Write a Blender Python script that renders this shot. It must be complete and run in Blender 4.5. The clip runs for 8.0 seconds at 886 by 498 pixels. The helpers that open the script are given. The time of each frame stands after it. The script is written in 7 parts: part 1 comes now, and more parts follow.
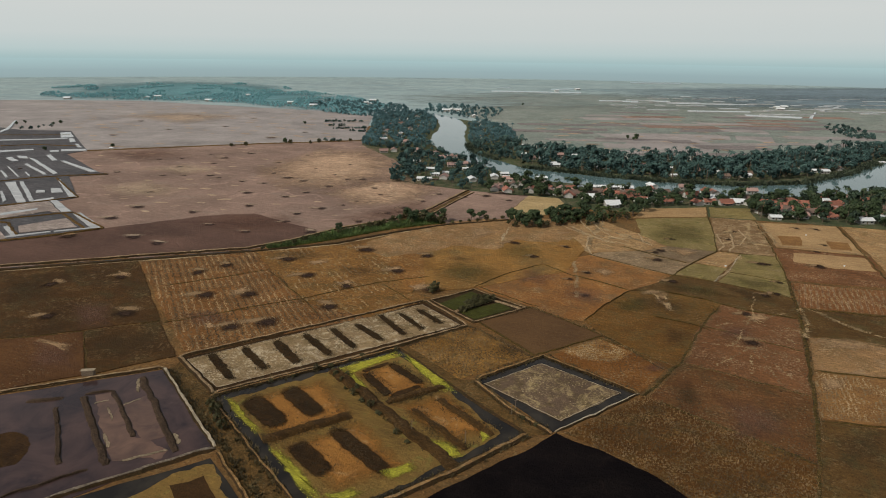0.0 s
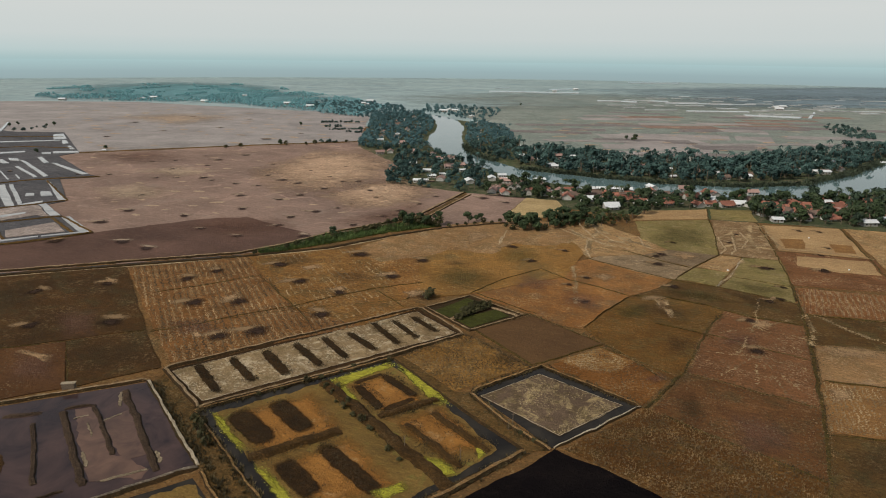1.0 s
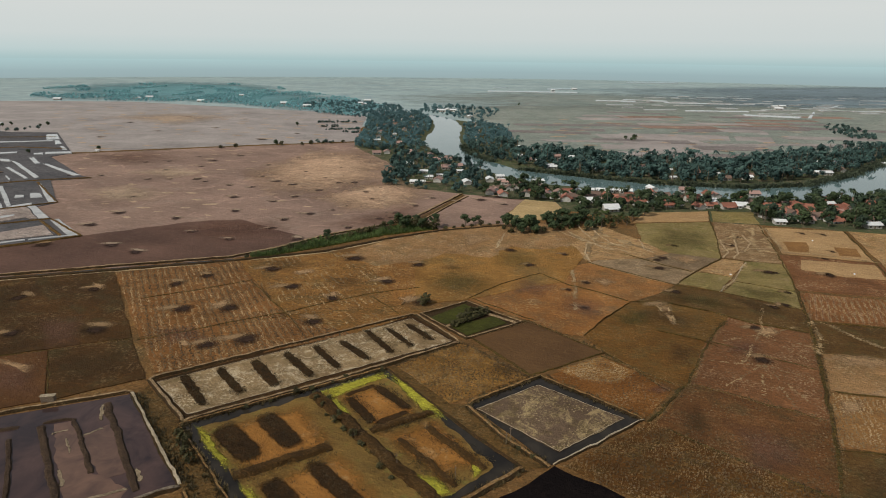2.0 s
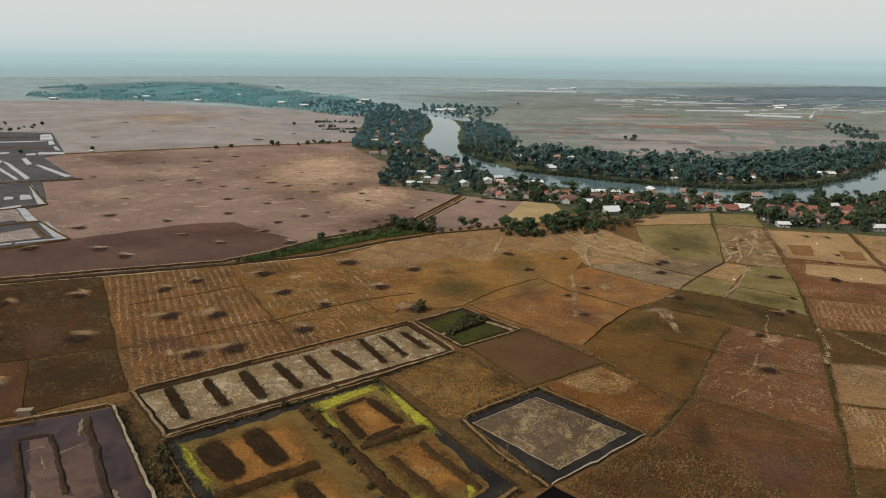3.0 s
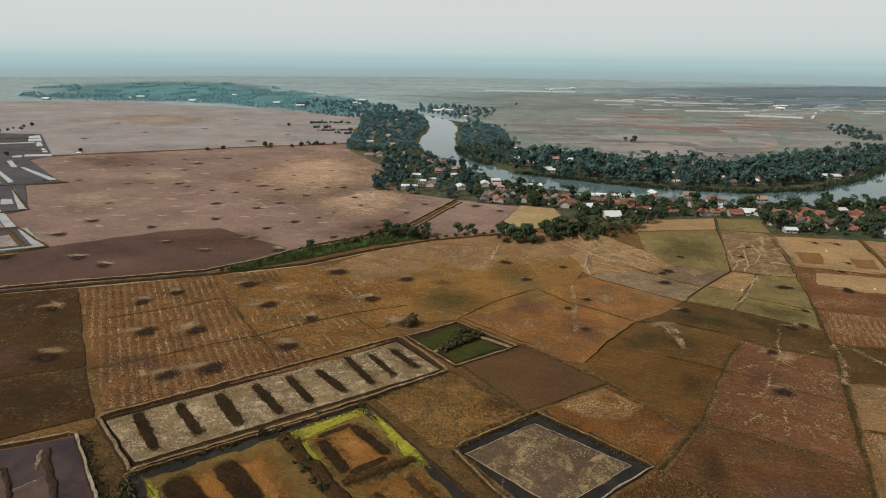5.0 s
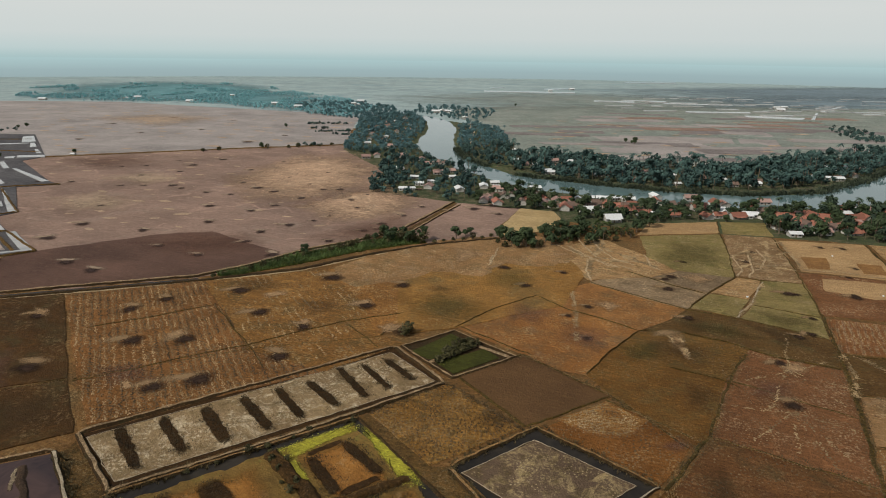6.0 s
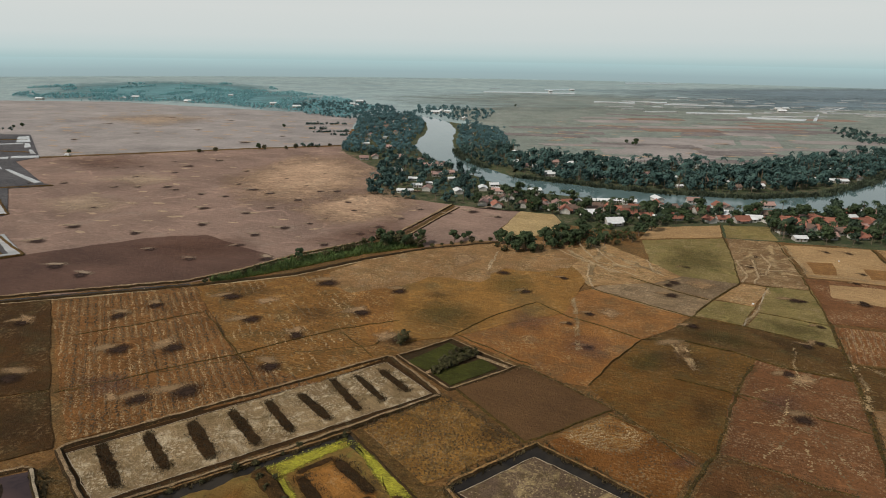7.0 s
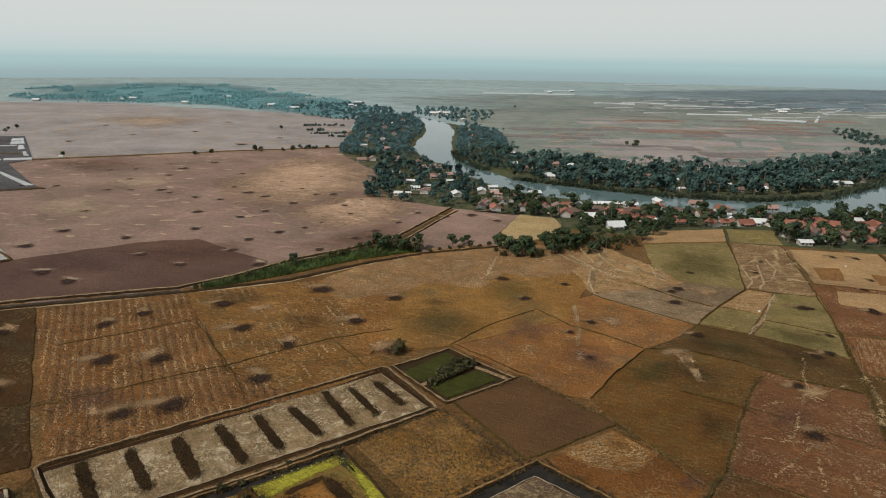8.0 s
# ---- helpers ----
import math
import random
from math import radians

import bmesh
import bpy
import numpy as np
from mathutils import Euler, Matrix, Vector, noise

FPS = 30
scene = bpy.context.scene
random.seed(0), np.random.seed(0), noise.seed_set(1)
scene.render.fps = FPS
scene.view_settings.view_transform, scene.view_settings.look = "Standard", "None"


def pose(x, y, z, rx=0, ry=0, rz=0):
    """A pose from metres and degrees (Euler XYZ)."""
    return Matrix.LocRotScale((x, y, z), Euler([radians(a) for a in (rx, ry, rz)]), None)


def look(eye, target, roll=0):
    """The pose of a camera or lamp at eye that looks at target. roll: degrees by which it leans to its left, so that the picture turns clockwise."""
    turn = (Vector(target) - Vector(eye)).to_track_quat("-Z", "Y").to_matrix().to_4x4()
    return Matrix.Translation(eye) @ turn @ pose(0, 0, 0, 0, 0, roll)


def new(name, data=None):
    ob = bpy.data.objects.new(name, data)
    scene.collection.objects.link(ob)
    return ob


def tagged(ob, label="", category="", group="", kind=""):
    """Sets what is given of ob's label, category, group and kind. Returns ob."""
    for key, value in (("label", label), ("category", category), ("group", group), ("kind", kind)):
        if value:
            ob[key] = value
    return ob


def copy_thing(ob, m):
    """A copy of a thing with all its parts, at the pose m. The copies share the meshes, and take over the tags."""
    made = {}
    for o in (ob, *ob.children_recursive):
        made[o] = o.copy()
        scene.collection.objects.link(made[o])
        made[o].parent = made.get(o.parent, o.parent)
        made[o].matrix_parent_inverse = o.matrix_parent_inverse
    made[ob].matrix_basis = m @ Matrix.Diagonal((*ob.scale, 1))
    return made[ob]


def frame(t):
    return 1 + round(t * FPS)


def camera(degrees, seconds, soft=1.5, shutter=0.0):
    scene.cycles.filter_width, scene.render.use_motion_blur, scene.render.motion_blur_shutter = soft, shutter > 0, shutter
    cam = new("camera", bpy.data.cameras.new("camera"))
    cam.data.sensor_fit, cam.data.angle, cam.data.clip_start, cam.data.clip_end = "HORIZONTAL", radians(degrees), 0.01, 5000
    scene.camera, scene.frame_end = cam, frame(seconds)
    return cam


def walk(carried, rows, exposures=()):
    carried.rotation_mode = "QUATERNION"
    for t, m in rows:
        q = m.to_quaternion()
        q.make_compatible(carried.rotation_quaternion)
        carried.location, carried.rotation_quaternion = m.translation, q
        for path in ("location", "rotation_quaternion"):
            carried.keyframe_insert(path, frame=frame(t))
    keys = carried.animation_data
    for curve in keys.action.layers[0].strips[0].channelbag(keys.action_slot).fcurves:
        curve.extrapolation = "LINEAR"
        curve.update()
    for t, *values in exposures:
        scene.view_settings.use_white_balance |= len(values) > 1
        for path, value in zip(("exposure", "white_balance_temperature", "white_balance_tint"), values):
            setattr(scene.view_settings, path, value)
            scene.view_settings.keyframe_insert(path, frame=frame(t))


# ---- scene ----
cam = camera(71.3, 8.0, soft=1.0)
PATH = [
    (0, (-5.053, -2.981, 90.607), (-5.01, -1.072, 90.009), 0.7),
    (0.5, (-4.568, 0.153, 90.378), (-4.521, 2.062, 89.782), 0.7),
    (1, (-3.729, 3.85, 90.535), (-3.681, 5.758, 89.938), 0.6),
    (1.5, (-3.204, 7.159, 90.467), (-3.153, 9.067, 89.869), 0.6),
    (3, (-1.052, 17.829, 90.368), (-0.997, 19.736, 89.768), 0.6),
    (3.5, (-0.348, 20.884, 90.427), (-0.291, 22.791, 89.825), 0.6),
    (4, (0.167, 24.433, 90.306), (0.225, 26.339, 89.704), 0.6),
    (4.5, (0.71, 27.512, 90.314), (0.769, 29.418, 89.713), 0.6),
    (6, (2.349, 37.93, 90.047), (2.411, 39.837, 89.448), 0.7),
    (6.5, (2.72, 41.163, 90.048), (2.784, 43.07, 89.45), 0.8),
    (7, (3.353, 44.622, 89.959), (3.416, 46.529, 89.361), 0.8),
    (7.5, (3.656, 47.827, 89.826), (3.723, 49.735, 89.23), 0.8),
    (8, (4.336, 51.498, 89.646), (4.401, 53.407, 89.051), 0.8),
]
walk(cam, [(t, look(eye, target, roll)) for t, eye, target, roll in PATH], [(0, -0.07), (1, -0.03), (3, 0.03), (8, 0.0)])

# ---- light: a hazy sky over the plain and one soft sun ----
SUN_UP, SUN_FROM = 44.0, 240.0      # degrees above the horizon, compass bearing it shines from
world = bpy.data.worlds.new("hazy_sky")
scene.world = world
world.use_nodes = True
wn, wl = world.node_tree.nodes, world.node_tree.links
wn.clear()
w_out, w_bg = wn.new("ShaderNodeOutputWorld"), wn.new("ShaderNodeBackground")
w_sky = wn.new("ShaderNodeTexSky")
w_sky.sky_type, w_sky.sun_disc = "NISHITA", False
w_sky.sun_elevation, w_sky.sun_rotation = radians(SUN_UP), radians(SUN_FROM)
w_sky.air_density, w_sky.dust_density, w_sky.ozone_density = 1.2, 6.0, 1.0
w_dim = wn.new("ShaderNodeVectorMath")
w_dim.operation = "SCALE"
w_dim.inputs["Scale"].default_value = 0.09
w_co, w_sep, w_ramp, w_mix = (wn.new(n) for n in ("ShaderNodeTexCoord", "ShaderNodeSeparateXYZ", "ShaderNodeValToRGB", "ShaderNodeMixRGB"))
w_map = wn.new("ShaderNodeMapRange")
w_map.inputs["From Min"].default_value, w_map.inputs["From Max"].default_value = -0.02, 0.50
w_ramp.color_ramp.elements[0].position, w_ramp.color_ramp.elements[0].color = 0.0, (0.42, 0.57, 0.58, 1)
w_ramp.color_ramp.elements[1].position, w_ramp.color_ramp.elements[1].color = 1.0, (0.28, 0.31, 0.34, 1)
for at, c in ((0.024, (0.44, 0.60, 0.61, 1)), (0.045, (0.56, 0.68, 0.68, 1)), (0.085, (0.66, 0.72, 0.71, 1)), (0.16, (0.70, 0.735, 0.72, 1)), (0.26, (0.66, 0.70, 0.69, 1)), (0.5, (0.40, 0.43, 0.44, 1))):
    w_ramp.color_ramp.elements.new(at).color = c
w_mix.inputs[0].default_value = 0.9
wl.new(w_co.outputs["Generated"], w_sep.inputs[0])
wl.new(w_sep.outputs["Z"], w_map.inputs["Value"])
wl.new(w_map.outputs[0], w_ramp.inputs[0])
wl.new(w_sky.outputs[0], w_dim.inputs[0])
wl.new(w_dim.outputs[0], w_mix.inputs[1])
wl.new(w_ramp.outputs[0], w_mix.inputs[2])
wl.new(w_mix.outputs[0], w_bg.inputs["Color"])
wl.new(w_bg.outputs[0], w_out.inputs["Surface"])

sun = new("sun", bpy.data.lights.new("sun", "SUN"))
sun.data.energy, sun.data.angle, sun.data.color = 2.95, radians(3.0), (1.0, 0.93, 0.82)
a = radians(SUN_FROM)
sun.matrix_world = look((300 * math.sin(a), 300 * math.cos(a), 300 * math.tan(radians(SUN_UP))), (0, 0, 0))

# ---- materials ----
class Nodes:
    """A small writer of node trees in object space, in metres."""

    def __init__(self, name, rough=0.95, spec=0.15):
        self.mat = bpy.data.materials.new(name)
        self.mat.use_nodes = True
        self.n, self.l = self.mat.node_tree.nodes, self.mat.node_tree.links
        self.bsdf = self.n["Principled BSDF"]
        self.bsdf.inputs["Roughness"].default_value = rough
        self.bsdf.inputs["Specular IOR Level"].default_value = spec
        self.co = self.n.new("ShaderNodeTexCoord").outputs["Object"]

    def turned(self, angle=0.0, sx=1.0, sy=1.0):
        m = self.n.new("ShaderNodeMapping")
        m.inputs["Rotation"].default_value = (0, 0, radians(angle))
        m.inputs["Scale"].default_value = (sx, sy, 1)
        self.l.new(self.co, m.inputs[0])
        return m.outputs[0]

    def streak(self, angle, long):
        """Coordinates drawn out along a bearing, for combed or ploughed grain."""
        m = self.n.new("ShaderNodeMapping")
        m.vector_type = "TEXTURE"
        m.inputs["Rotation"].default_value = (0, 0, radians(angle))
        m.inputs["Scale"].default_value = (long, 1, 1)
        self.l.new(self.co, m.inputs[0])
        return m.outputs[0]

    def ragged(self, size=1.2, spread=0.5, most=1.0):
        """Lets the surface thin out towards its rim, along the mesh's edge attribute broken up by noise."""
        e = self.n.new("ShaderNodeAttribute")
        e.attribute_name = "edge"
        add = self.n.new("ShaderNodeMath")
        add.operation = "ADD"
        self.l.new(e.outputs["Fac"], add.inputs[0])
        self.l.new(self.times(self.noise(size, 5, 0.75, lo=0.25, hi=0.75), spread), add.inputs[1])
        r = self.n.new("ShaderNodeMapRange")
        r.inputs["From Min"].default_value, r.inputs["From Max"].default_value = spread * 0.5, spread * 0.5 + 0.85
        self.l.new(add.outputs[0], r.inputs["Value"])
        r.inputs["To Max"].default_value = most
        self.l.new(r.outputs[0], self.bsdf.inputs["Alpha"])

    def noise(self, size, detail=4.0, rough=0.6, co=None, lo=0.35, hi=0.65, distort=0.0):
        t = self.n.new("ShaderNodeTexNoise")
        t.inputs["Scale"].default_value, t.inputs["Detail"].default_value = 1.0 / size, detail
        t.inputs["Roughness"].default_value, t.inputs["Distortion"].default_value = rough, distort
        self.l.new(co or self.co, t.inputs["Vector"])
        r = self.n.new("ShaderNodeMapRange")
        r.inputs["From Min"].default_value, r.inputs["From Max"].default_value = lo, hi
        self.l.new(t.outputs["Fac"], r.inputs["Value"])
        return r.outputs[0]

    def times(self, a, b):
        m = self.n.new("ShaderNodeMath")
        m.operation = "MULTIPLY"
        for k, v in enumerate((a, b)):
            if isinstance(v, (int, float)):
                m.inputs[k].default_value = v
            else:
                self.l.new(v, m.inputs[k])
        return m.outputs[0]

    def mix(self, fac, a, b, mode="MIX"):
        m = self.n.new("ShaderNodeMixRGB")
        m.blend_type = mode
        for k, v in enumerate((fac, a, b)):
            if isinstance(v, (int, float)):
                m.inputs[k].default_value = v
            elif isinstance(v, tuple):
                m.inputs[k].default_value = (*v, 1)
            else:
                self.l.new(v, m.inputs[k])
        return m.outputs[0]

    def bands(self, angle, spacing, distort=1.5, lo=0.45, hi=0.75):
        w = self.n.new("ShaderNodeTexWave")
        w.wave_profile, w.bands_direction = "SIN", "X"
        w.inputs["Scale"].default_value = 0.314 / spacing
        w.inputs["Distortion"].default_value, w.inputs["Detail"].default_value = distort, 3.0
        w.inputs["Detail Scale"].default_value = 1.5
        self.l.new(self.turned(angle), w.inputs["Vector"])
        r = self.n.new("ShaderNodeMapRange")
        r.inputs["From Min"].default_value, r.inputs["From Max"].default_value = lo, hi
        self.l.new(w.outputs["Fac"], r.inputs["Value"])
        return r.outputs[0]

    def random(self, island=False):
        return self.n.new("ShaderNodeNewGeometry").outputs["Random Per Island"] if island else self.n.new("ShaderNodeObjectInfo").outputs["Random"]

    def done(self, colour, bump=None, depth=0.1):
        self.l.new(colour, self.bsdf.inputs["Base Color"])
        if bump is not None:
            b = self.n.new("ShaderNodeBump")
            b.inputs["Strength"].default_value, b.inputs["Distance"].default_value = 0.8, depth
            self.l.new(bump, b.inputs["Height"])
            self.l.new(b.outputs[0], self.bsdf.inputs["Normal"])
        return self.mat


def soil(name, a, b, straw=None, amount=0.5, grain=0.9, big=25.0, rows=None, rows_colour=None, weeds=None, patch=None, warm=True, grit=0.6, threads=0.0, cover=0.55, comb=-26, soft=0.0, opaque=1.0):
    """Dry earth or stubble: broad drifts of a and b, combed grain, straw litter, drill rows (angle, spacing, strength), weeds, pale patches.
    soft: the rim thins out raggedly, in pieces of that size."""
    m = Nodes(name)
    tint = (1.38, 1.08, 0.66) if warm else (1.2, 1.17, 1.12)
    a, b = (tuple(v * t for v, t in zip(c, tint)) for c in (a, b))
    dark = tuple(v * 0.36 for v in a)
    pale = tuple(min(1, v * 2.0) for v in b)
    c = m.mix(m.noise(big, 4, 0.55), a, b)
    c = m.mix(m.times(m.noise(big * 0.45, 4, 0.55, m.streak(comb, 2.2), lo=0.46, hi=0.72), 0.34), c, tuple(v * 0.5 for v in a))
    c = m.mix(m.times(m.noise(big * 0.5, 5, 0.6, m.streak(comb + 8, 2.6), lo=0.52, hi=0.76), 0.34), c, tuple(min(1, v * 1.7) for v in b))
    c = m.mix(m.times(m.noise(38.0, 4, 0.55, lo=0.45, hi=0.7), 0.5), c, tuple(v * 0.6 for v in a))
    c = m.mix(m.times(m.noise(52.0, 4, 0.55, m.turned(60), lo=0.48, hi=0.7), 0.45), c, tuple(v * 1.4 for v in b))
    if patch:
        c = m.mix(m.times(m.noise(big * 0.5, 6, 0.75, lo=cover, hi=cover + 0.11, distort=1.0), 0.85), c, patch)
    if weeds:
        c = m.mix(m.times(m.noise(big * 0.4, 5, 0.65, lo=0.48, hi=0.66), 0.7), c, weeds)
    drawn = m.streak(comb, 5.0)
    c = m.mix(m.times(m.noise(grain * 0.9, 4, 0.65, drawn, 0.5, 0.64), 0.5 * grit), c, dark)
    c = m.mix(m.times(m.noise(grain * 1.3, 4, 0.65, m.streak(comb + 4, 6.0), 0.54, 0.68), 0.45 * grit), c, pale)
    if threads:
        raw = m.noise(threads, 3, 0.5, lo=0.5, hi=1.0)
        raw.node.clamp = False
        off = m.n.new("ShaderNodeMath")
        off.operation = "ABSOLUTE"
        m.l.new(raw, off.inputs[0])
        near = m.n.new("ShaderNodeMapRange")
        near.inputs["From Min"].default_value, near.inputs["From Max"].default_value = 0.0, 0.045
        near.inputs["To Min"].default_value, near.inputs["To Max"].default_value = 1.0, 0.0
        m.l.new(off.outputs[0], near.inputs["Value"])
        c = m.mix(m.times(m.times(near.outputs[0], m.noise(threads * 0.8, 5, 0.7, lo=0.48, hi=0.62)), 0.35), c, tuple(min(1, v * 2.4) for v in b))
    fine = m.noise(grain, 5, 0.75, lo=0.3, hi=0.7)
    c = m.mix(m.times(m.noise(grain * 0.9, 4, 0.8, lo=0.52, hi=0.63), 0.85 * grit), c, dark)
    c = m.mix(m.times(m.noise(grain * 1.3, 5, 0.8, m.turned(40), lo=0.55, hi=0.66), 0.8 * grit), c, pale)
    if rows:
        angle, spacing, strength = rows
        broken = m.times(m.noise(5.0, 5, 0.75, lo=0.42, hi=0.60), m.noise(1.1, 4, 0.8, lo=0.38, hi=0.6))
        c = m.mix(m.times(m.times(m.bands(angle, spacing, 2.5, 0.35, 0.8), broken), strength), c, rows_colour or straw)
        c = m.mix(m.times(m.times(m.bands(angle, spacing, 0.6, 0.90, 1.0), m.noise(8.0, 4, 0.7, lo=0.35, hi=0.5)), 0.55), c, dark)
    if straw:
        f = m.times(m.noise(grain * 1.1, 4, 0.8, lo=0.52, hi=0.6), m.noise(11.0, 5, 0.65, lo=0.46, hi=0.62))
        c = m.mix(m.times(f, amount), c, straw)
    if soft:
        m.ragged(soft, 0.6, opaque)
    return m.done(c, fine, 0.4)


def faded(name, core, rim, most=0.95, spread=0.7, size=1.1):
    """Ash or straw that thins out into the soil round it."""
    m = Nodes(name, 1.0, 0.02)
    grain = m.noise(0.5, 4, 0.8)
    m.ragged(size, spread, most)
    return m.done(m.mix(m.noise(1.6, 4, 0.7), m.mix(grain, tuple(v * 0.6 for v in core), core), rim), grain, 0.1)


def plain(name, a, b, size=0.5, rough=0.85, spec=0.3, metal=0.0, vary=0.0, island=False):
    m = Nodes(name, rough, spec)
    m.bsdf.inputs["Metallic"].default_value = metal
    n = m.noise(size, 5, 0.7)
    c = m.mix(n, a, b)
    if vary:
        f = m.random(island)
        c = m.mix(m.times(f, vary), c, tuple(v * 0.35 for v in a))
    return m.done(c, n, size * 0.08)


def water(name, shallow, deep, size=14.0, rough=0.08, spec=0.5, wave=1.0, ripple=0.9):
    m = Nodes(name, rough, spec)
    m.bsdf.inputs["IOR"].default_value = 1.33
    c = m.mix(m.noise(size, 5, 0.6, distort=0.8), deep, shallow)
    return m.done(c, m.noise(ripple, 3, 0.6), 0.02 * wave)


def leaves(name, a, b, tip, mottle=0.75):
    m = Nodes(name, 0.75, 0.2)
    c = m.mix(m.random(), a, b)
    c = m.mix(m.times(m.random(True), 0.6), c, tip)
    c = m.mix(m.times(m.noise(9.0, 2, 0.5, lo=0.4, hi=0.6), mottle), c, tuple(v * 0.4 for v in a))
    return m.done(c)


STRAW = (0.48, 0.335, 0.165)
M_ground = soil("dry_brown_soil", (0.098, 0.065, 0.036), (0.128, 0.085, 0.046), STRAW, 0.45, 1.0, 45, weeds=(0.12, 0.083, 0.036), grit=0.8, threads=30)
# M_plain and M_plain_far carry some of the distance haze in their colours
M_plain = soil("pinkish_stubble_plain", (0.179, 0.121, 0.099), (0.232, 0.157, 0.126), (0.42, 0.32, 0.25), 0.35, 2.0, 60, patch=(0.27, 0.195, 0.152), warm=False, grit=0.38, threads=45)
M_plain_dark = soil("reddish_ploughed_soil", (0.080, 0.046, 0.036), (0.104, 0.060, 0.046), None, 0, 1.6, 40, warm=False, grit=0.35)
M_plain_far = soil("hazed_far_stubble", (0.232, 0.212, 0.210), (0.272, 0.245, 0.238), (0.38, 0.34, 0.31), 0.25, 4.0, 120, patch=(0.31, 0.28, 0.26), warm=False, grit=0.3)
M_orange = soil("orange_brown_stubble", (0.112, 0.056, 0.021), (0.150, 0.080, 0.031), STRAW, 0.45, 0.8, 22, threads=20)
M_brown = soil("smooth_brown_field", (0.080, 0.054, 0.037), (0.096, 0.065, 0.043), None, 0, 0.9, 30, grit=0.35)
M_olive = soil("olive_brown_field", (0.038, 0.023, 0.010), (0.052, 0.031, 0.013), STRAW, 0.25, 1.0, 24, weeds=(0.060, 0.047, 0.018), grit=0.5, threads=22)
M_green = soil("dry_green_grass_field", (0.165, 0.126, 0.047), (0.205, 0.158, 0.063), (0.48, 0.37, 0.20), 0.5, 0.8, 18, weeds=(0.122, 0.112, 0.030), grit=0.5, threads=18, patch=(0.28, 0.205, 0.10), warm=False)
M_red = soil("reddish_stubble", (0.108, 0.060, 0.038), (0.138, 0.078, 0.050), (0.52, 0.37, 0.22), 0.6, 0.8, 20, grit=0.6, threads=16)
M_tan = soil("pale_tan_stubble", (0.285, 0.178, 0.085), (0.355, 0.23, 0.115), (0.58, 0.43, 0.23), 0.5, 0.9, 20, grit=0.5, warm=False)
M_gold = soil("golden_straw_field", (0.070, 0.039, 0.016), (0.095, 0.056, 0.023), (0.40, 0.26, 0.11), 0.5, 0.9, 16, grit=0.55, weeds=(0.075, 0.056, 0.02))
M_weedy = soil("weedy_beige_field", (0.259, 0.154, 0.069), (0.330, 0.205, 0.097), (0.56, 0.42, 0.24), 0.8, 0.8, 12, weeds=(0.162, 0.11, 0.042), grit=0.7, threads=14, warm=False)
M_rows = soil("stubble_in_pale_rows", (0.120, 0.069, 0.033), (0.152, 0.088, 0.045), STRAW, 0.4, 0.8, 20, grit=0.9, threads=16)
M_rows_red = soil("reddish_field_in_rows", (0.150, 0.078, 0.043), (0.18, 0.103, 0.058), None, 0, 0.8, 20, rows=(30, 2.1, 0.9), rows_colour=(0.46, 0.32, 0.20))
M_dark = soil("dark_olive_field", (0.062, 0.041, 0.019), (0.081, 0.055, 0.026), STRAW, 0.25, 0.9, 18, weeds=(0.075, 0.066, 0.024))
M_burnt = soil("burnt_black_soil", (0.005, 0.004, 0.005), (0.009, 0.007, 0.007), None, 0, 1.0, 12, patch=(0.016, 0.011, 0.010), warm=False, grit=0.4)
M_burnt.node_tree.nodes["Principled BSDF"].inputs["Specular IOR Level"].default_value = 0.02
M_bund = soil("earthen_bund", (0.156, 0.110, 0.069), (0.248, 0.184, 0.120), (0.46, 0.37, 0.26), 0.6, 0.5, 6, weeds=(0.11, 0.095, 0.035), grit=1.0)
M_bund_grey = soil("grey_crusted_bund", (0.115, 0.092, 0.070), (0.175, 0.142, 0.108), (0.42, 0.36, 0.28), 0.6, 0.5, 6, warm=False, grit=1.0)
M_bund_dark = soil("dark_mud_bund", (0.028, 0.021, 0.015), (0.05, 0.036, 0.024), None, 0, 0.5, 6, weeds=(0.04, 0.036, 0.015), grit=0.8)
M_bund_pale = soil("pale_dry_bund", (0.30, 0.245, 0.175), (0.43, 0.365, 0.275), None, 0, 0.5, 5, warm=False)
M_path = soil("pale_dust_path", (0.36, 0.27, 0.16), (0.46, 0.36, 0.23), None, 0, 0.6, 8, warm=False)
M_grassline = soil("grassy_ditch", (0.045, 0.036, 0.015), (0.075, 0.058, 0.022), (0.25, 0.19, 0.09), 0.4, 0.6, 6, weeds=(0.05, 0.055, 0.018), grit=1.0)
M_bed_pale = soil("cracked_pale_pond_bed", (0.187, 0.126, 0.066), (0.266, 0.191, 0.104), (0.72, 0.60, 0.42), 0.8, 0.7, 12, weeds=(0.105, 0.072, 0.030), patch=(0.66, 0.54, 0.37), warm=False, grit=0.4, cover=0.52, comb=-58)
M_bed_grey = soil("drying_grey_pond_bed", (0.088, 0.059, 0.040), (0.12, 0.082, 0.054), (0.48, 0.36, 0.18), 0.8, 0.7, 11, patch=(0.45, 0.33, 0.16), weeds=(0.095, 0.068, 0.024), warm=False, grit=0.4, cover=0.52)
M_mud = soil("orange_pond_mud", (0.201, 0.115, 0.044), (0.270, 0.155, 0.060), None, 0, 0.7, 13, patch=(0.44, 0.27, 0.12), grit=0.35, cover=0.56, comb=-52, soft=3.0)
M_trench = soil("wet_dark_trench_mud", (0.023, 0.015, 0.008), (0.041, 0.026, 0.013), None, 0, 0.6, 5, grit=0.8, soft=1.0)
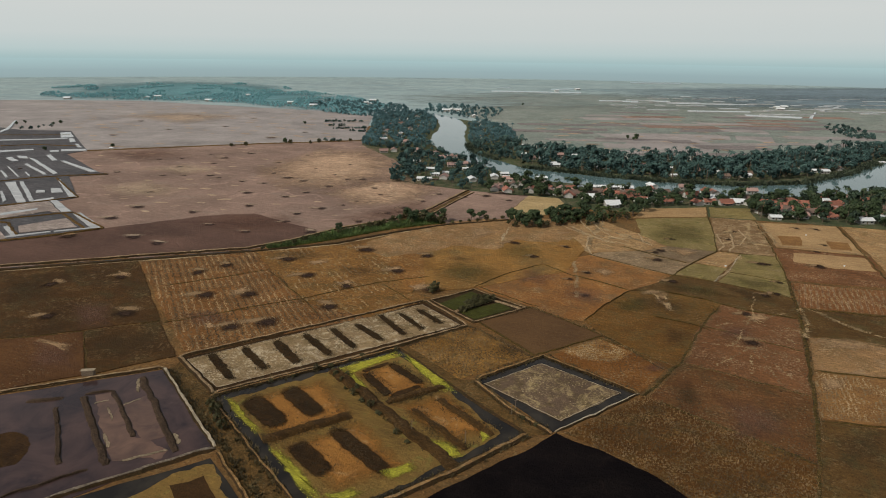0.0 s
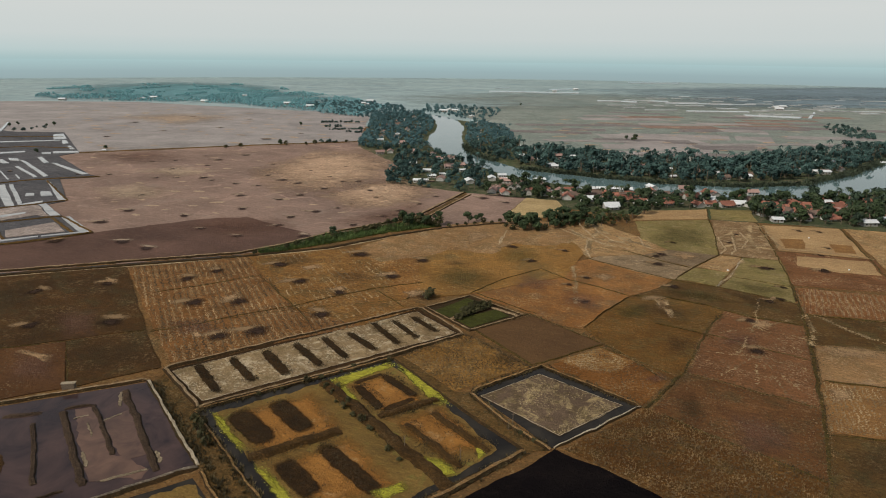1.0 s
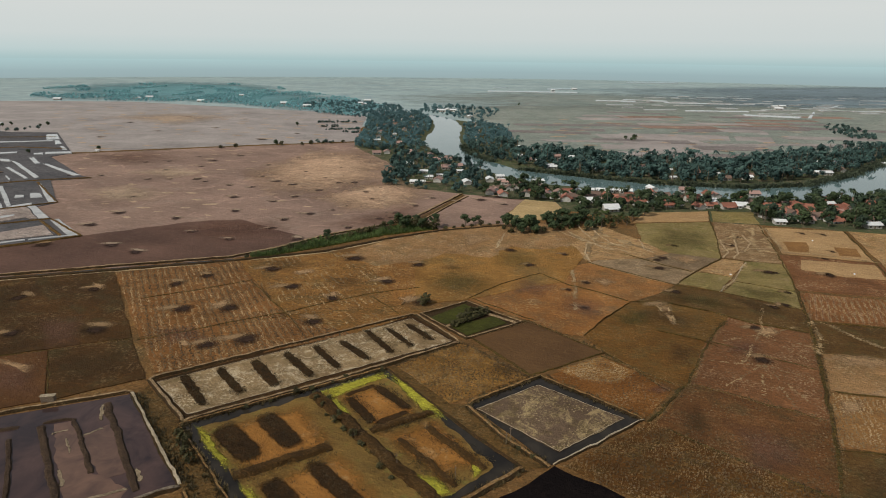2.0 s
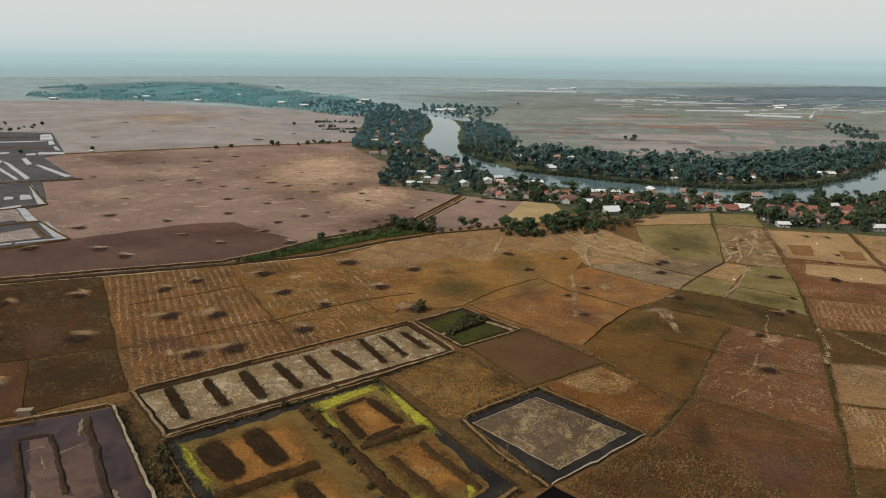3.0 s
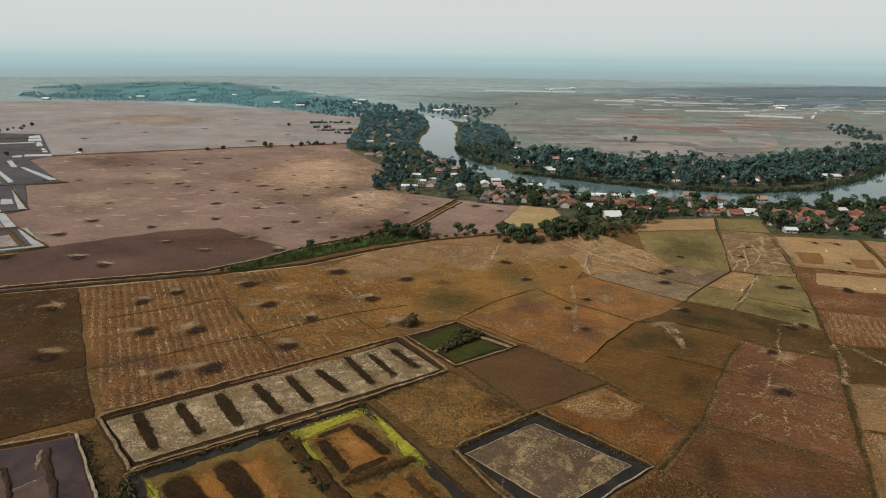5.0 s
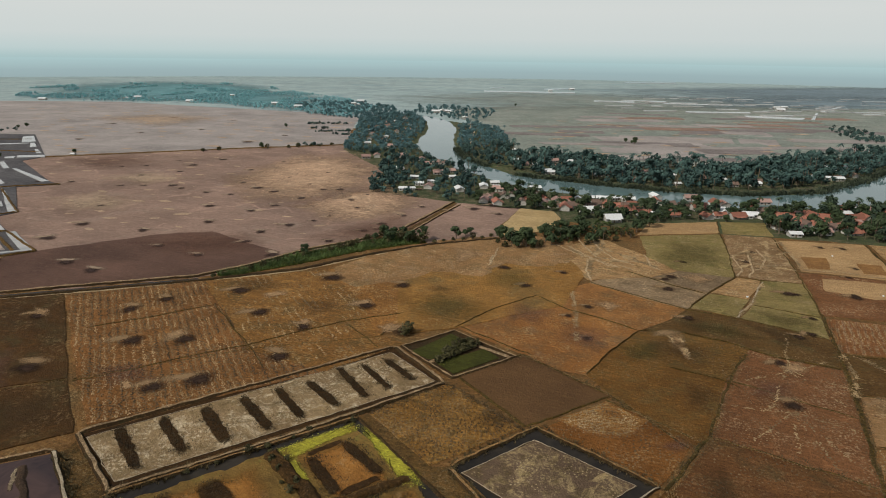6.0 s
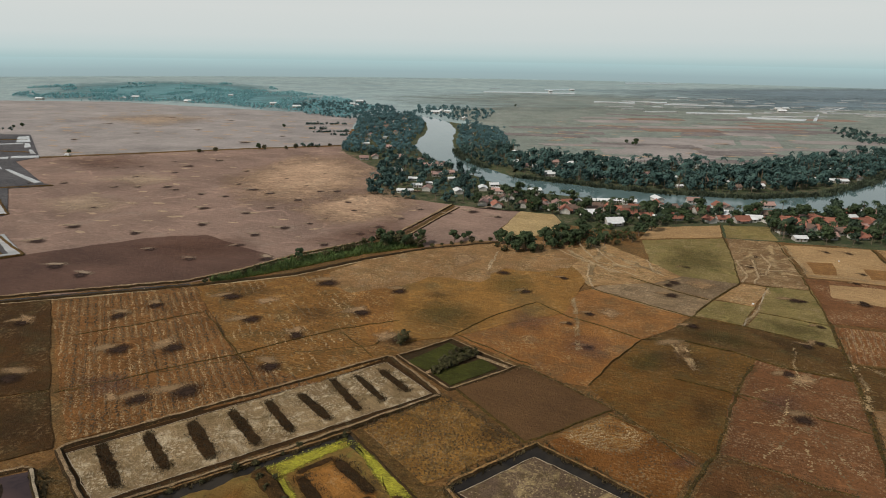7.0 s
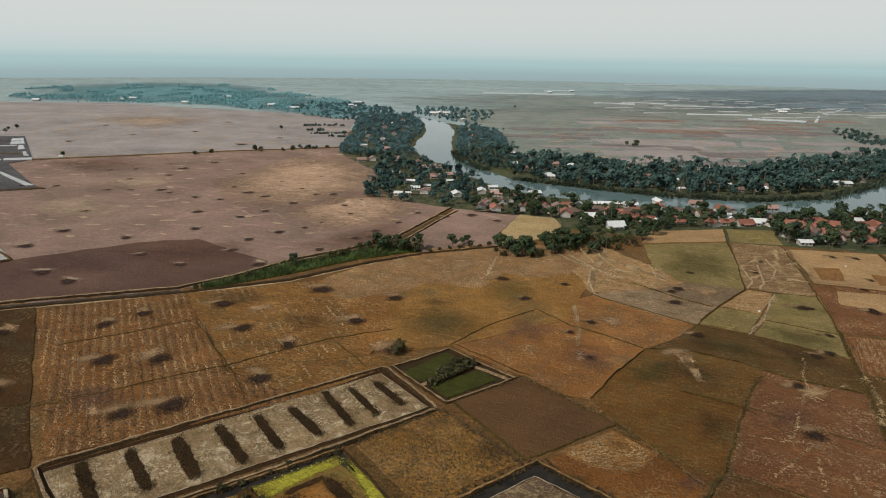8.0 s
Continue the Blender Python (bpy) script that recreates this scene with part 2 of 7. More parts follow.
M_mud_dark = soil("wet_black_mud", (0.025, 0.016, 0.009), (0.045, 0.028, 0.014), None, 0, 0.6, 5, grit=0.6)
M_mud_ridge = soil("brown_mud_ridge", (0.042, 0.027, 0.018), (0.064, 0.042, 0.028), None, 0, 0.5, 5, warm=False, grit=0.5)
M_algae = soil("olive_algae_mud", (0.124, 0.096, 0.047), (0.169, 0.130, 0.060), None, 0, 0.6, 9, patch=(0.20, 0.175, 0.045), grit=0.5, cover=0.55)
M_algae_mat = soil("yellow_green_algae_mat", (0.247, 0.225, 0.033), (0.390, 0.360, 0.042), None, 0, 0.5, 5, patch=(0.50, 0.47, 0.05), warm=False, grit=0.9, cover=0.52, soft=1.3, opaque=0.9)
M_rice = soil("young_green_crop", (0.034, 0.046, 0.014), (0.047, 0.062, 0.018), None, 0, 0.5, 8)
M_reed = soil("green_canal_reeds", (0.04, 0.062, 0.018), (0.06, 0.085, 0.024), None, 0, 0.9, 10, grit=1.0)
# dark green earth; the shade under the trees is put into its colour
M_yard = soil("shade_dark_yard_earth", (0.043, 0.057, 0.027), (0.065, 0.078, 0.035), (0.2, 0.17, 0.12), 0.3, 1.0, 14, weeds=(0.04, 0.06, 0.035), patch=(0.17, 0.13, 0.085), warm=False, grit=0.5, cover=0.50)
M_ash = faded("burnt_straw_ash", (0.030, 0.020, 0.016), (0.055, 0.034, 0.024))
M_pond = water("still_pond_water", (0.076, 0.045, 0.039), (0.030, 0.020, 0.021), 12, 0.06, 0.42, 0.4)
M_moat = water("dark_ditch_water", (0.036, 0.029, 0.021), (0.014, 0.012, 0.010), 9, 0.12, 0.28, 0.5)
M_river = water("silty_river_water", (0.125, 0.185, 0.188), (0.095, 0.150, 0.155), 60, 0.03, 0.5, 0.06, 1.6)
# the sky's reflection at low angles is put into this pale base colour
M_sky_pale_water = water("sky_pale_shallow_water", (0.416, 0.400, 0.384), (0.288, 0.288, 0.284), 9, 0.1)
M_leaf = leaves("broadleaf_foliage", (0.026, 0.046, 0.022), (0.045, 0.070, 0.030), (0.085, 0.115, 0.048), 0.6)
M_palm = leaves("palm_fronds", (0.032, 0.05, 0.024), (0.05, 0.07, 0.034), (0.085, 0.105, 0.05))
# distance haze is put into the base colours of these three foliages
M_leaf_far = leaves("haze_tinted_foliage", (0.215, 0.44, 0.475), (0.23, 0.455, 0.485), (0.245, 0.465, 0.49), 0.12)
M_leaf_hazed = leaves("hazed_riverside_foliage", (0.072, 0.155, 0.172), (0.095, 0.185, 0.195), (0.125, 0.21, 0.215), 0.4)
M_leaf_mid = leaves("part_hazed_foliage", (0.041, 0.088, 0.083), (0.059, 0.112, 0.099), (0.10, 0.16, 0.132))
M_leaf_grove = leaves("dark_village_foliage", (0.024, 0.044, 0.030), (0.038, 0.062, 0.040), (0.065, 0.095, 0.055), 0.6)
M_leaf_garden = leaves("garden_foliage", (0.045, 0.066, 0.022), (0.07, 0.10, 0.032), (0.11, 0.145, 0.05), 0.5)
M_shrub = leaves("olive_shrub_foliage", (0.042, 0.042, 0.018), (0.065, 0.06, 0.024), (0.11, 0.095, 0.038))
M_bark = plain("grey_brown_bark", (0.11, 0.085, 0.06), (0.19, 0.15, 0.11), 0.2)
M_wall = plain("limewashed_wall", (0.46, 0.44, 0.40), (0.66, 0.64, 0.60), 1.2, vary=0.5)
M_tile = plain("red_clay_roof_tiles", (0.30, 0.115, 0.075), (0.45, 0.20, 0.14), 0.7, vary=0.6)
M_tile_pink = plain("faded_pink_roof_tiles", (0.36, 0.22, 0.185), (0.48, 0.32, 0.275), 0.8, vary=0.6)
M_tin = plain("white_metal_roof", (0.66, 0.68, 0.68), (0.80, 0.80, 0.80), 1.5, 0.45, 0.5, vary=0.2)
M_tile_brown = plain("weathered_brown_roof_tiles", (0.15, 0.10, 0.08), (0.25, 0.17, 0.13), 0.7, vary=0.5)
M_wood = plain("weathered_wood", (0.12, 0.085, 0.06), (0.22, 0.17, 0.12), 0.3)
M_glass = plain("dark_window_pane", (0.02, 0.025, 0.03), (0.035, 0.04, 0.045), 0.5, 0.12, 0.5)
M_mud_grey = soil("purple_grey_salt_mud", (0.061, 0.061, 0.068), (0.088, 0.084, 0.090), None, 0, 2.0, 30, warm=False)
M_bed_salt = soil("pinkish_white_salt_bed", (0.22, 0.18, 0.165), (0.31, 0.26, 0.235), None, 0, 1.5, 14, patch=(0.42, 0.38, 0.35), warm=False)
M_dry_grass = leaves("dry_olive_grass", (0.055, 0.042, 0.018), (0.09, 0.068, 0.028), (0.18, 0.13, 0.06))
M_reed_blade = leaves("fresh_green_reed", (0.062, 0.105, 0.03), (0.09, 0.14, 0.042), (0.14, 0.19, 0.06))
M_algae_clump = leaves("yellow_green_weed", (0.24, 0.235, 0.03), (0.36, 0.345, 0.04), (0.50, 0.47, 0.08))
M_straw_clump = leaves("cut_straw", (0.15, 0.09, 0.036), (0.22, 0.135, 0.056), (0.32, 0.21, 0.095))
# haze of the distance is put into the next four ground colours
M_far_blue = soil("far_haze_blue_paddies", (0.130, 0.180, 0.215), (0.16, 0.21, 0.24), None, 0, 6.0, 160, patch=(0.19, 0.225, 0.245), warm=False, grit=0.6, soft=60, opaque=0.9)
M_far_haze = soil("far_haze_tinted_plain", (0.225, 0.295, 0.31), (0.255, 0.32, 0.33), None, 0, 8.0, 300, patch=(0.20, 0.295, 0.315), warm=False, grit=0.3)
M_far_green = soil("far_hazed_green_fields", (0.167, 0.195, 0.178), (0.203, 0.222, 0.201), None, 0, 4.0, 90, patch=(0.26, 0.225, 0.195), weeds=(0.165, 0.195, 0.16), warm=False, grit=0.6)
M_far_green_thin = soil("green_fading_into_haze", (0.185, 0.224, 0.210), (0.225, 0.255, 0.237), None, 0, 4.0, 90, patch=(0.26, 0.225, 0.195), warm=False, grit=0.5, soft=60, opaque=0.8)
M_brown_straw = soil("brown_soil_with_straw", (0.149, 0.090, 0.040), (0.190, 0.112, 0.050), STRAW, 0.8, 0.9, 25, grit=0.8, threads=16)
M_olive_mid = soil("olive_tinged_stubble", (0.158, 0.100, 0.042), (0.199, 0.129, 0.055), STRAW, 0.4, 0.9, 45, weeds=(0.122, 0.092, 0.037), grit=0.5, threads=26)
# the wood floor's teal is painted haze too
M_far_floor = soil("hazed_wood_floor", (0.088, 0.195, 0.218), (0.105, 0.215, 0.238), None, 0, 4.0, 50, warm=False, grit=0.3, soft=30)
M_trail = soil("worn_straw_trail", (0.33, 0.24, 0.14), (0.42, 0.31, 0.19), (0.58, 0.46, 0.30), 0.8, 0.6, 5, patch=(0.20, 0.13, 0.066), warm=False, grit=0.8, cover=0.50)
M_orange_mid = soil("light_orange_stubble", (0.173, 0.095, 0.044), (0.218, 0.123, 0.057), STRAW, 0.6, 0.9, 30, grit=0.5, threads=22, weeds=(0.158, 0.095, 0.043), patch=(0.245, 0.148, 0.08), cover=0.56)
M_shallow = water("shallow_brown_water", (0.150, 0.087, 0.062), (0.083, 0.050, 0.039), 7, 0.07, 0.4, 0.4)
M_scum = soil("pale_scum", (0.20, 0.15, 0.10), (0.30, 0.24, 0.165), None, 0, 0.5, 4, warm=False, soft=0.5)
M_straw_pile = faded("raked_out_straw", (0.40, 0.27, 0.15), (0.27, 0.17, 0.09), 0.75, 1.1, 1.6)
M_ash_plain = faded("burnt_straw_ash_on_pink_soil", (0.034, 0.024, 0.022), (0.07, 0.046, 0.04))
M_straw_plain = faded("raked_out_straw_on_pink_soil", (0.46, 0.35, 0.25), (0.33, 0.24, 0.175), 0.8, 1.0, 1.8)
M_plain_gold = soil("golden_stubble_plain", (0.297, 0.196, 0.132), (0.374, 0.253, 0.171), (0.46, 0.35, 0.24), 0.6, 2.0, 40, patch=(0.32, 0.225, 0.15), warm=False, grit=0.8, threads=40, soft=18)
M_red_dark = soil("dull_reddish_fallow", (0.082, 0.046, 0.025), (0.108, 0.061, 0.034), (0.34, 0.23, 0.12), 0.4, 0.8, 20, weeds=(0.075, 0.056, 0.022), grit=0.6)
M_stubble_rose = soil("pinkish_orange_stubble", (0.172, 0.099, 0.050), (0.228, 0.134, 0.069), (0.5, 0.36, 0.2), 0.5, 0.8, 24, weeds=(0.120, 0.078, 0.034), grit=0.6)
M_grey_pale = soil("pale_greyish_stubble", (0.207, 0.143, 0.084), (0.274, 0.193, 0.114), (0.52, 0.41, 0.27), 0.6, 0.8, 14, weeds=(0.125, 0.092, 0.050), warm=False, grit=0.7, threads=8)
M_dun = soil("dun_brown_stubble", (0.145, 0.100, 0.060), (0.185, 0.13, 0.078), (0.5, 0.38, 0.24), 0.4, 0.8, 18, weeds=(0.11, 0.085, 0.04), warm=False, grit=0.6, threads=14)
M_olive_straw = soil("olive_brown_stubble_with_straw", (0.092, 0.059, 0.023), (0.123, 0.081, 0.032), (0.36, 0.25, 0.11), 0.5, 0.8, 18, weeds=(0.092, 0.068, 0.024), grit=0.7)
M_drift_pale = soil("pale_straw_drift", (0.36, 0.265, 0.19), (0.44, 0.33, 0.24), None, 0, 1.5, 20, warm=False, soft=10, opaque=0.6)
M_drift_red = soil("reddish_bare_drift", (0.125, 0.066, 0.047), (0.16, 0.086, 0.06), None, 0, 1.5, 20, warm=False, soft=6, opaque=0.4)
M_drift_dark = soil("dark_damp_drift", (0.055, 0.036, 0.018), (0.075, 0.05, 0.024), None, 0, 0.9, 12, warm=False, soft=4, opaque=0.36)
M_drift_green = soil("olive_green_weed_drift", (0.068, 0.060, 0.018), (0.095, 0.080, 0.025), None, 0, 0.9, 12, warm=False, soft=5, opaque=0.38)
M_drift_tan = soil("tan_straw_drift", (0.34, 0.215, 0.115), (0.43, 0.28, 0.155), None, 0, 0.7, 8, warm=False, grit=0.8, soft=2.0, opaque=0.7)
M_umber = soil("umber_brown_fallow", (0.092, 0.054, 0.019), (0.122, 0.074, 0.027), (0.30, 0.2, 0.08), 0.4, 0.8, 22, weeds=(0.115, 0.080, 0.026), grit=0.6)
M_brown_dark = soil("dark_reddish_brown_field", (0.064, 0.036, 0.021), (0.085, 0.049, 0.028), None, 0, 0.9, 26, grit=0.45)
M_bund_mid = soil("dry_brown_bund", (0.205, 0.140, 0.078), (0.295, 0.208, 0.122), (0.56, 0.44, 0.29), 0.8, 0.5, 5, warm=False, grit=0.9)
M_ditch = soil("weedy_brown_ditch", (0.064, 0.046, 0.024), (0.109, 0.077, 0.038), (0.28, 0.21, 0.11), 0.5, 0.6, 7, weeds=(0.035, 0.03, 0.010), patch=(0.11, 0.07, 0.03), grit=0.8)
M_bar = soil("dark_weedy_mud_bar", (0.036, 0.024, 0.012), (0.062, 0.042, 0.020), (0.2, 0.14, 0.07), 0.4, 0.5, 5, grit=0.9)
M_rows_tan = soil("tan_stubble_in_rows", (0.155, 0.098, 0.054), (0.20, 0.13, 0.074), None, 0, 0.8, 16, grit=0.6)
M_far_band = soil("far_reddish_band", (0.149, 0.133, 0.131), (0.180, 0.157, 0.155), None, 0, 4.0, 60, warm=False)
M_bank_grass = leaves("river_bank_grass", (0.045, 0.062, 0.04), (0.065, 0.085, 0.052), (0.10, 0.12, 0.075))
M_dark_weed = leaves("dark_pond_weed", (0.03, 0.024, 0.012), (0.055, 0.04, 0.018), (0.10, 0.07, 0.03))
M_swath = soil("pale_straw_swath", (0.30, 0.215, 0.15), (0.38, 0.28, 0.20), (0.5, 0.39, 0.28), 0.6, 1.2, 8, warm=False, grit=0.6)
M_clod_pale = leaves("pale_straw_clumps", (0.27, 0.180, 0.088), (0.37, 0.255, 0.130), (0.52, 0.38, 0.21))
M_clod_dull = leaves("dull_straw_clumps", (0.18, 0.118, 0.062), (0.25, 0.168, 0.09), (0.36, 0.255, 0.145))
M_clod_brown = leaves("brown_stubble_clumps", (0.09, 0.056, 0.026), (0.15, 0.095, 0.045), (0.30, 0.205, 0.11))
M_clod_bed = leaves("cracked_mud_flakes", (0.33, 0.24, 0.12), (0.44, 0.33, 0.18), (0.57, 0.46, 0.29))
M_yellow = soil("pale_yellow_stubble", (0.30, 0.215, 0.105), (0.38, 0.28, 0.145), (0.52, 0.41, 0.24), 0.5, 0.9, 20, warm=False, grit=0.6)
M_grey_plot = soil("trampled_grey_brown_plot", (0.156, 0.095, 0.046), (0.200, 0.124, 0.062), (0.54, 0.40, 0.23), 0.8, 0.9, 14, patch=(0.44, 0.315, 0.17), warm=False, grit=0.6, threads=8, cover=0.52)
M_gold_rows = soil("golden_straw_in_rows", (0.15, 0.085, 0.034), (0.19, 0.112, 0.046), (0.5, 0.36, 0.17), 0.6, 0.8, 14, rows=(-75, 1.7, 1.0), rows_colour=(0.46, 0.32, 0.15), grit=0.9)
M_rows_dim = soil("olive_brown_stubble_in_faint_rows", (0.134, 0.082, 0.036), (0.169, 0.105, 0.046), STRAW, 0.5, 0.9, 26, grit=0.9, threads=18, weeds=(0.10, 0.075, 0.030))
M_fallow = soil("clumpy_olive_fallow", (0.165, 0.106, 0.043), (0.231, 0.152, 0.062), (0.46, 0.35, 0.18), 0.6, 0.9, 10, weeds=(0.072, 0.058, 0.022), grit=0.7)
M_stubble_pale = soil("pinkish_tan_stubble", (0.202, 0.114, 0.049), (0.258, 0.151, 0.069), (0.54, 0.40, 0.23), 0.6, 0.9, 28, patch=(0.31, 0.205, 0.115), weeds=(0.165, 0.112, 0.048), warm=False, grit=0.6, threads=18)

# ---- builders ----
def mesh_of(name, verts, faces, mats, index=None, smooth=False):
    me = bpy.data.meshes.new(name)
    me.from_pydata(verts, [], faces)
    for m in mats:
        me.materials.append(m)
    if index is not None:
        me.polygons.foreach_set("material_index", index)
    if smooth:
        me.polygons.foreach_set("use_smooth", [True] * len(me.polygons))
    me.update()
    return me


def part(name, me, parent, label="", m=None):
    ob = new(name, me)
    ob.parent = parent
    if m is not None:
        ob.matrix_basis = m
    return tagged(ob, label)


def outline(points, step, wobble, closed=True):
    """The polyline with points every few metres, each pushed a little aside by smooth noise."""
    out = []
    n = len(points)
    for k in range(n if closed else n - 1):
        a, b = Vector(points[k]), Vector(points[(k + 1) % n])
        cuts = max(1, int((b - a).length / step))
        for j in range(cuts):
            p = a.lerp(b, j / cuts)
            w = noise.noise_vector((p.x / (step * 3), p.y / (step * 3), 0.3)) * wobble
            w += noise.noise_vector((p.x / step, p.y / step, 4.7)) * wobble * 0.6
            out.append((p.x + w.x, p.y + w.y))
    if not closed:
        out.append(tuple(points[-1]))
    return out


def sheet(name, points, z, mat, label="", category="", wobble=0.5, step=4.0, kind="structure", group="", parent=None):
    """A flat piece of land or water with an uneven edge."""
    bm = bmesh.new()
    if sum(p[0] * q[1] - q[0] * p[1] for p, q in zip(points, points[1:] + points[:1])) < 0:
        points = points[::-1]
    ring = [bm.verts.new((x, y, z)) for x, y in outline(points, step, wobble)]
    foot = [bm.verts.new((v.co.x, v.co.y, min(z, 0.0) - 0.05)) for v in ring]
    bm.faces.new(ring).normal_update()
    for k in range(len(ring)):
        bm.faces.new((ring[k - 1], foot[k - 1], foot[k], ring[k]))
    bmesh.ops.triangulate(bm, faces=[f for f in bm.faces if len(f.verts) > 4], ngon_method="EAR_CLIP")
    me = bpy.data.meshes.new(name)
    bm.to_mesh(me)
    bm.free()
    me.materials.append(mat)
    ob = new(name, me)
    if parent:
        ob.parent = parent
        return tagged(ob, label)
    return tagged(ob, label, category or name.replace("_", " "), group, kind)


def with_edge(me, edge):
    """Stores how far each vertex lies inside the rim, 0 to 1, for materials that thin out there."""
    me.attributes.new("edge", "FLOAT", "POINT").data.foreach_set("value", edge)
    return me


def blotch(name, points, z, mat, label="", category="", fade=0.45, wobble=0.5, step=2.0, parent=None, kind="structure", rise=0.0):
    """A star-shaped spread of mud, weed, straw or soil whose rim thins out into what it lies on."""
    ring = outline(points, step, wobble)
    cx, cy = sum(p[0] for p in ring) / len(ring), sum(p[1] for p in ring) / len(ring)
    verts, edge, n = [(cx, cy, z + rise)], [1.0], len(ring)
    for r, e in ((1 - fade, 1.0), (1 - fade / 2, 0.5), (1.0, 0.0)):
        verts += [(cx + (x - cx) * r, cy + (y - cy) * r, z + rise * e) for x, y in ring]
        edge += [e] * n
    faces = [(0, 1 + k, 1 + (k + 1) % n) for k in range(n)]
    for i in (1, 1 + n):
        faces += [(i + k, i + n + k, i + n + (k + 1) % n, i + (k + 1) % n) for k in range(n)]
    if sum(p[0] * q[1] - q[0] * p[1] for p, q in zip(ring, ring[1:] + ring[:1])) < 0:
        faces = [f[::-1] for f in faces]
    ob = new(name, with_edge(mesh_of(name, verts, faces, [mat], smooth=True), edge))
    if parent:
        ob.parent = parent
        return tagged(ob, label)
    return tagged(ob, label, category or name.replace("_", " "), kind=kind)


layers = [0]


def field(points, mat, label, z=0.06, wobble=0.8):
    layers[0] += 1
    return sheet("field", points, z + 0.004 * layers[0], mat, label, "field", wobble)


def ridge(name, points, width, height, mat, label="", category="", closed=False, z=0.0, wobble=0.5, step=2.0, top=0.55, parent=None, kind="structure", side=None):
    """A bank of earth along a line: sloping sides, an uneven crest."""
    line = outline(points, step, wobble, closed)
    n = len(line)
    verts, faces = [], []
    for k, p in enumerate(line):
        if closed:
            a, b = line[k - 1], line[(k + 1) % n]
        else:
            a, b = line[max(k - 1, 0)], line[min(k + 1, n - 1)]
        t = Vector((b[0] - a[0], b[1] - a[1]))
        t = t.normalized() if t.length > 0 else Vector((1, 0))
        s = Vector((-t.y, t.x))
        for off, h in ((-0.5, -0.1), (-0.5 * top, 1.0), (0.0, 1.08), (0.5 * top, 1.0), (0.5, -0.1)):
            w = width * (1 + 0.3 * noise.noise((p[0] * 0.23, p[1] * 0.23, off * 3)) + 0.3 * noise.noise((p[0] * 0.9, p[1] * 0.9, off * 3)))
            hh = h * height * (1 + (0.35 * noise.noise((p[0] * 0.5, p[1] * 0.5, off * 5)) if h > 0 else 0))
            if not closed and k in (0, n - 1) and h > 0:
                hh *= 0.3
            verts.append((p[0] + s.x * off * w, p[1] + s.y * off * w, z + hh))
    for k in range(n if closed else n - 1):
        i, j = 5 * k, 5 * ((k + 1) % n)
        faces += [(i + q, j + q, j + q + 1, i + q + 1) for q in range(4)]
    if not closed:
        faces += [(0, 1, 2, 3, 4), tuple(5 * (n - 1) + q for q in (4, 3, 2, 1, 0))]
    # crest faces take mat, both slopes take side, a darker material where given
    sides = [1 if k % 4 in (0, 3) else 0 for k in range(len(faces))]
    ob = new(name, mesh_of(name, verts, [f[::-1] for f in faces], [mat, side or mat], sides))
    if parent:
        ob.parent = parent
        return tagged(ob, label)
    return tagged(ob, label, category or name.replace("_", " "), kind=kind)


def inside(x, y, poly):
    hit = False
    for (ax, ay), (bx, by) in zip(poly, poly[1:] + poly[:1]):
        if (ay > y) != (by > y) and x < (bx - ax) * (y - ay) / (by - ay) + ax:
            hit = not hit
    return hit


def broken(spots, size, level, seed):
    """Keeps the spots where a drifting pattern is high, so that the cover comes and goes."""
    return [p for p in spots if noise.noise((p[0] / size, p[1] / size, seed)) + 0.5 * noise.noise((p[0] * 3 / size, p[1] * 3 / size, seed)) > level]


def scatter(poly, gap, seed, most=100000, avoid=()):
    """Random spots in a polygon, at least gap apart, clear of the (x, y, r) in avoid."""
    rnd = random.Random(seed)
    xs, ys = [p[0] for p in poly], [p[1] for p in poly]
    cells, out = {}, []
    area = (max(xs) - min(xs)) * (max(ys) - min(ys))
    for _ in range(int(area / gap ** 2 * 4)):
        x, y = rnd.uniform(min(xs), max(xs)), rnd.uniform(min(ys), max(ys))
        c = (int(x // gap), int(y // gap))
        if not inside(x, y, poly) or any((x - ax) ** 2 + (y - ay) ** 2 < ar * ar for ax, ay, ar in avoid):
            continue
        near = [q for i in (-1, 0, 1) for j in (-1, 0, 1) for q in cells.get((c[0] + i, c[1] + j), ())]
        if all((x - a) ** 2 + (y - b) ** 2 > gap * gap for a, b in near):
            cells.setdefault(c, []).append((x, y))
            out.append((x, y))
            if len(out) >= most:
                break
    return out


def tube(verts, faces, a, b, ra, rb, sides=5):
    a, b = Vector(a), Vector(b)
    d = (b - a).normalized()
    u = d.orthogonal().normalized()
    v = d.cross(u)
    i = len(verts)
    for p, r in ((a, ra), (b, rb)):
        for k in range(sides):
            q = p + (u * math.cos(k * math.tau / sides) + v * math.sin(k * math.tau / sides)) * r
            verts.append(tuple(q))
    faces += [(i + k, i + (k + 1) % sides, i + sides + (k + 1) % sides, i + sides + k) for k in range(sides)]


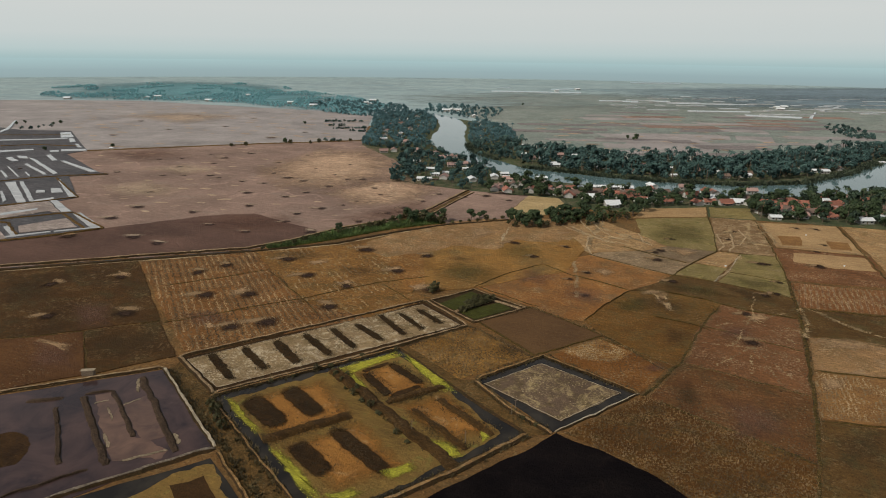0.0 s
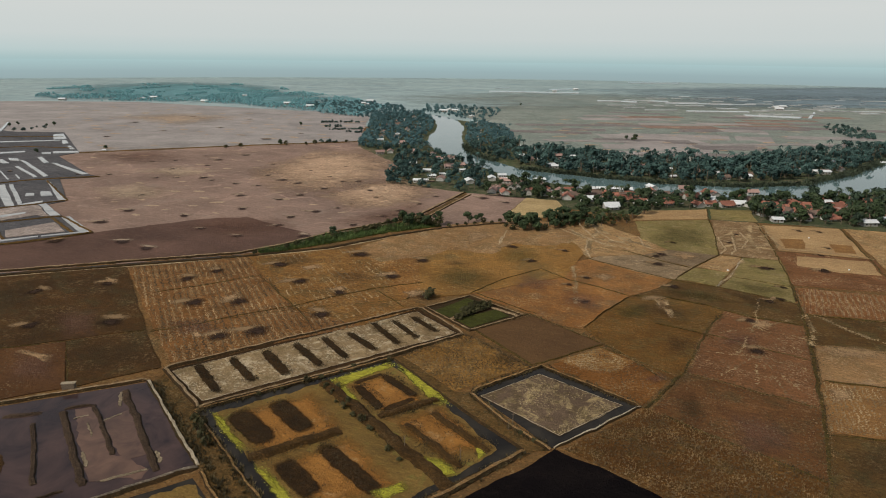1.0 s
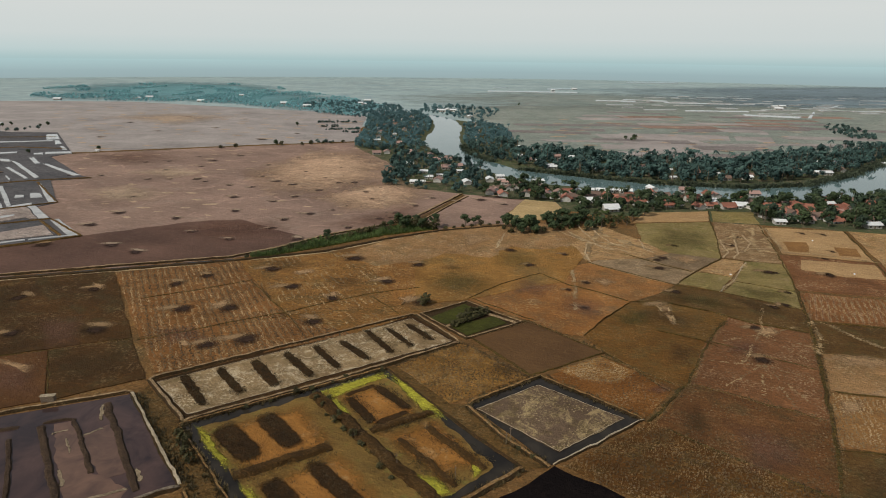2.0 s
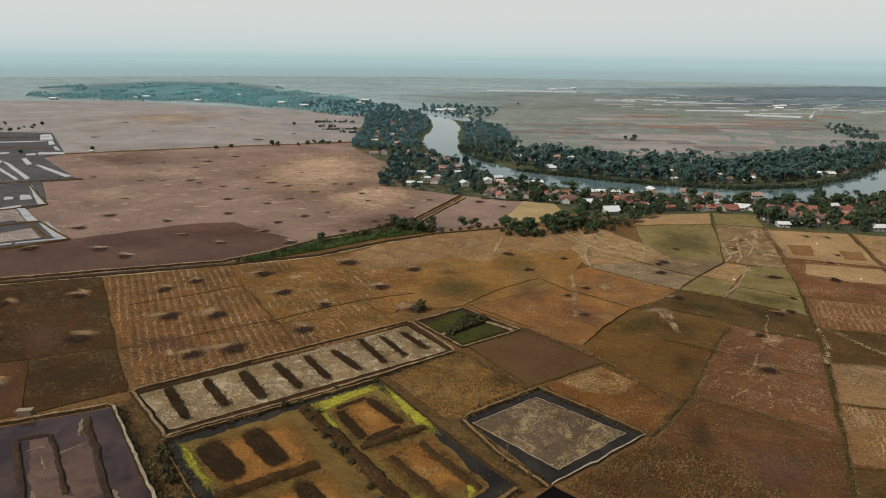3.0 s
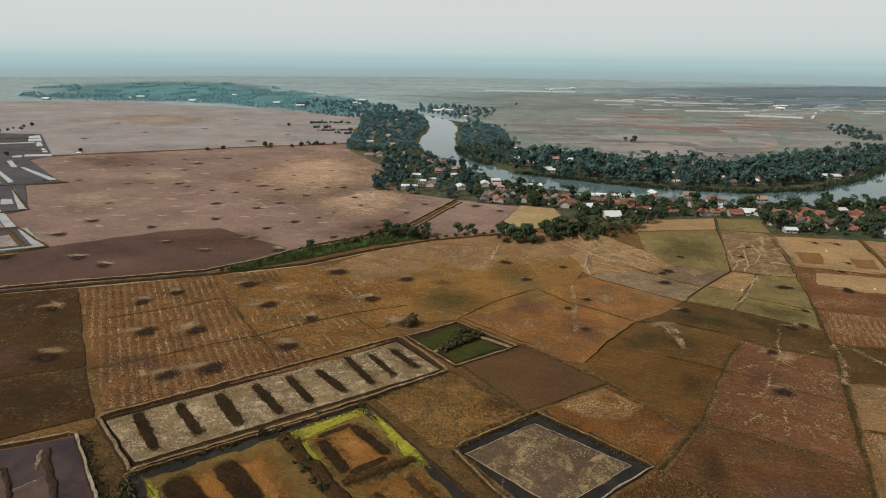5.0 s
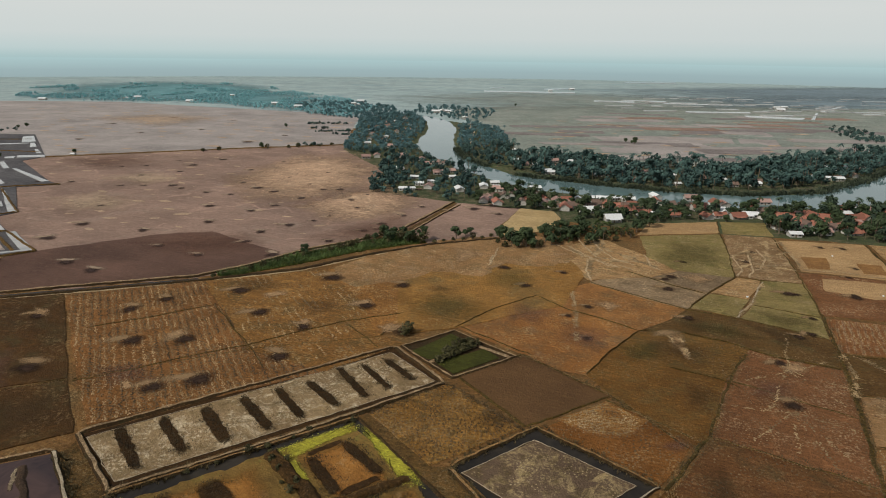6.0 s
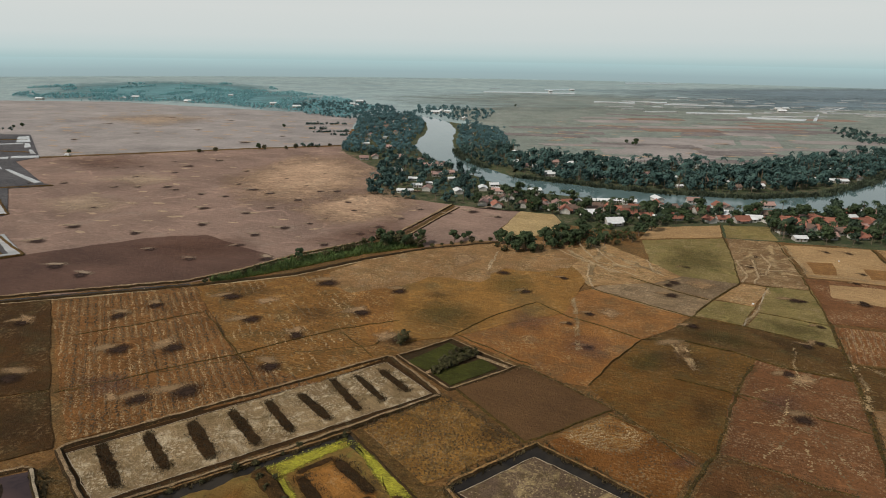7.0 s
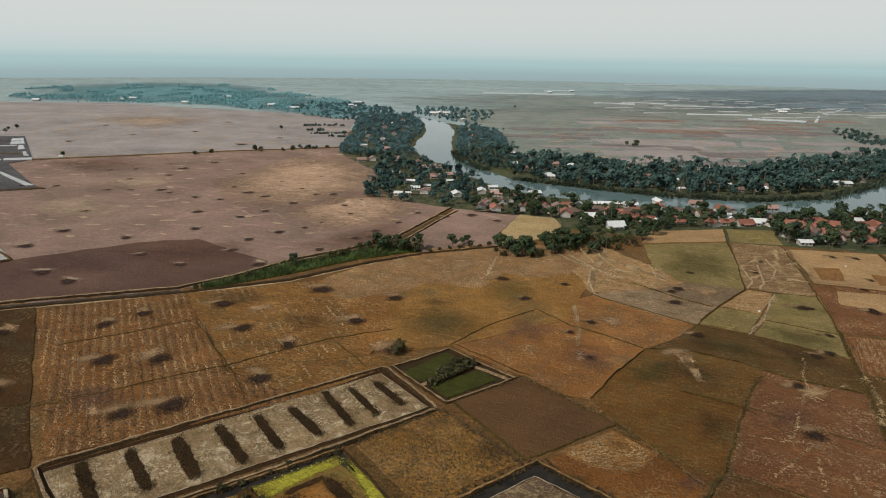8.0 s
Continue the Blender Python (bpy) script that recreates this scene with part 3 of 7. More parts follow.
def broadleaf(seed, height=9.0, spread=3.6, count=420, size=0.75):
    """Trunk with limbs, and a crown of single leaf clumps gathered in uneven lobes."""
    rnd = random.Random(seed)
    tv, tf, lv, lf = [], [], [], []
    fork = height * rnd.uniform(0.16, 0.24)
    tube(tv, tf, (0, 0, -0.2), (rnd.uniform(-.3, .3), rnd.uniform(-.3, .3), fork), 0.30, 0.2)
    lobes = []
    for k in range(rnd.randint(8, 11)):
        t = k * 2.4 + rnd.uniform(-.4, .4)
        r = spread * rnd.uniform(0.25, 0.72) if k else 0
        c = Vector((r * math.cos(t), r * math.sin(t), height * (rnd.uniform(0.34, 0.76) if k else 0.8)))
        lobes.append((c, spread * rnd.uniform(0.34, 0.55)))
        tube(tv, tf, (0, 0, fork * 0.92), tuple(c), 0.13, 0.04, 4)
    for k in range(count):
        c, r = lobes[k % len(lobes)]
        d = Vector((rnd.gauss(0, 1), rnd.gauss(0, 1), rnd.gauss(0.25, 1))).normalized()
        p = c + Vector((d.x, d.y, d.z * 0.75)) * r * rnd.uniform(0.6, 1.08)
        nrm = (d + Vector((rnd.gauss(0, .5), rnd.gauss(0, .5), rnd.gauss(0.3, .5)))).normalized()
        u = nrm.orthogonal().normalized()
        u.rotate(Matrix.Rotation(rnd.uniform(0, 6.28), 3, nrm))
        v = nrm.cross(u)
        s = size * rnd.uniform(0.55, 1.25)
        i = len(lv)
        for a, b, e in ((-1, -.6, -.15), (.2, -.9, .1), (1, .1, -.15), (.1, .9, .1), (-.9, .5, 0)):
            lv.append(tuple(p + u * a * s * 0.6 + v * b * s * 0.6 + nrm * e * s))
        lf.append((i, i + 1, i + 2, i + 3, i + 4))
    return tv, tf, lv, lf


def palm(seed, height=11.0, fronds=16, length=3.6):
    """A coconut palm: a leaning ringed trunk and arching split fronds."""
    rnd = random.Random(seed)
    tv, tf, lv, lf = [], [], [], []
    lean = Vector((rnd.uniform(-1, 1), rnd.uniform(-1, 1), 0)) * 0.8
    at = Vector((0, 0, -0.2))
    for k in range(4):
        q = Vector((lean.x * ((k + 1) / 4) ** 2, lean.y * ((k + 1) / 4) ** 2, height * (k + 1) / 4))
        tube(tv, tf, tuple(at), tuple(q), 0.22 - 0.025 * k, 0.195 - 0.025 * k, 5)
        at = q
    for k in range(fronds):
        t, rise = k * 2.4, rnd.uniform(-0.25, 1.1)
        d = Vector((math.cos(t), math.sin(t), 0))
        s = Vector((-d.y, d.x, 0))
        L = length * rnd.uniform(0.8, 1.1)
        spine = [at + d * L * u * (1 - 0.12 * u) + Vector((0, 0, L * (rise * u - (0.75 + 0.4 * rise) * u * u))) for u in (0, .25, .5, .75, 1)]
        for a, b, wa, wb in zip(spine, spine[1:], (.2, .62, .68, .5), (.62, .68, .5, .06)):
            for side in (-1, 1):
                i = len(lv)
                drop = Vector((0, 0, -0.28))
                lv += [tuple(a), tuple(b), tuple(b + s * side * wb + drop * wb), tuple(a + s * side * wa + drop * wa)]
                lf.append((i, i + 1, i + 2, i + 3))
    return tv, tf, lv, lf


def tree_thing(name, model, leaf, label, category, group):
    tv, tf, lv, lf = model
    ob = tagged(new(name), label, category, group)
    part("trunk", mesh_of("trunk", tv, tf, [M_bark], smooth=True), ob)
    part("crown", mesh_of("crown", lv, lf, [leaf]), ob)
    return ob


def woods(name, spots, models, leaf, label, seed, low=0.8, high=1.25, category="woods"):
    """A whole wood in one mesh: the models set out on the spots, each turned and sized by chance."""
    rnd = random.Random(seed)
    arrays = []
    for tv, tf, lv, lf in models:
        arrays.append((np.array(tv + lv), tf, [tuple(i + len(tv) for i in f) for f in lf]))
    verts, faces, index, base = [], [], [], 0
    for x, y in spots:
        v, tf, lf = rnd.choice(arrays)
        t, s = rnd.uniform(0, 6.28), rnd.uniform(low, high)
        r = np.array(((math.cos(t), -math.sin(t), 0), (math.sin(t), math.cos(t), 0), (0, 0, 1)))
        verts.append((v * (s, s, s * rnd.uniform(0.85, 1.15))) @ r.T + (x, y, 0))
        for f in tf:
            faces.append(tuple(i + base for i in f))
        for f in lf:
            faces.append(tuple(i + base for i in f))
        index += [0] * len(tf) + [1] * len(lf)
        base += len(v)
    me = mesh_of(name, np.concatenate(verts).tolist(), faces, [M_bark, leaf], index)
    return tagged(new(name, me), label, category, kind="stuff")


def tuft(seed, height=0.7, blades=7, spread=0.35):
    """A clump of grass or straw: narrow bent blades."""
    rnd = random.Random(seed)
    lv, lf = [], []
    for k in range(blades):
        t, r = rnd.uniform(0, 6.28), rnd.uniform(0, spread)
        x, y, h, w = r * math.cos(t), r * math.sin(t), height * rnd.uniform(0.6, 1.2), rnd.uniform(0.07, 0.13)
        s = Vector((-math.sin(t), math.cos(t), 0)) * w
        o = Vector((math.cos(t), math.sin(t), 0)) * h * rnd.uniform(0.3, 0.9)
        b = Vector((x, y, -0.05))
        i = len(lv)
        lv += [tuple(b - s), tuple(b + s), tuple(b + s * 0.7 + o * 0.4 + Vector((0, 0, h * 0.7))), tuple(b - s * 0.7 + o * 0.4 + Vector((0, 0, h * 0.7))), tuple(b + o + Vector((0, 0, h)))]
        lf += [(i, i + 1, i + 2, i + 3), (i + 3, i + 2, i + 4)]
    return [], [], lv, lf


def along(points, gap, aside, seed):
    """Spots strewn along a line."""
    rnd = random.Random(seed)
    out = []
    for a, b in zip(points, points[1:]):
        a, b = Vector(a), Vector(b)
        n = Vector((-(b - a).y, (b - a).x)).normalized()
        for k in range(int((b - a).length / gap)):
            p = a.lerp(b, rnd.random()) + n * rnd.gauss(0, aside)
            out.append((p.x, p.y))
    return out

# ---- the ground and the far distance ----
def make_ground():
    xs = [-4900, -2500, -1200, -600, -300, 0, 300, 600, 1200, 2500, 4900]
    ys = [-900, -300, 0, 150, 300, 500, 800, 1300, 2200, 3500, 4950]
    verts = [(x, y, 0.0) for y in ys for x in xs]
    n = len(xs)
    faces = [(j * n + i, j * n + i + 1, (j + 1) * n + i + 1, (j + 1) * n + i) for j in range(len(ys) - 1) for i in range(n - 1)]
    return tagged(new("ground", mesh_of("ground", verts, faces, [M_ground])), "flat dry brown farmland reaching to the hazy horizon", "ground", kind="structure")


make_ground()


def make_backdrop():
    """The rim of the plain, two and a half kilometres off: haze painted as glow."""
    mat = bpy.data.materials.new("hazy_distance")
    mat.use_nodes = True
    n, l = mat.node_tree.nodes, mat.node_tree.links
    n.clear()
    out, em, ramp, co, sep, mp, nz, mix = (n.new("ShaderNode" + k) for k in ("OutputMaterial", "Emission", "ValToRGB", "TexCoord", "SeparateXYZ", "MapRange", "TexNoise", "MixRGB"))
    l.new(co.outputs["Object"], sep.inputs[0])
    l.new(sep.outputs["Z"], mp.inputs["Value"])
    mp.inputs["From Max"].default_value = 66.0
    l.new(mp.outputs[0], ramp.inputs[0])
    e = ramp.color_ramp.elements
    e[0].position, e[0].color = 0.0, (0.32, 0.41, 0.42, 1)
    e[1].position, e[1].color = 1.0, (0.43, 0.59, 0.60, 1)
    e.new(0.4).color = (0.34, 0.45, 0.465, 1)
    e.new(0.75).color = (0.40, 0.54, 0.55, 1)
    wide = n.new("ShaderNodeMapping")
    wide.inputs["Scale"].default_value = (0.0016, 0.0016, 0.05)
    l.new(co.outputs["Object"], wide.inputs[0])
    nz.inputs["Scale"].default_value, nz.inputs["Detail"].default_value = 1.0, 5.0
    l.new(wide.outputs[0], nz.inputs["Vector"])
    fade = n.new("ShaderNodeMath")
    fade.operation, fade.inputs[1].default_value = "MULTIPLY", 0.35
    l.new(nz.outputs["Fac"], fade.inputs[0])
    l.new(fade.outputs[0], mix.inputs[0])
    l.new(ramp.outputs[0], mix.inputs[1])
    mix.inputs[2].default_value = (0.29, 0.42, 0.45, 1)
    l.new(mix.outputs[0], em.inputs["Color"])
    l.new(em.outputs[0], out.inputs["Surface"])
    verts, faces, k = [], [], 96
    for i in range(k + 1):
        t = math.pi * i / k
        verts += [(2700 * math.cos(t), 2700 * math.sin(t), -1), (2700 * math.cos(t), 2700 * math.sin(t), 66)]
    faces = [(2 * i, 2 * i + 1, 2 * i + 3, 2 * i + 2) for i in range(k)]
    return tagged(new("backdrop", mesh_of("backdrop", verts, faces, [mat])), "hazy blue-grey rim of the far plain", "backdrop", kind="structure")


make_backdrop()

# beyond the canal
field([(-2690.0, 700.0), (-1500.0, 700.0), (-1098.3, 913.2), (-579.6, 926.5), (-227.8, 879.8), (-51.0, 823.8), (114.8, 694.5), (320.5, 654.0), (516.6, 698.1), (1142.0, 856.7), (2690.0, 900.0), (2300.0, 2300.0), (0.0, 2900.0), (-2300.0, 2300.0)], M_far_haze, "plain towards the horizon in a haze-pale colour", 0.02, 4.0)
sheet("riverside_earth", [(-79.0, 645.4), (-84.0, 940.0), (-12.0, 1010.0), (62.0, 900.0), (95.7, 631.7), (246.3, 564.8), (492.9, 664.9), (1021.7, 895.7), (503.0, 427.1), (251.5, 327.0), (189.2, 345.3), (100.1, 369.2), (32.9, 407.5), (-34.5, 443.3)], 0.055, M_yard, "earth along the river with shade in its dark colour", "ground", 2.0, 6.0)
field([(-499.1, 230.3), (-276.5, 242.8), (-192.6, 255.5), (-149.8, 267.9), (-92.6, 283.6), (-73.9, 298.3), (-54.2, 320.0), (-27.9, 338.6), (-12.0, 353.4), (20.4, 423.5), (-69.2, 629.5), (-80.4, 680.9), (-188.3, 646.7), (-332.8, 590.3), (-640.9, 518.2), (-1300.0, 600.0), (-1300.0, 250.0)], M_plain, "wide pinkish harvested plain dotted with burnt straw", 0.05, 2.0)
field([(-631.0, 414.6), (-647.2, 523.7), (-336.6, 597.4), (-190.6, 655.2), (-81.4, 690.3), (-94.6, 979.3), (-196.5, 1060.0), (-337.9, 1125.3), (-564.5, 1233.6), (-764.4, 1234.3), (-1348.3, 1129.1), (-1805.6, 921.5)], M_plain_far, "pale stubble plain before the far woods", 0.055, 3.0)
blotch("field", [(-153.3, 500.7), (-120.1, 625.6), (-63.4, 629.1), (-26.0, 549.9), (-31.1, 457.9), (-66.5, 407.2), (-113.8, 414.6)], 0.42, M_plain_gold, "pale golden stubble near the riverside woods", "field", 0.7, 4.0, 5.0)
blotch("field", [(-83.2, 415.6), (-57.0, 461.3), (-23.5, 481.4), (6.6, 428.3), (-12.6, 380.6), (-53.6, 364.4)], 0.42, M_plain_gold, "pale golden stubble near the riverside woods", "field", 0.7, 4.0, 5.0)
blotch("soil_drift", [(-243.6, 428.8), (-215.6, 454.8), (-170.2, 421.9), (-173.7, 391.6), (-210.9, 393.7)], 0.46, M_drift_pale, "broad pale drift of straw on the plain", "soil", 0.85, 3.0, 6.0)
blotch("soil_drift", [(-247.1, 496.3), (-212.8, 525.3), (-157.8, 500.5), (-191.9, 469.3)], 0.46, M_drift_pale, "pale drift of straw on the plain", "soil", 0.85, 3.0, 6.0)
blotch("soil_drift", [(-149.6, 331.4), (-126.8, 358.1), (-85.3, 352.3), (-67.6, 327.4), (-104.2, 304.5)], 0.46, M_drift_red, "reddish drift of bare soil on the plain", "soil", 0.85, 3.0, 6.0)
blotch("soil_drift", [(-68.7, 333.4), (-46.7, 364.6), (-5.4, 397.1), (8.5, 366.2), (-24.1, 328.5)], 0.46, M_drift_red, "reddish bare soil beside the canal", "soil", 0.85, 3.0, 6.0)
blotch("soil_drift", [(-328.8, 582.7), (-263.6, 616.5), (-211.3, 562.2), (-254.7, 523.1)], 0.46, M_drift_red, "reddish drift on the far side of the plain", "soil", 0.85, 3.0, 6.0)
blotch("soil_drift", [(-490.2, 935.1), (-395.4, 1013.5), (-264.5, 959.7), (-322.7, 818.9)], 0.46, M_drift_pale, "pale far drift of straw", "soil", 0.85, 3.0, 6.0)
field([(-358.6, 274.4), (-220.0, 297.3), (-180.8, 319.4), (-133.7, 348.7), (-109.2, 354.8), (-66.1, 318.6), (-74.6, 301.3), (-93.4, 286.4), (-151.0, 270.4), (-194.5, 258.5), (-322.1, 242.9)], M_plain_dark, "dark reddish ploughed field along the canal", 0.10, 1.5)
field([(22.4, 423.6), (-11.3, 352.0), (4.3, 334.4), (40.8, 345.4), (45.6, 370.6), (61.9, 408.5)], M_plain, "pinkish stubble field beside the village", 0.06)
field([(45.3, 367.7), (61.9, 408.5), (81.6, 400.4), (82.0, 384.0), (71.8, 359.8), (40.8, 345.4)], M_yellow, "pale yellow stubble field beside the village", 0.10)
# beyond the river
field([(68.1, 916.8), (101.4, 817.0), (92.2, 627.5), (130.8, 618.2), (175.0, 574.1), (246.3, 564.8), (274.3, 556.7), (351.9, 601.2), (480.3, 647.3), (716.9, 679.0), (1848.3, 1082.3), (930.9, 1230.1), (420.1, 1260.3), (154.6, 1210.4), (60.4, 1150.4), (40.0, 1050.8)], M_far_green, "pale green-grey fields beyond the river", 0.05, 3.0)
blotch("field", [(-120.0, 1500.0), (0.0, 1120.0), (300.0, 1080.0), (700.0, 1150.0), (1000.0, 1300.0), (600.0, 1650.0), (200.0, 1750.0)], 0.3, M_far_green_thin, "grey-green fields fading into painted haze towards the horizon", "field", 0.8, 10.0, 30.0)
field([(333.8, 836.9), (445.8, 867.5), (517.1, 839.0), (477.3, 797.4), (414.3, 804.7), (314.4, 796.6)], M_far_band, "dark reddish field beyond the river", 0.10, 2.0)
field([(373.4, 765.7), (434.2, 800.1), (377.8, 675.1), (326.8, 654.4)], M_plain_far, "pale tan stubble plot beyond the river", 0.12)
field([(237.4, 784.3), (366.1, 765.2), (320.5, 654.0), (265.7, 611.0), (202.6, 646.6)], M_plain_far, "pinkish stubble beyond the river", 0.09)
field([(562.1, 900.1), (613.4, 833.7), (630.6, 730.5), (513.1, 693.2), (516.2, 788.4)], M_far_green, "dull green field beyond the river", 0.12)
blotch("field", [(477.1, 1218.9), (669.4, 1164.7), (866.9, 1188.5), (1160.4, 1115.8), (1639.1, 1587.2), (974.7, 1706.4), (500.4, 1450.1)], 0.55, M_far_blue, "dark salt pond country on the far plain", "field", 0.7, 8.0, 25.0)
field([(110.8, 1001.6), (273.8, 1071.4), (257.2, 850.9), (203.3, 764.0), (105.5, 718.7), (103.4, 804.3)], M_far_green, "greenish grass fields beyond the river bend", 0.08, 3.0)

blotch("field", [(393.3, 1878.2), (1015.4, 2119.7), (1630.9, 2258.1), (2522.9, 2251.9), (1711.0, 1518.4), (1004.9, 1381.7), (675.6, 1403.1), (443.9, 1480.4)], 0.6, M_far_blue, "paddies near the horizon in a hazed blue-grey", "field", 0.7, 8.0, 25.0)

# narrow plots across the river
plots = random.Random(19)
plot_z = 0.3
for x, y in scatter([(150.3, 862.8), (324.3, 1077.2), (608.0, 1055.7), (667.8, 909.7), (521.8, 713.0), (396.8, 658.9), (293.9, 597.9), (201.8, 607.3), (137.6, 650.9)], 42, 20, 46):
    plot_z += 0.004
    a, b, t = plots.uniform(25, 70), plots.uniform(6, 20), radians(plots.gauss(-8, 6))
    ring = [(x + p * math.cos(t) - q * math.sin(t), y + p * math.sin(t) + q * math.cos(t)) for p, q in ((-a, -b), (a, -b), (a * 0.95, b), (-a * 1.05, b))]
    mat, label = plots.choice(((M_far_band, "narrow reddish plot beyond the river"), (M_plain_far, "narrow pale stubble plot beyond the river"), (M_plain, "narrow pinkish plot beyond the river"), (M_far_green, "narrow grey-green plot beyond the river"), (M_plain_far, "narrow pale stubble plot beyond the river")))
    sheet("field", ring, plot_z, mat, label, "field", 2.5)

# right of the ponds
field([(12.1, 200.4), (33.8, 212.8), (54.8, 188.1), (28.4, 173.7)], M_brown, "smooth bare brown field beside the pond")
field([(-12.0, 180.4), (8.2, 197.0), (26.8, 172.6), (3.7, 158.3)], M_fallow, "weedy beige fallow field")
field([(32.1, 171.9), (52.6, 185.8), (69.6, 167.9), (55.0, 150.4)], M_orange, "orange-brown stubble field beside the square pond")
field([(37.0, 176.6), (52.5, 185.4), (60.5, 175.5), (52.8, 167.8), (44.4, 169.6)], M_gold_rows, "golden straw left on the stubble field", 0.10, 1.5)
field([(13.4, 233.8), (27.4, 248.8), (46.8, 263.0), (56.2, 248.8), (67.6, 239.7), (76.3, 230.4), (62.1, 215.1), (50.7, 200.5), (44.0, 202.4), (34.3, 212.9)], M_orange_mid, "orange-brown stubble field with straw streaks", wobble=0.4)
field([(46.8, 263.0), (71.5, 277.8), (79.4, 269.1), (88.4, 260.3), (100.6, 249.3), (90.7, 239.6), (77.0, 230.8), (67.6, 239.7), (56.2, 248.8)], M_stubble_rose, "pinkish-orange stubble field with a straw trail", wobble=0.4)
field([(71.5, 277.8), (92.4, 292.0), (115.9, 265.8), (101.0, 249.3), (88.4, 260.3), (79.4, 269.1)], M_grey_pale, "pale greyish plot crossed by a ditch", wobble=0.4)
field([(92.6, 292.0), (107.6, 311.0), (114.6, 292.9), (136.2, 284.4), (116.2, 266.4)], M_dun, "dun-brown plot below the green field", wobble=0.4)
field([(76.9, 230.4), (90.7, 239.6), (100.8, 248.8), (116.8, 240.9), (139.1, 223.5), (131.9, 202.6), (113.0, 210.8), (103.0, 221.4), (89.6, 229.9)], M_dark, "dark olive field along the green plots", wobble=0.4)
field([(76.2, 230.0), (89.5, 229.5), (102.8, 221.0), (107.8, 216.6), (91.4, 196.5), (77.4, 204.3), (63.9, 210.1), (63.0, 215.1)], M_olive_straw, "olive-brown fallow field with a straw heap", wobble=0.4)
field([(50.7, 200.5), (62.4, 214.8), (77.3, 204.0), (91.9, 195.9), (73.9, 168.5), (67.1, 164.5), (54.8, 188.2)], M_umber, "brown fallow field", wobble=0.4)
field([(91.6, 196.7), (107.6, 215.9), (112.8, 210.4), (129.1, 202.0), (117.1, 176.5)], M_red, "reddish stubble field", wobble=0.4)
field([(91.2, 196.1), (116.7, 176.1), (103.2, 148.9), (73.9, 168.6)], M_red, "reddish stubble field with pale straw streaks")
field([(73.9, 168.6), (103.0, 148.6), (86.7, 118.7), (69.6, 134.2), (56.6, 148.0)], M_red_dark, "reddish-brown fallow field")
field([(55.2, 148.6), (58.3, 145.9), (68.7, 135.5), (86.4, 118.0), (72.2, 94.4), (56.5, 99.9), (41.8, 120.3), (29.3, 131.0)], M_gold, "orange stubble field with clumps of straw")
field([(125.1, 187.5), (156.3, 175.1), (141.4, 155.9), (112.8, 164.4)], M_stubble_pale, "pale tan stubble plot")
field([(112.2, 163.3), (140.6, 154.9), (125.4, 131.6), (98.2, 137.6)], M_rows_tan, "pale stubble plot in straw rows")
field([(97.3, 136.0), (124.5, 130.4), (100.2, 94.2), (72.5, 94.4)], M_dark, "dark reddish fallow plot")
field([(136.4, 211.8), (176.2, 200.6), (157.9, 177.1), (125.1, 188.9)], M_dark, "dark olive plot beside the path")
field([(147.9, 240.0), (197.3, 227.6), (178.2, 203.1), (136.3, 214.6)], M_rows_red, "reddish plot in pale rows")
field([(168.1, 290.3), (208.2, 277.2), (192.2, 244.0), (200.7, 232.0), (149.2, 242.8)], M_red, "reddish-brown stubble plot")
field([(173.5, 282.0), (202.7, 275.4), (195.4, 254.3), (180.2, 259.4), (164.7, 268.0)], M_tan, "pale sandy patch of stubble", 0.10, 1.5)
field([(186.5, 340.1), (226.5, 332.4), (206.6, 279.0), (170.6, 292.2)], M_tan, "pale tan stubble plot with a straw path")
field([(181.8, 313.0), (193.0, 311.0), (184.9, 294.4), (175.7, 296.2)], M_rows_tan, "small brown plot", 0.10)
field([(202.3, 302.8), (211.9, 299.9), (205.2, 286.2), (196.0, 288.9)], M_rows_tan, "small brown plot with burnt straw", 0.10)
field([(229.9, 332.5), (282.5, 312.9), (226.8, 229.1), (197.6, 249.1)], M_weedy, "tan and green fallow plot")
field([(162.6, 351.2), (186.8, 344.0), (166.9, 290.2), (162.1, 276.5), (146.8, 280.6), (137.9, 286.9)], M_grey_plot, "brown plot with pale straw lines")
field([(172.9, 377.3), (197.2, 375.0), (187.8, 347.9), (163.2, 352.6)], M_green, "green grass plot below the houses")
field([(129.7, 373.1), (171.1, 377.3), (162.0, 353.9), (115.3, 350.0)], M_tan, "tan stubble plot below the houses")
field([(116.2, 347.4), (160.5, 351.2), (147.3, 310.1), (135.8, 284.1), (114.7, 293.1), (107.7, 311.4)], M_green, "dull green grass field")
field([(145.8, 279.7), (161.6, 275.6), (147.7, 241.4), (128.6, 254.8)], M_green, "pale green grass plot")
field([(137.2, 284.1), (145.5, 279.7), (129.7, 259.5), (117.6, 266.5)], M_weedy, "pale green-tan plot")
field([(116.4, 264.8), (129.4, 258.7), (116.0, 242.4), (103.1, 250.8)], M_green, "pale green plot with straw edges")
field([(128.2, 253.3), (147.1, 240.7), (139.4, 223.3), (116.9, 241.0)], M_green, "yellow-green grass plot")
field([(66.6, 325.1), (93.6, 344.2), (107.3, 314.7), (114.3, 292.1), (100.3, 284.4), (71.6, 281.1), (68.1, 303.2)], M_weedy, "trampled tan ground below the village")

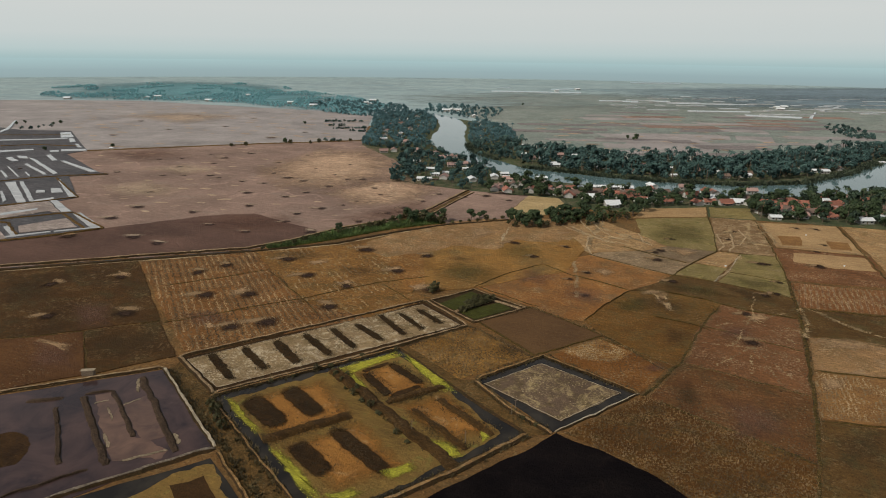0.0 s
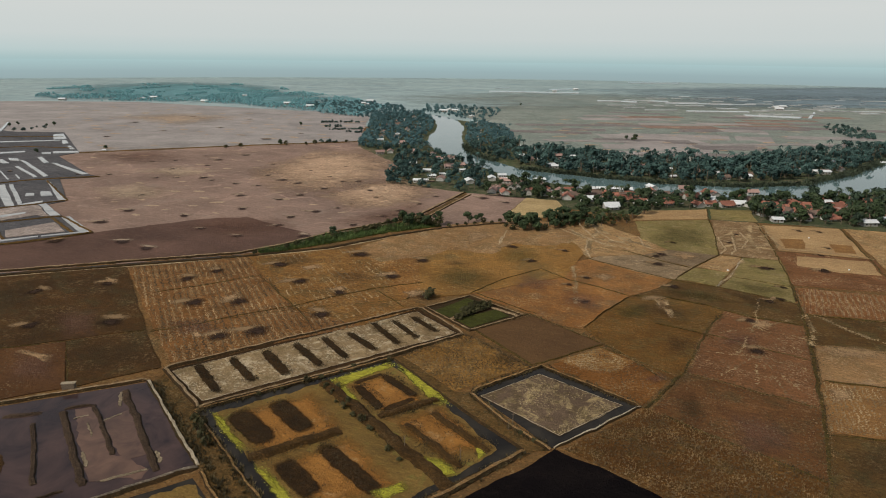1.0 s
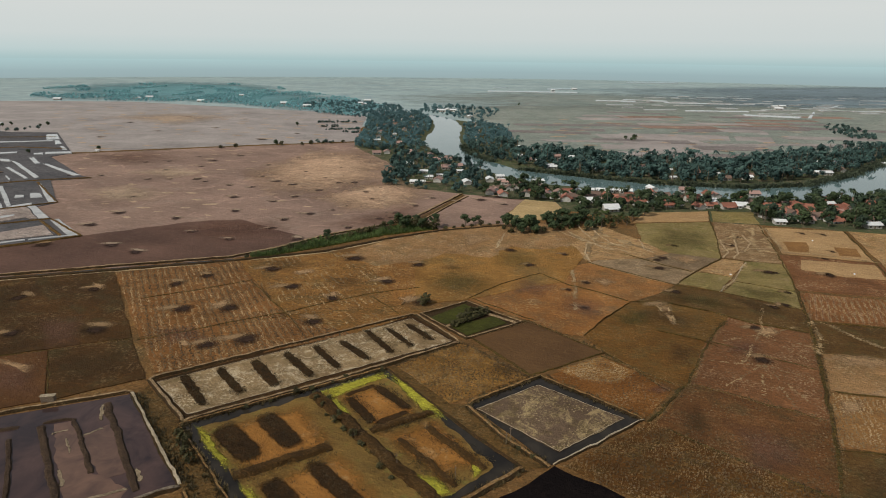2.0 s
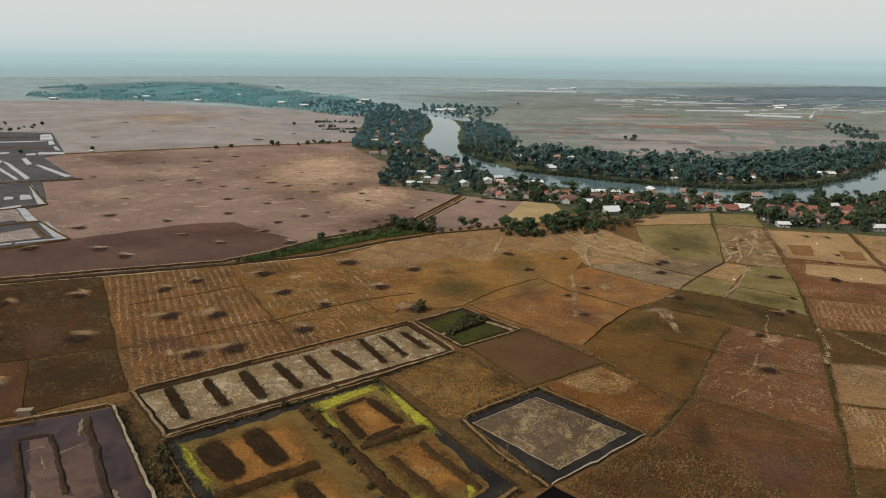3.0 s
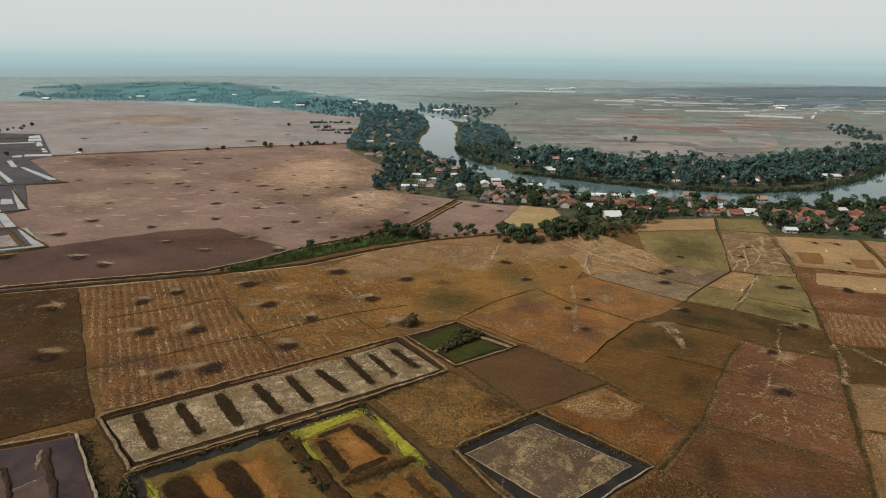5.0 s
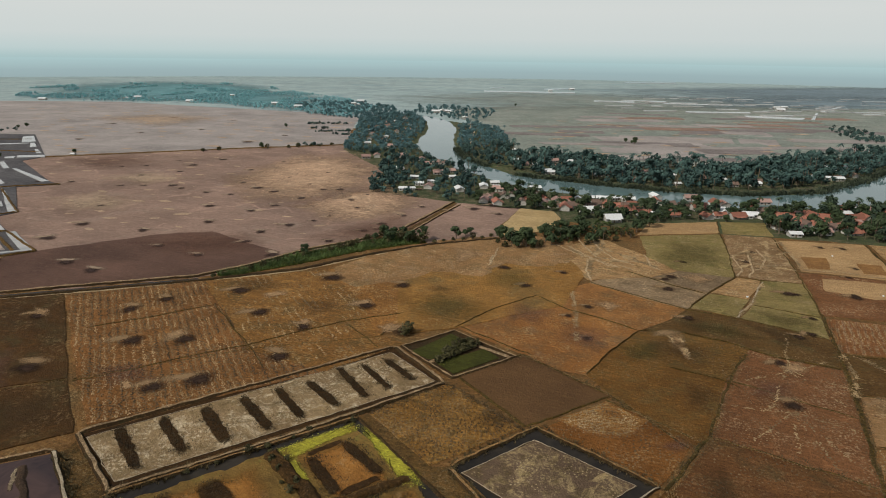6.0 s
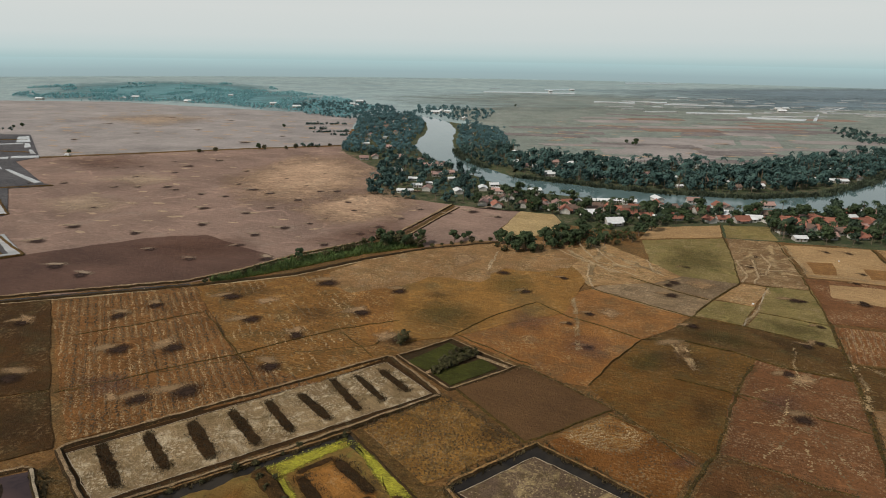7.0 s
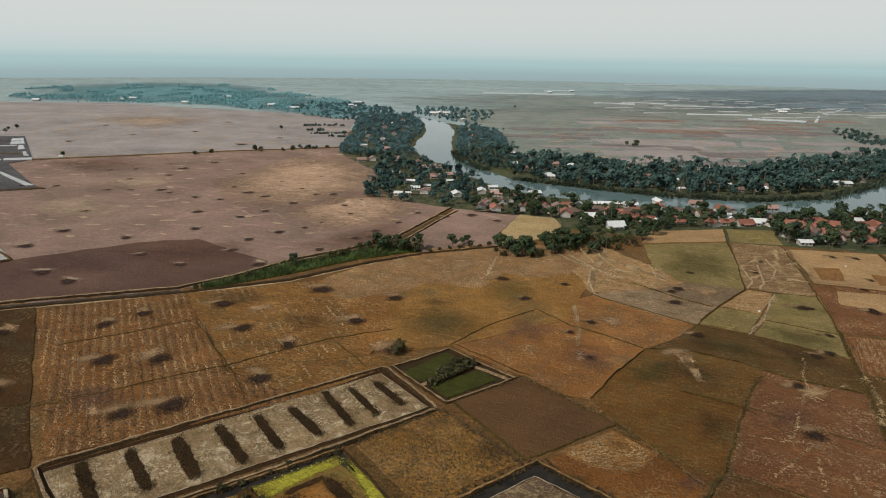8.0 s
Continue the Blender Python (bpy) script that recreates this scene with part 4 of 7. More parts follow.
# left of and behind the strip pond
field([(-135.8, 263.4), (-88.9, 279.3), (-52.6, 215.9), (-27.0, 202.2), (-82.7, 175.6)], M_rows, "stubble field in pale straw rows")
field([(-121.5, 190.1), (-99.5, 198.6), (-84.2, 172.2), (-105.7, 160.7)], M_olive, "olive-brown fallow field")
field([(-203.1, 168.8), (-121.6, 189.7), (-106.0, 160.7), (-124.6, 151.8), (-171.5, 137.0)], M_brown_dark, "reddish-brown bare field")
field([(-257.7, 224.0), (-188.7, 249.6), (-137.0, 264.9), (-100.3, 200.1), (-122.3, 191.0), (-203.8, 169.5)], M_olive, "dark olive-brown fallow field")
field([(-88.7, 279.3), (-39.8, 293.5), (-21.7, 257.4), (-12.9, 226.6), (-52.0, 216.6)], M_rows_dim, "brown stubble field with faint straw rows")
field([(-53.1, 217.7), (-13.0, 227.3), (-3.9, 221.0), (-26.5, 201.9)], M_rows_dim, "olive-brown stubble field behind the strip pond")
field([(-39.8, 293.5), (-9.7, 299.3), (-4.6, 238.7), (-12.9, 226.6), (-21.7, 257.4)], M_brown_straw, "brown field with scattered straw")
field([(-9.1, 289.1), (69.9, 308.7), (72.1, 287.5), (55.3, 253.4), (13.9, 233.6), (-6.0, 228.5)], M_olive_mid, "olive-brown field in the middle of the plain")
field([(-39.2, 293.8), (-25.1, 311.1), (-3.4, 330.6), (23.8, 343.7), (51.9, 348.5), (78.4, 341.9), (74.4, 311.6), (61.9, 298.3), (39.6, 300.7), (27.5, 286.0), (7.3, 292.3), (-7.7, 277.0), (-26.7, 271.3)], M_stubble_pale, "pale pinkish-tan stubble along the canal path", 0.06, 4.0)

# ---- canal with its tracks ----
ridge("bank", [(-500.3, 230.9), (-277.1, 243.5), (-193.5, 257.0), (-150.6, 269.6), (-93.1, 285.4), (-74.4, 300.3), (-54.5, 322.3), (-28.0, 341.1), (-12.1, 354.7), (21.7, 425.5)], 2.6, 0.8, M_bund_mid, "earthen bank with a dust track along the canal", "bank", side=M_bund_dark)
ridge("bank", [(-491.3, 226.1), (-271.9, 238.2), (-190.2, 251.8), (-147.9, 263.9), (-88.9, 280.1), (-50.6, 294.8), (-23.4, 315.1), (4.2, 330.7), (42.2, 342.9)], 2.4, 0.7, M_bund_dark, "dark grassy bank along the canal", "bank")
sheet("path", [(-191.1, 253.3), (-148.6, 265.5), (-89.4, 281.9), (-50.9, 296.8), (-23.5, 317.3), (4.3, 333.2), (42.5, 345.5), (42.2, 342.9), (4.2, 329.5), (-23.3, 312.9), (-50.3, 292.9), (-88.4, 278.3), (-147.1, 262.3), (-189.2, 250.4)], 0.14, M_path, "narrow pale dust path along the canal", "path", 0.3, 3.0)
sheet("canal", [(-495.7, 228.5), (-274.5, 240.8), (-191.8, 254.4), (-149.2, 266.7), (-92.3, 282.7), (-87.6, 280.1), (-148.3, 264.7), (-190.6, 252.5), (-272.5, 238.8), (-492.4, 226.7)], 0.12, M_moat, "narrow dark irrigation canal", "canal", 0.3, 3.0)
sheet("canal_reeds", [(-85.4, 287.4), (-73.7, 297.3), (-53.8, 317.8), (-27.6, 334.8), (-11.9, 346.7), (3.7, 335.6), (-23.8, 323.0), (-51.7, 302.8), (-81.8, 283.8)], 0.3, M_reed, "bright green reeds filling the canal", "reeds", 1.0, 2.5)

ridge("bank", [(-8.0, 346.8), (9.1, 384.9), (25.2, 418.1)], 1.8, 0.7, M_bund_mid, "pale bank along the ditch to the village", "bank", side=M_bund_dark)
sheet("canal", [(-11.3, 349.3), (4.0, 383.1), (21.9, 422.7), (23.3, 419.9), (6.1, 380.1), (-8.6, 344.2)], 0.3, M_ditch, "narrow ditch towards the village", "canal", 0.2, 3.0)

# ---- river ----
sheet("river", [(-121.8, 1069.0), (-11.2, 1007.8), (6.0, 927.3), (7.9, 829.0), (-2.1, 737.0), (-6.0, 686.1), (2.7, 626.0), (16.1, 596.5), (29.7, 547.2), (42.9, 524.3), (52.5, 500.3), (81.1, 463.0), (119.4, 443.0), (167.0, 413.8), (221.8, 405.0), (278.3, 414.0), (334.2, 442.9), (490.1, 531.4), (841.2, 801.4), (630.6, 730.5), (430.6, 577.8), (341.1, 497.8), (278.5, 455.5), (222.3, 446.9), (163.6, 461.9), (125.4, 483.5), (73.6, 517.4), (56.1, 558.0), (40.9, 597.9), (34.0, 661.4), (35.6, 739.9), (43.8, 839.0), (39.3, 922.2), (20.1, 991.8), (-25.6, 1047.5)], 0.12, M_river, "wide slow grey-green river bending through the village", "river", 2.0, 6.0)

# ---- the fish ponds ----
def pond(name, points, label, bed, bed_z=0.08, water_mat=None):
    ob = tagged(new(name), label, "fish pond", "fish ponds", "structure")
    sheet("bed", points, bed_z, water_mat or bed, wobble=0.3, step=3.0, parent=ob)
    return ob


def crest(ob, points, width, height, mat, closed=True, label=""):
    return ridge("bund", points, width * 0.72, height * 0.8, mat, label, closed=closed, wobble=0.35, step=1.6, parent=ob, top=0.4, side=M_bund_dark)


def bar(ob, a, b, width, height, mat, label="", name="mud_bar"):
    return ridge(name, [a, b], width, height, mat, label, wobble=0.6, step=1.5, z=0.1, parent=ob, top=0.55)


def trench(ob, a, b, width, mat, z=0.2, label="", name="trench", wobble=None, step=0.8):
    """A long dark hollow with rounded ends and a ragged edge."""
    a, b = Vector(a), Vector(b)
    mid, u = (a + b) / 2, (b - a) / 2
    s = Vector((-u.y, u.x)).normalized() * (width / 2)
    ring = []
    for k in range(20):
        c, d = math.cos(k * math.tau / 20), math.sin(k * math.tau / 20)
        ring.append(tuple(mid + u * math.copysign(abs(c) ** 0.5, c) + s * math.copysign(abs(d) ** 0.5, d)))
    return blotch(name, ring, z, mat, label, fade=0.24, wobble=min(0.45, width * 0.25) if wobble is None else wobble, step=step, parent=ob)


# broad grey pond
grey = pond("grey_pond", [(-152.5, 137.8), (-84.3, 163.9), (-57.2, 126.0), (-102.1, 92.0)], "broad shallow grey pond with low mud bars", None, 0.10, M_pond)
crest(grey, [(-154.1, 139.3), (-84.8, 165.3)], 2.4, 0.9, M_bund_mid, False)
crest(grey, [(-84.7, 164.9), (-56.6, 125.8)], 2.3, 0.8, M_bund_pale, False, "pale dry crusted bund")
crest(grey, [(-56.4, 125.4), (-84.2, 108.2), (-103.2, 93.4)], 3.0, 0.9, M_bund_grey, False)
for a, b, w in (((-104.5, 143.1), (-89.8, 119.2), 1.8), ((-100.0, 148.8), (-79.1, 118.8), 2.4), ((-93.1, 151.5), (-77.8, 129.8), 1.8), ((-88.7, 159.4), (-65.1, 123.8), 2.6), ((-100.3, 150.0), (-93.1, 151.5), 1.2), ((-113.5, 145.9), (-104.9, 147.9), 2.0), ((-96.0, 108.2), (-82.3, 117.2), 1.2)):
    bar(grey, a, b, w * 0.75, 0.45, M_mud_ridge)
sheet("shallow", [(-97.2, 149.4), (-93.2, 150.6), (-78.2, 130.3), (-66.8, 124.3), (-66.9, 121.3), (-78.3, 120.7), (-81.5, 123.9)], 0.14, M_shallow, wobble=1.0, step=1.5, parent=grey)
sheet("shallow", [(-87.2, 143.6), (-83.0, 149.4), (-69.3, 130.7), (-74.1, 127.2), (-79.1, 133.2)], 0.15, M_shallow, wobble=1.2, step=1.5, parent=grey)
for a, b, w in (((-85.8, 131.2), (-81.4, 125.0), 0.7), ((-76.5, 120.0), (-67.0, 124.7), 0.8), ((-87.4, 143.9), (-83.8, 147.6), 0.7), ((-68.7, 131.9), (-65.2, 126.5), 0.8), ((-95.4, 145.0), (-91.7, 147.0), 0.6), ((-89.4, 158.8), (-85.9, 150.3), 0.8), ((-91.0, 143.6), (-86.2, 136.9), 0.4)):
    trench(grey, a, b, w * 1.3, M_scum, 0.18, "pale floating scum", "scum", 0.45, 0.5)
sheet("dark_shoal", [(-114.1, 129.6), (-108.1, 132.0), (-102.9, 129.6), (-99.7, 123.9), (-99.7, 118.7), (-105.3, 116.7)], 0.14, M_mud_dark, wobble=0.8, step=1.5, parent=grey)

# long strip pond with nine trenches
strip = pond("strip_pond", [(-82.0, 171.1), (-6.8, 217.8), (7.3, 196.0), (-65.1, 151.5)], "long drained pond with pale cracked bed and dark trenches", M_mud_dark, 0.08)
sheet("pale_bed", [(-79.8, 170.3), (-7.8, 214.9), (5.7, 196.5), (-65.1, 153.4)], 0.16, M_bed_pale, wobble=0.4, step=2.0, parent=strip)
crest(strip, [(-79.8, 170.3), (-7.8, 214.9), (5.7, 196.5), (-65.1, 153.4)], 0.6, 0.3, M_bund_pale, True, "thin pale crust")
crest(strip, [(-82.8, 172.2), (-6.8, 218.9)], 2.6, 1.0, M_bund_mid, False)
crest(strip, [(-6.8, 218.9), (8.1, 196.0)], 2.8, 1.0, M_bund_mid, False)
crest(strip, [(8.1, 195.5), (-32.8, 168.7), (-65.0, 150.3)], 2.6, 1.0, M_bund_mid, False)
crest(strip, [(-65.0, 150.3), (-82.8, 172.2)], 2.6, 1.0, M_bund_mid, False)
for a, b, w in (((-74.5, 174.9), (-62.2, 157.8), 2.3), ((-65.0, 178.5), (-53.8, 163.6), 2.2), ((-56.2, 183.9), (-45.0, 167.5), 2.8), ((-47.4, 188.8), (-35.8, 172.8), 2.3), ((-39.0, 193.4), (-28.6, 177.9), 2.0), ((-31.3, 197.2), (-20.3, 183.3), 2.1), ((-23.4, 205.2), (-12.8, 187.2), 1.8), ((-16.5, 207.3), (-6.9, 192.2), 1.6), ((-9.7, 210.5), (-0.6, 197.4), 1.8)):
    trench(strip, a, b, w * 1.35, M_trench, 0.24)

# pond overgrown with yellow algae
algal = pond("algae_pond", [(-65.4, 148.5), (-14.8, 177.5), (19.3, 131.1), (-27.5, 98.6)], "mud pond overgrown with yellow-green algae", None, 0.10, M_moat)
sheet("algae", [(-60.6, 147.1), (-14.8, 174.4), (13.6, 131.1), (0.5, 120.4), (-25.1, 102.0)], 0.15, M_algae, "yellow-green floating algae", wobble=1.2, step=1.5, parent=algal)
blotch("mud_flat", [(-56.7, 147.1), (-35.6, 159.5), (-22.6, 138.2), (-43.1, 126.0)], 0.24, M_mud, fade=0.5, wobble=0.8, step=1.5, parent=algal)
blotch("mud_flat", [(-41.7, 126.0), (-22.5, 137.7), (-8.1, 117.3), (-25.4, 107.9)], 0.24, M_mud, fade=0.5, wobble=0.8, step=1.5, parent=algal)
blotch("mud_flat", [(-27.7, 162.3), (-17.2, 169.4), (-3.3, 152.5), (-15.7, 145.9)], 0.24, M_mud, fade=0.5, wobble=0.8, step=1.5, parent=algal)
blotch("mud_flat", [(-15.6, 144.2), (-0.1, 151.0), (12.3, 131.8), (0.6, 125.9)], 0.24, M_mud, fade=0.5, wobble=0.8, step=1.5, parent=algal)
for a, b, w in (((-54.7, 147.9), (-42.2, 133.9), 6.0), ((-45.4, 153.1), (-33.6, 138.7), 5.4), ((-37.9, 127.1), (-28.0, 115.0), 5.0), ((-29.5, 133.1), (-13.8, 115.0), 4.2), ((-24.3, 161.6), (-15.9, 148.8), 2.6), ((-17.1, 167.6), (-6.9, 155.0), 2.6), ((-15.9, 148.3), (-7.3, 154.4), 2.0), ((-25.2, 162.3), (-17.1, 168.3), 1.6)):
    trench(algal, a, b, w * 1.2, M_trench, 0.30)
for a, b, w in (((-45.7, 128.3), (-25.7, 139.3), 3.4), ((-16.3, 145.6), (-0.7, 153.8), 2.6), ((-33.8, 164.0), (1.6, 116.9), 4.0)):
    bar(algal, a, b, w, 0.8, M_bar, name="weedy_bar")
for a, b, w in (((-9.4, 142.2), (4.1, 124.3), 1.8), ((-2.4, 147.1), (10.9, 130.1), 2.4)):
    bar(algal, a, b, w, 0.7, M_bar)
ALGAE_MATS = [[(-61.7, 148.6), (-58.4, 147.2), (-50.4, 136.0), (-46.5, 131.5), (-47.8, 130.1), (-54.7, 137.3)], [(-44.5, 126.1), (-40.5, 125.0), (-34.0, 116.3), (-27.9, 108.3), (-26.4, 106.0), (-30.2, 106.1), (-38.2, 117.1)], [(-33.3, 164.2), (-25.3, 170.0), (-14.7, 176.2), (-12.6, 173.4), (-20.4, 167.4), (-30.2, 158.7)], [(-14.7, 175.4), (-11.8, 174.2), (1.9, 154.9), (2.8, 149.9), (-2.2, 151.4), (-8.3, 162.5)], [(-5.4, 129.0), (-0.7, 128.1), (4.1, 121.8), (-0.9, 119.9), (-4.4, 122.9)], [(-16.3, 116.2), (-8.7, 119.9), (-7.4, 117.0), (-13.7, 112.5)], [(7.3, 132.4), (8.2, 126.0), (10.3, 129.0), (9.4, 133.6)], [(-28.4, 108.3), (-21.5, 110.9), (-18.9, 108.3), (-23.0, 105.2)], [(-30.4, 160.0), (-27.7, 162.4), (-22.1, 152.9), (-23.2, 149.9)]]
for spread in ALGAE_MATS:
    blotch("algae_mat", spread, 0.34, M_algae_mat, "bright yellow-green floating algae", fade=0.6, wobble=0.8, step=1.2, parent=algal)
crest(algal, [(-65.5, 148.8), (-14.8, 178.3)], 2.0, 0.7, M_bund, False)
crest(algal, [(-14.8, 178.3), (4.9, 149.5), (19.5, 130.6)], 1.6, 0.6, M_bund_dark, False)
crest(algal, [(19.5, 130.6), (0.3, 115.7), (-27.4, 97.7)], 2.8, 0.9, M_bund, False)
crest(algal, [(-27.5, 98.3), (-65.4, 148.5)], 1.6, 0.6, M_bund, False)

# square pond with a grey bed
square = pond("square_pond", [(8.8, 158.0), (30.8, 172.6), (53.6, 150.1), (26.5, 131.5)], "square pond with a grey drying bed ringed by dark water", None, 0.10, M_moat)
sheet("grey_bed", [(11.1, 155.4), (29.6, 167.8), (49.1, 150.4), (29.3, 136.6)], 0.2, M_bed_grey, wobble=0.5, step=1.5, parent=square)
crest(square, [(11.1, 155.4), (29.6, 167.8), (49.1, 150.4), (29.3, 136.6)], 0.7, 0.35, M_bund_pale, True, "thin pale salt rim")
crest(square, [(8.8, 158.3), (30.9, 173.0), (53.9, 150.4)], 2.0, 0.8, M_bund, False)
crest(square, [(54.1, 150.1), (40.3, 140.3), (26.9, 131.8)], 1.4, 0.7, M_bund_pale, False, "pale dry crusted bund")
crest(square, [(25.7, 131.0), (16.4, 142.2), (8.3, 157.3)], 2.4, 0.8, M_bund, False)

# small pond with two green beds
green = pond("crop_pond", [(-4.6, 218.9), (12.8, 230.6), (31.1, 211.4), (10.7, 198.4)], "small plot with two beds of young green crop", M_bund_dark, 0.08)
sheet("crop_bed", [(-1.8, 215.0), (11.7, 228.1), (18.3, 220.3), (4.7, 210.1)], 0.3, M_rice, wobble=0.3, step=1.5, parent=green)
sheet("crop_bed", [(6.3, 208.0), (21.4, 216.9), (25.9, 210.8), (11.2, 200.9)], 0.3, M_rice, wobble=0.3, step=1.5, parent=green)
crest(green, [(-4.6, 218.9), (12.8, 230.6), (31.1, 211.4), (10.7, 198.4)], 1.9, 0.8, M_bund_mid)
bar(green, (4.0, 208.5), (19.5, 219.2), 1.1, 0.5, M_bund_mid)
bar(green, (19.5, 219.2), (29.4, 211.4), 1.0, 0.5, M_bund_mid)

# pond at the near corner
corner = pond("corner_pond", [(-56.1, 121.2), (-38.7, 98.9), (-74.7, 84.7), (-95.1, 100.0)], "dark pond with yellow-green scum", None, 0.10, M_moat)
sheet("algae", [(-58.7, 118.5), (-55.0, 119.1), (-45.5, 104.5), (-60.6, 95.2), (-77.2, 99.9)], 0.14, M_algae, "yellow-green scum", wobble=1.2, step=1.5, parent=corner)
sheet("mud_flat", [(-61.7, 111.7), (-55.4, 114.5), (-50.0, 107.7), (-56.6, 104.6)], 0.2, M_mud_dark, wobble=1.0, step=1.5, parent=corner)
crest(corner, [(-55.3, 123.8), (-37.6, 98.9)], 1.8, 0.7, M_bund, False)

sheet("ditch", [(-82.6, 163.9), (-81.7, 169.2), (-65.2, 149.4), (-60.2, 143.6), (-30.8, 104.5), (-26.8, 95.0), (-35.5, 95.1), (-51.3, 117.5)], 0.08, M_ditch, "weedy muddy ditch between the ponds", "ditch", 0.6, 2.0)
sheet("ditch", [(-14.6, 177.9), (-12.0, 180.0), (3.7, 158.0), (8.8, 157.3), (25.8, 130.8), (19.8, 130.3), (4.9, 149.2)], 0.12, M_ditch, "dark weedy strip between two ponds", "ditch", 0.5, 2.0)
sheet("burnt_field", [(27.1, 130.9), (35.5, 124.6), (43.7, 117.8), (50.8, 110.7), (54.2, 106.7), (57.3, 99.0), (34.3, 82.5), (-21.6, 89.3), (-14.1, 101.8), (-1.1, 110.4), (13.8, 120.9)], 0.08, M_burnt, "field burnt black", "field", 0.8, 2.5)

# bunds and ditches between the fields
def field_bund(points, width=1.0, mat=None, label="low grassy bund between fields"):
    return ridge("field_bund", points, width * 0.62, 0.3, mat or M_grassline, label, "bund", wobble=0.7, step=2.0)


field_bund([(12.1, 200.4), (33.8, 212.8), (54.8, 188.1)])
field_bund([(28.4, 173.7), (54.8, 188.1), (66.6, 163.9)])
field_bund([(12.1, 200.4), (28.4, 173.7)], 1.6)
field_bund([(52.6, 185.8), (69.6, 167.9)])
field_bund([(55.2, 148.6), (73.5, 169.0), (98.1, 205.1), (106.0, 213.2)], 1.7)
field_bund([(91.4, 196.6), (116.8, 176.1)])
field_bund([(73.9, 168.6), (103.0, 148.6)])
field_bund([(58.3, 145.9), (68.7, 135.5), (86.4, 118.0)], 1.6)
field_bund([(149.0, 242.8), (136.1, 213.5), (123.1, 186.2), (103.9, 149.5), (92.4, 128.0), (75.0, 99.0)], 1.9)
field_bund([(125.1, 187.5), (156.3, 175.1)])
field_bund([(112.6, 164.0), (141.2, 155.6)])
field_bund([(97.8, 136.8), (124.9, 130.9)])
field_bund([(136.7, 212.4), (177.0, 201.6)])
field_bund([(101.1, 249.3), (116.8, 266.4), (136.1, 284.1), (150.7, 321.2), (161.7, 353.9), (172.4, 380.4)], 1.4)
field_bund([(136.1, 284.1), (161.6, 275.6)])
field_bund([(186.5, 346.6), (166.9, 290.2), (148.2, 241.4)], 1.6)
field_bund([(115.4, 241.0), (129.0, 255.6), (146.0, 279.7)], 1.2, M_bund_pale, "pale dry bund between plots")
field_bund([(127.8, 254.1), (147.3, 240.7)], 1.2)
field_bund([(227.2, 332.4), (205.9, 277.2), (192.7, 244.0)], 1.8)
field_bund([(71.2, 279.3), (83.6, 265.9), (101.1, 249.3), (116.9, 241.0), (139.0, 223.3)], 1.2)
field_bund([(-145.6, 183.9), (-121.9, 190.1), (-99.7, 199.1)], 1.0)
field_bund([(-121.5, 190.1), (-105.7, 160.7)], 0.8)
field_bund([(-98.2, 199.3), (-52.3, 217.7), (-12.9, 226.6), (-6.5, 238.7)], 0.9)
field_bund([(-332.8, 590.3), (-189.4, 650.9), (-80.9, 685.6)], 2.5)
field_bund([(36.3, 212.7), (14.0, 235.3)], 0.9)

# drifts of straw, weeds and damp on the near fields
for k, spread in enumerate([[(66.1, 254.2), (74.2, 258.8), (78.3, 252.2), (70.3, 245.5)], [(85.6, 229.1), (91.2, 227.9), (88.6, 218.5), (82.2, 215.7)], [(84.8, 220.4), (87.2, 218.5), (86.2, 209.0), (84.6, 208.3)], [(-15.3, 233.5), (-8.4, 238.5), (-4.4, 233.5), (-10.4, 228.3)], [(-84.5, 197.1), (-81.4, 198.1), (-77.0, 192.2), (-81.1, 191.7)], [(-86.0, 228.6), (-78.5, 233.7), (-74.7, 228.5), (-81.0, 222.9)]]):
    blotch("soil_drift", spread, 0.42 + 0.004 * k, M_drift_tan, "pale straw spilt beside a burnt heap", "soil", 0.8, 1.2, 3.0)
for k, spread in enumerate([[(-25.7, 257.1), (-18.0, 261.3), (-15.3, 254.1), (-23.0, 251.2)], [(-42.0, 239.4), (-39.0, 242.9), (-35.9, 236.9), (-39.8, 233.6)], [(-62.0, 264.9), (-52.6, 268.8), (-49.2, 263.3), (-58.4, 259.1)], [(-131.7, 248.4), (-140.7, 252.2), (-133.9, 243.1), (-129.7, 242.2)], [(109.6, 205.0), (119.8, 208.1), (119.2, 201.8), (110.5, 198.3)], [(15.3, 326.4), (26.1, 329.1), (32.7, 314.2), (16.8, 299.2)], [(111.1, 284.9), (120.1, 289.5), (127.5, 279.9), (115.6, 273.8)]], 6):
    blotch("soil_drift", spread, 0.42 + 0.004 * k, M_drift_tan, "pale straw spilt beside a burnt heap", "soil", 0.8, 1.2, 3.0)
for k, spread in enumerate([[(-7.5, 257.2), (6.9, 270.6), (25.6, 262.4), (30.0, 245.1), (14.0, 235.1), (-2.9, 242.0)], [(28.3, 292.3), (47.7, 295.9), (52.0, 279.6), (36.5, 265.1), (24.4, 273.5)], [(108.8, 311.0), (131.2, 341.2), (152.6, 332.3), (137.9, 296.5), (116.7, 292.9)], [(123.2, 249.7), (136.8, 245.0), (146.4, 238.2), (139.5, 227.8), (125.2, 231.9)], [(92.1, 238.3), (108.4, 236.1), (119.5, 222.0), (107.0, 222.1), (91.4, 232.0)], [(64.9, 218.6), (80.2, 222.2), (78.3, 208.4), (64.0, 205.3)]]):
    blotch("soil_drift", spread, 0.42 + 0.004 * k, M_drift_green, "olive weeds spreading over the field", "soil", 0.8, 1.2, 3.0)
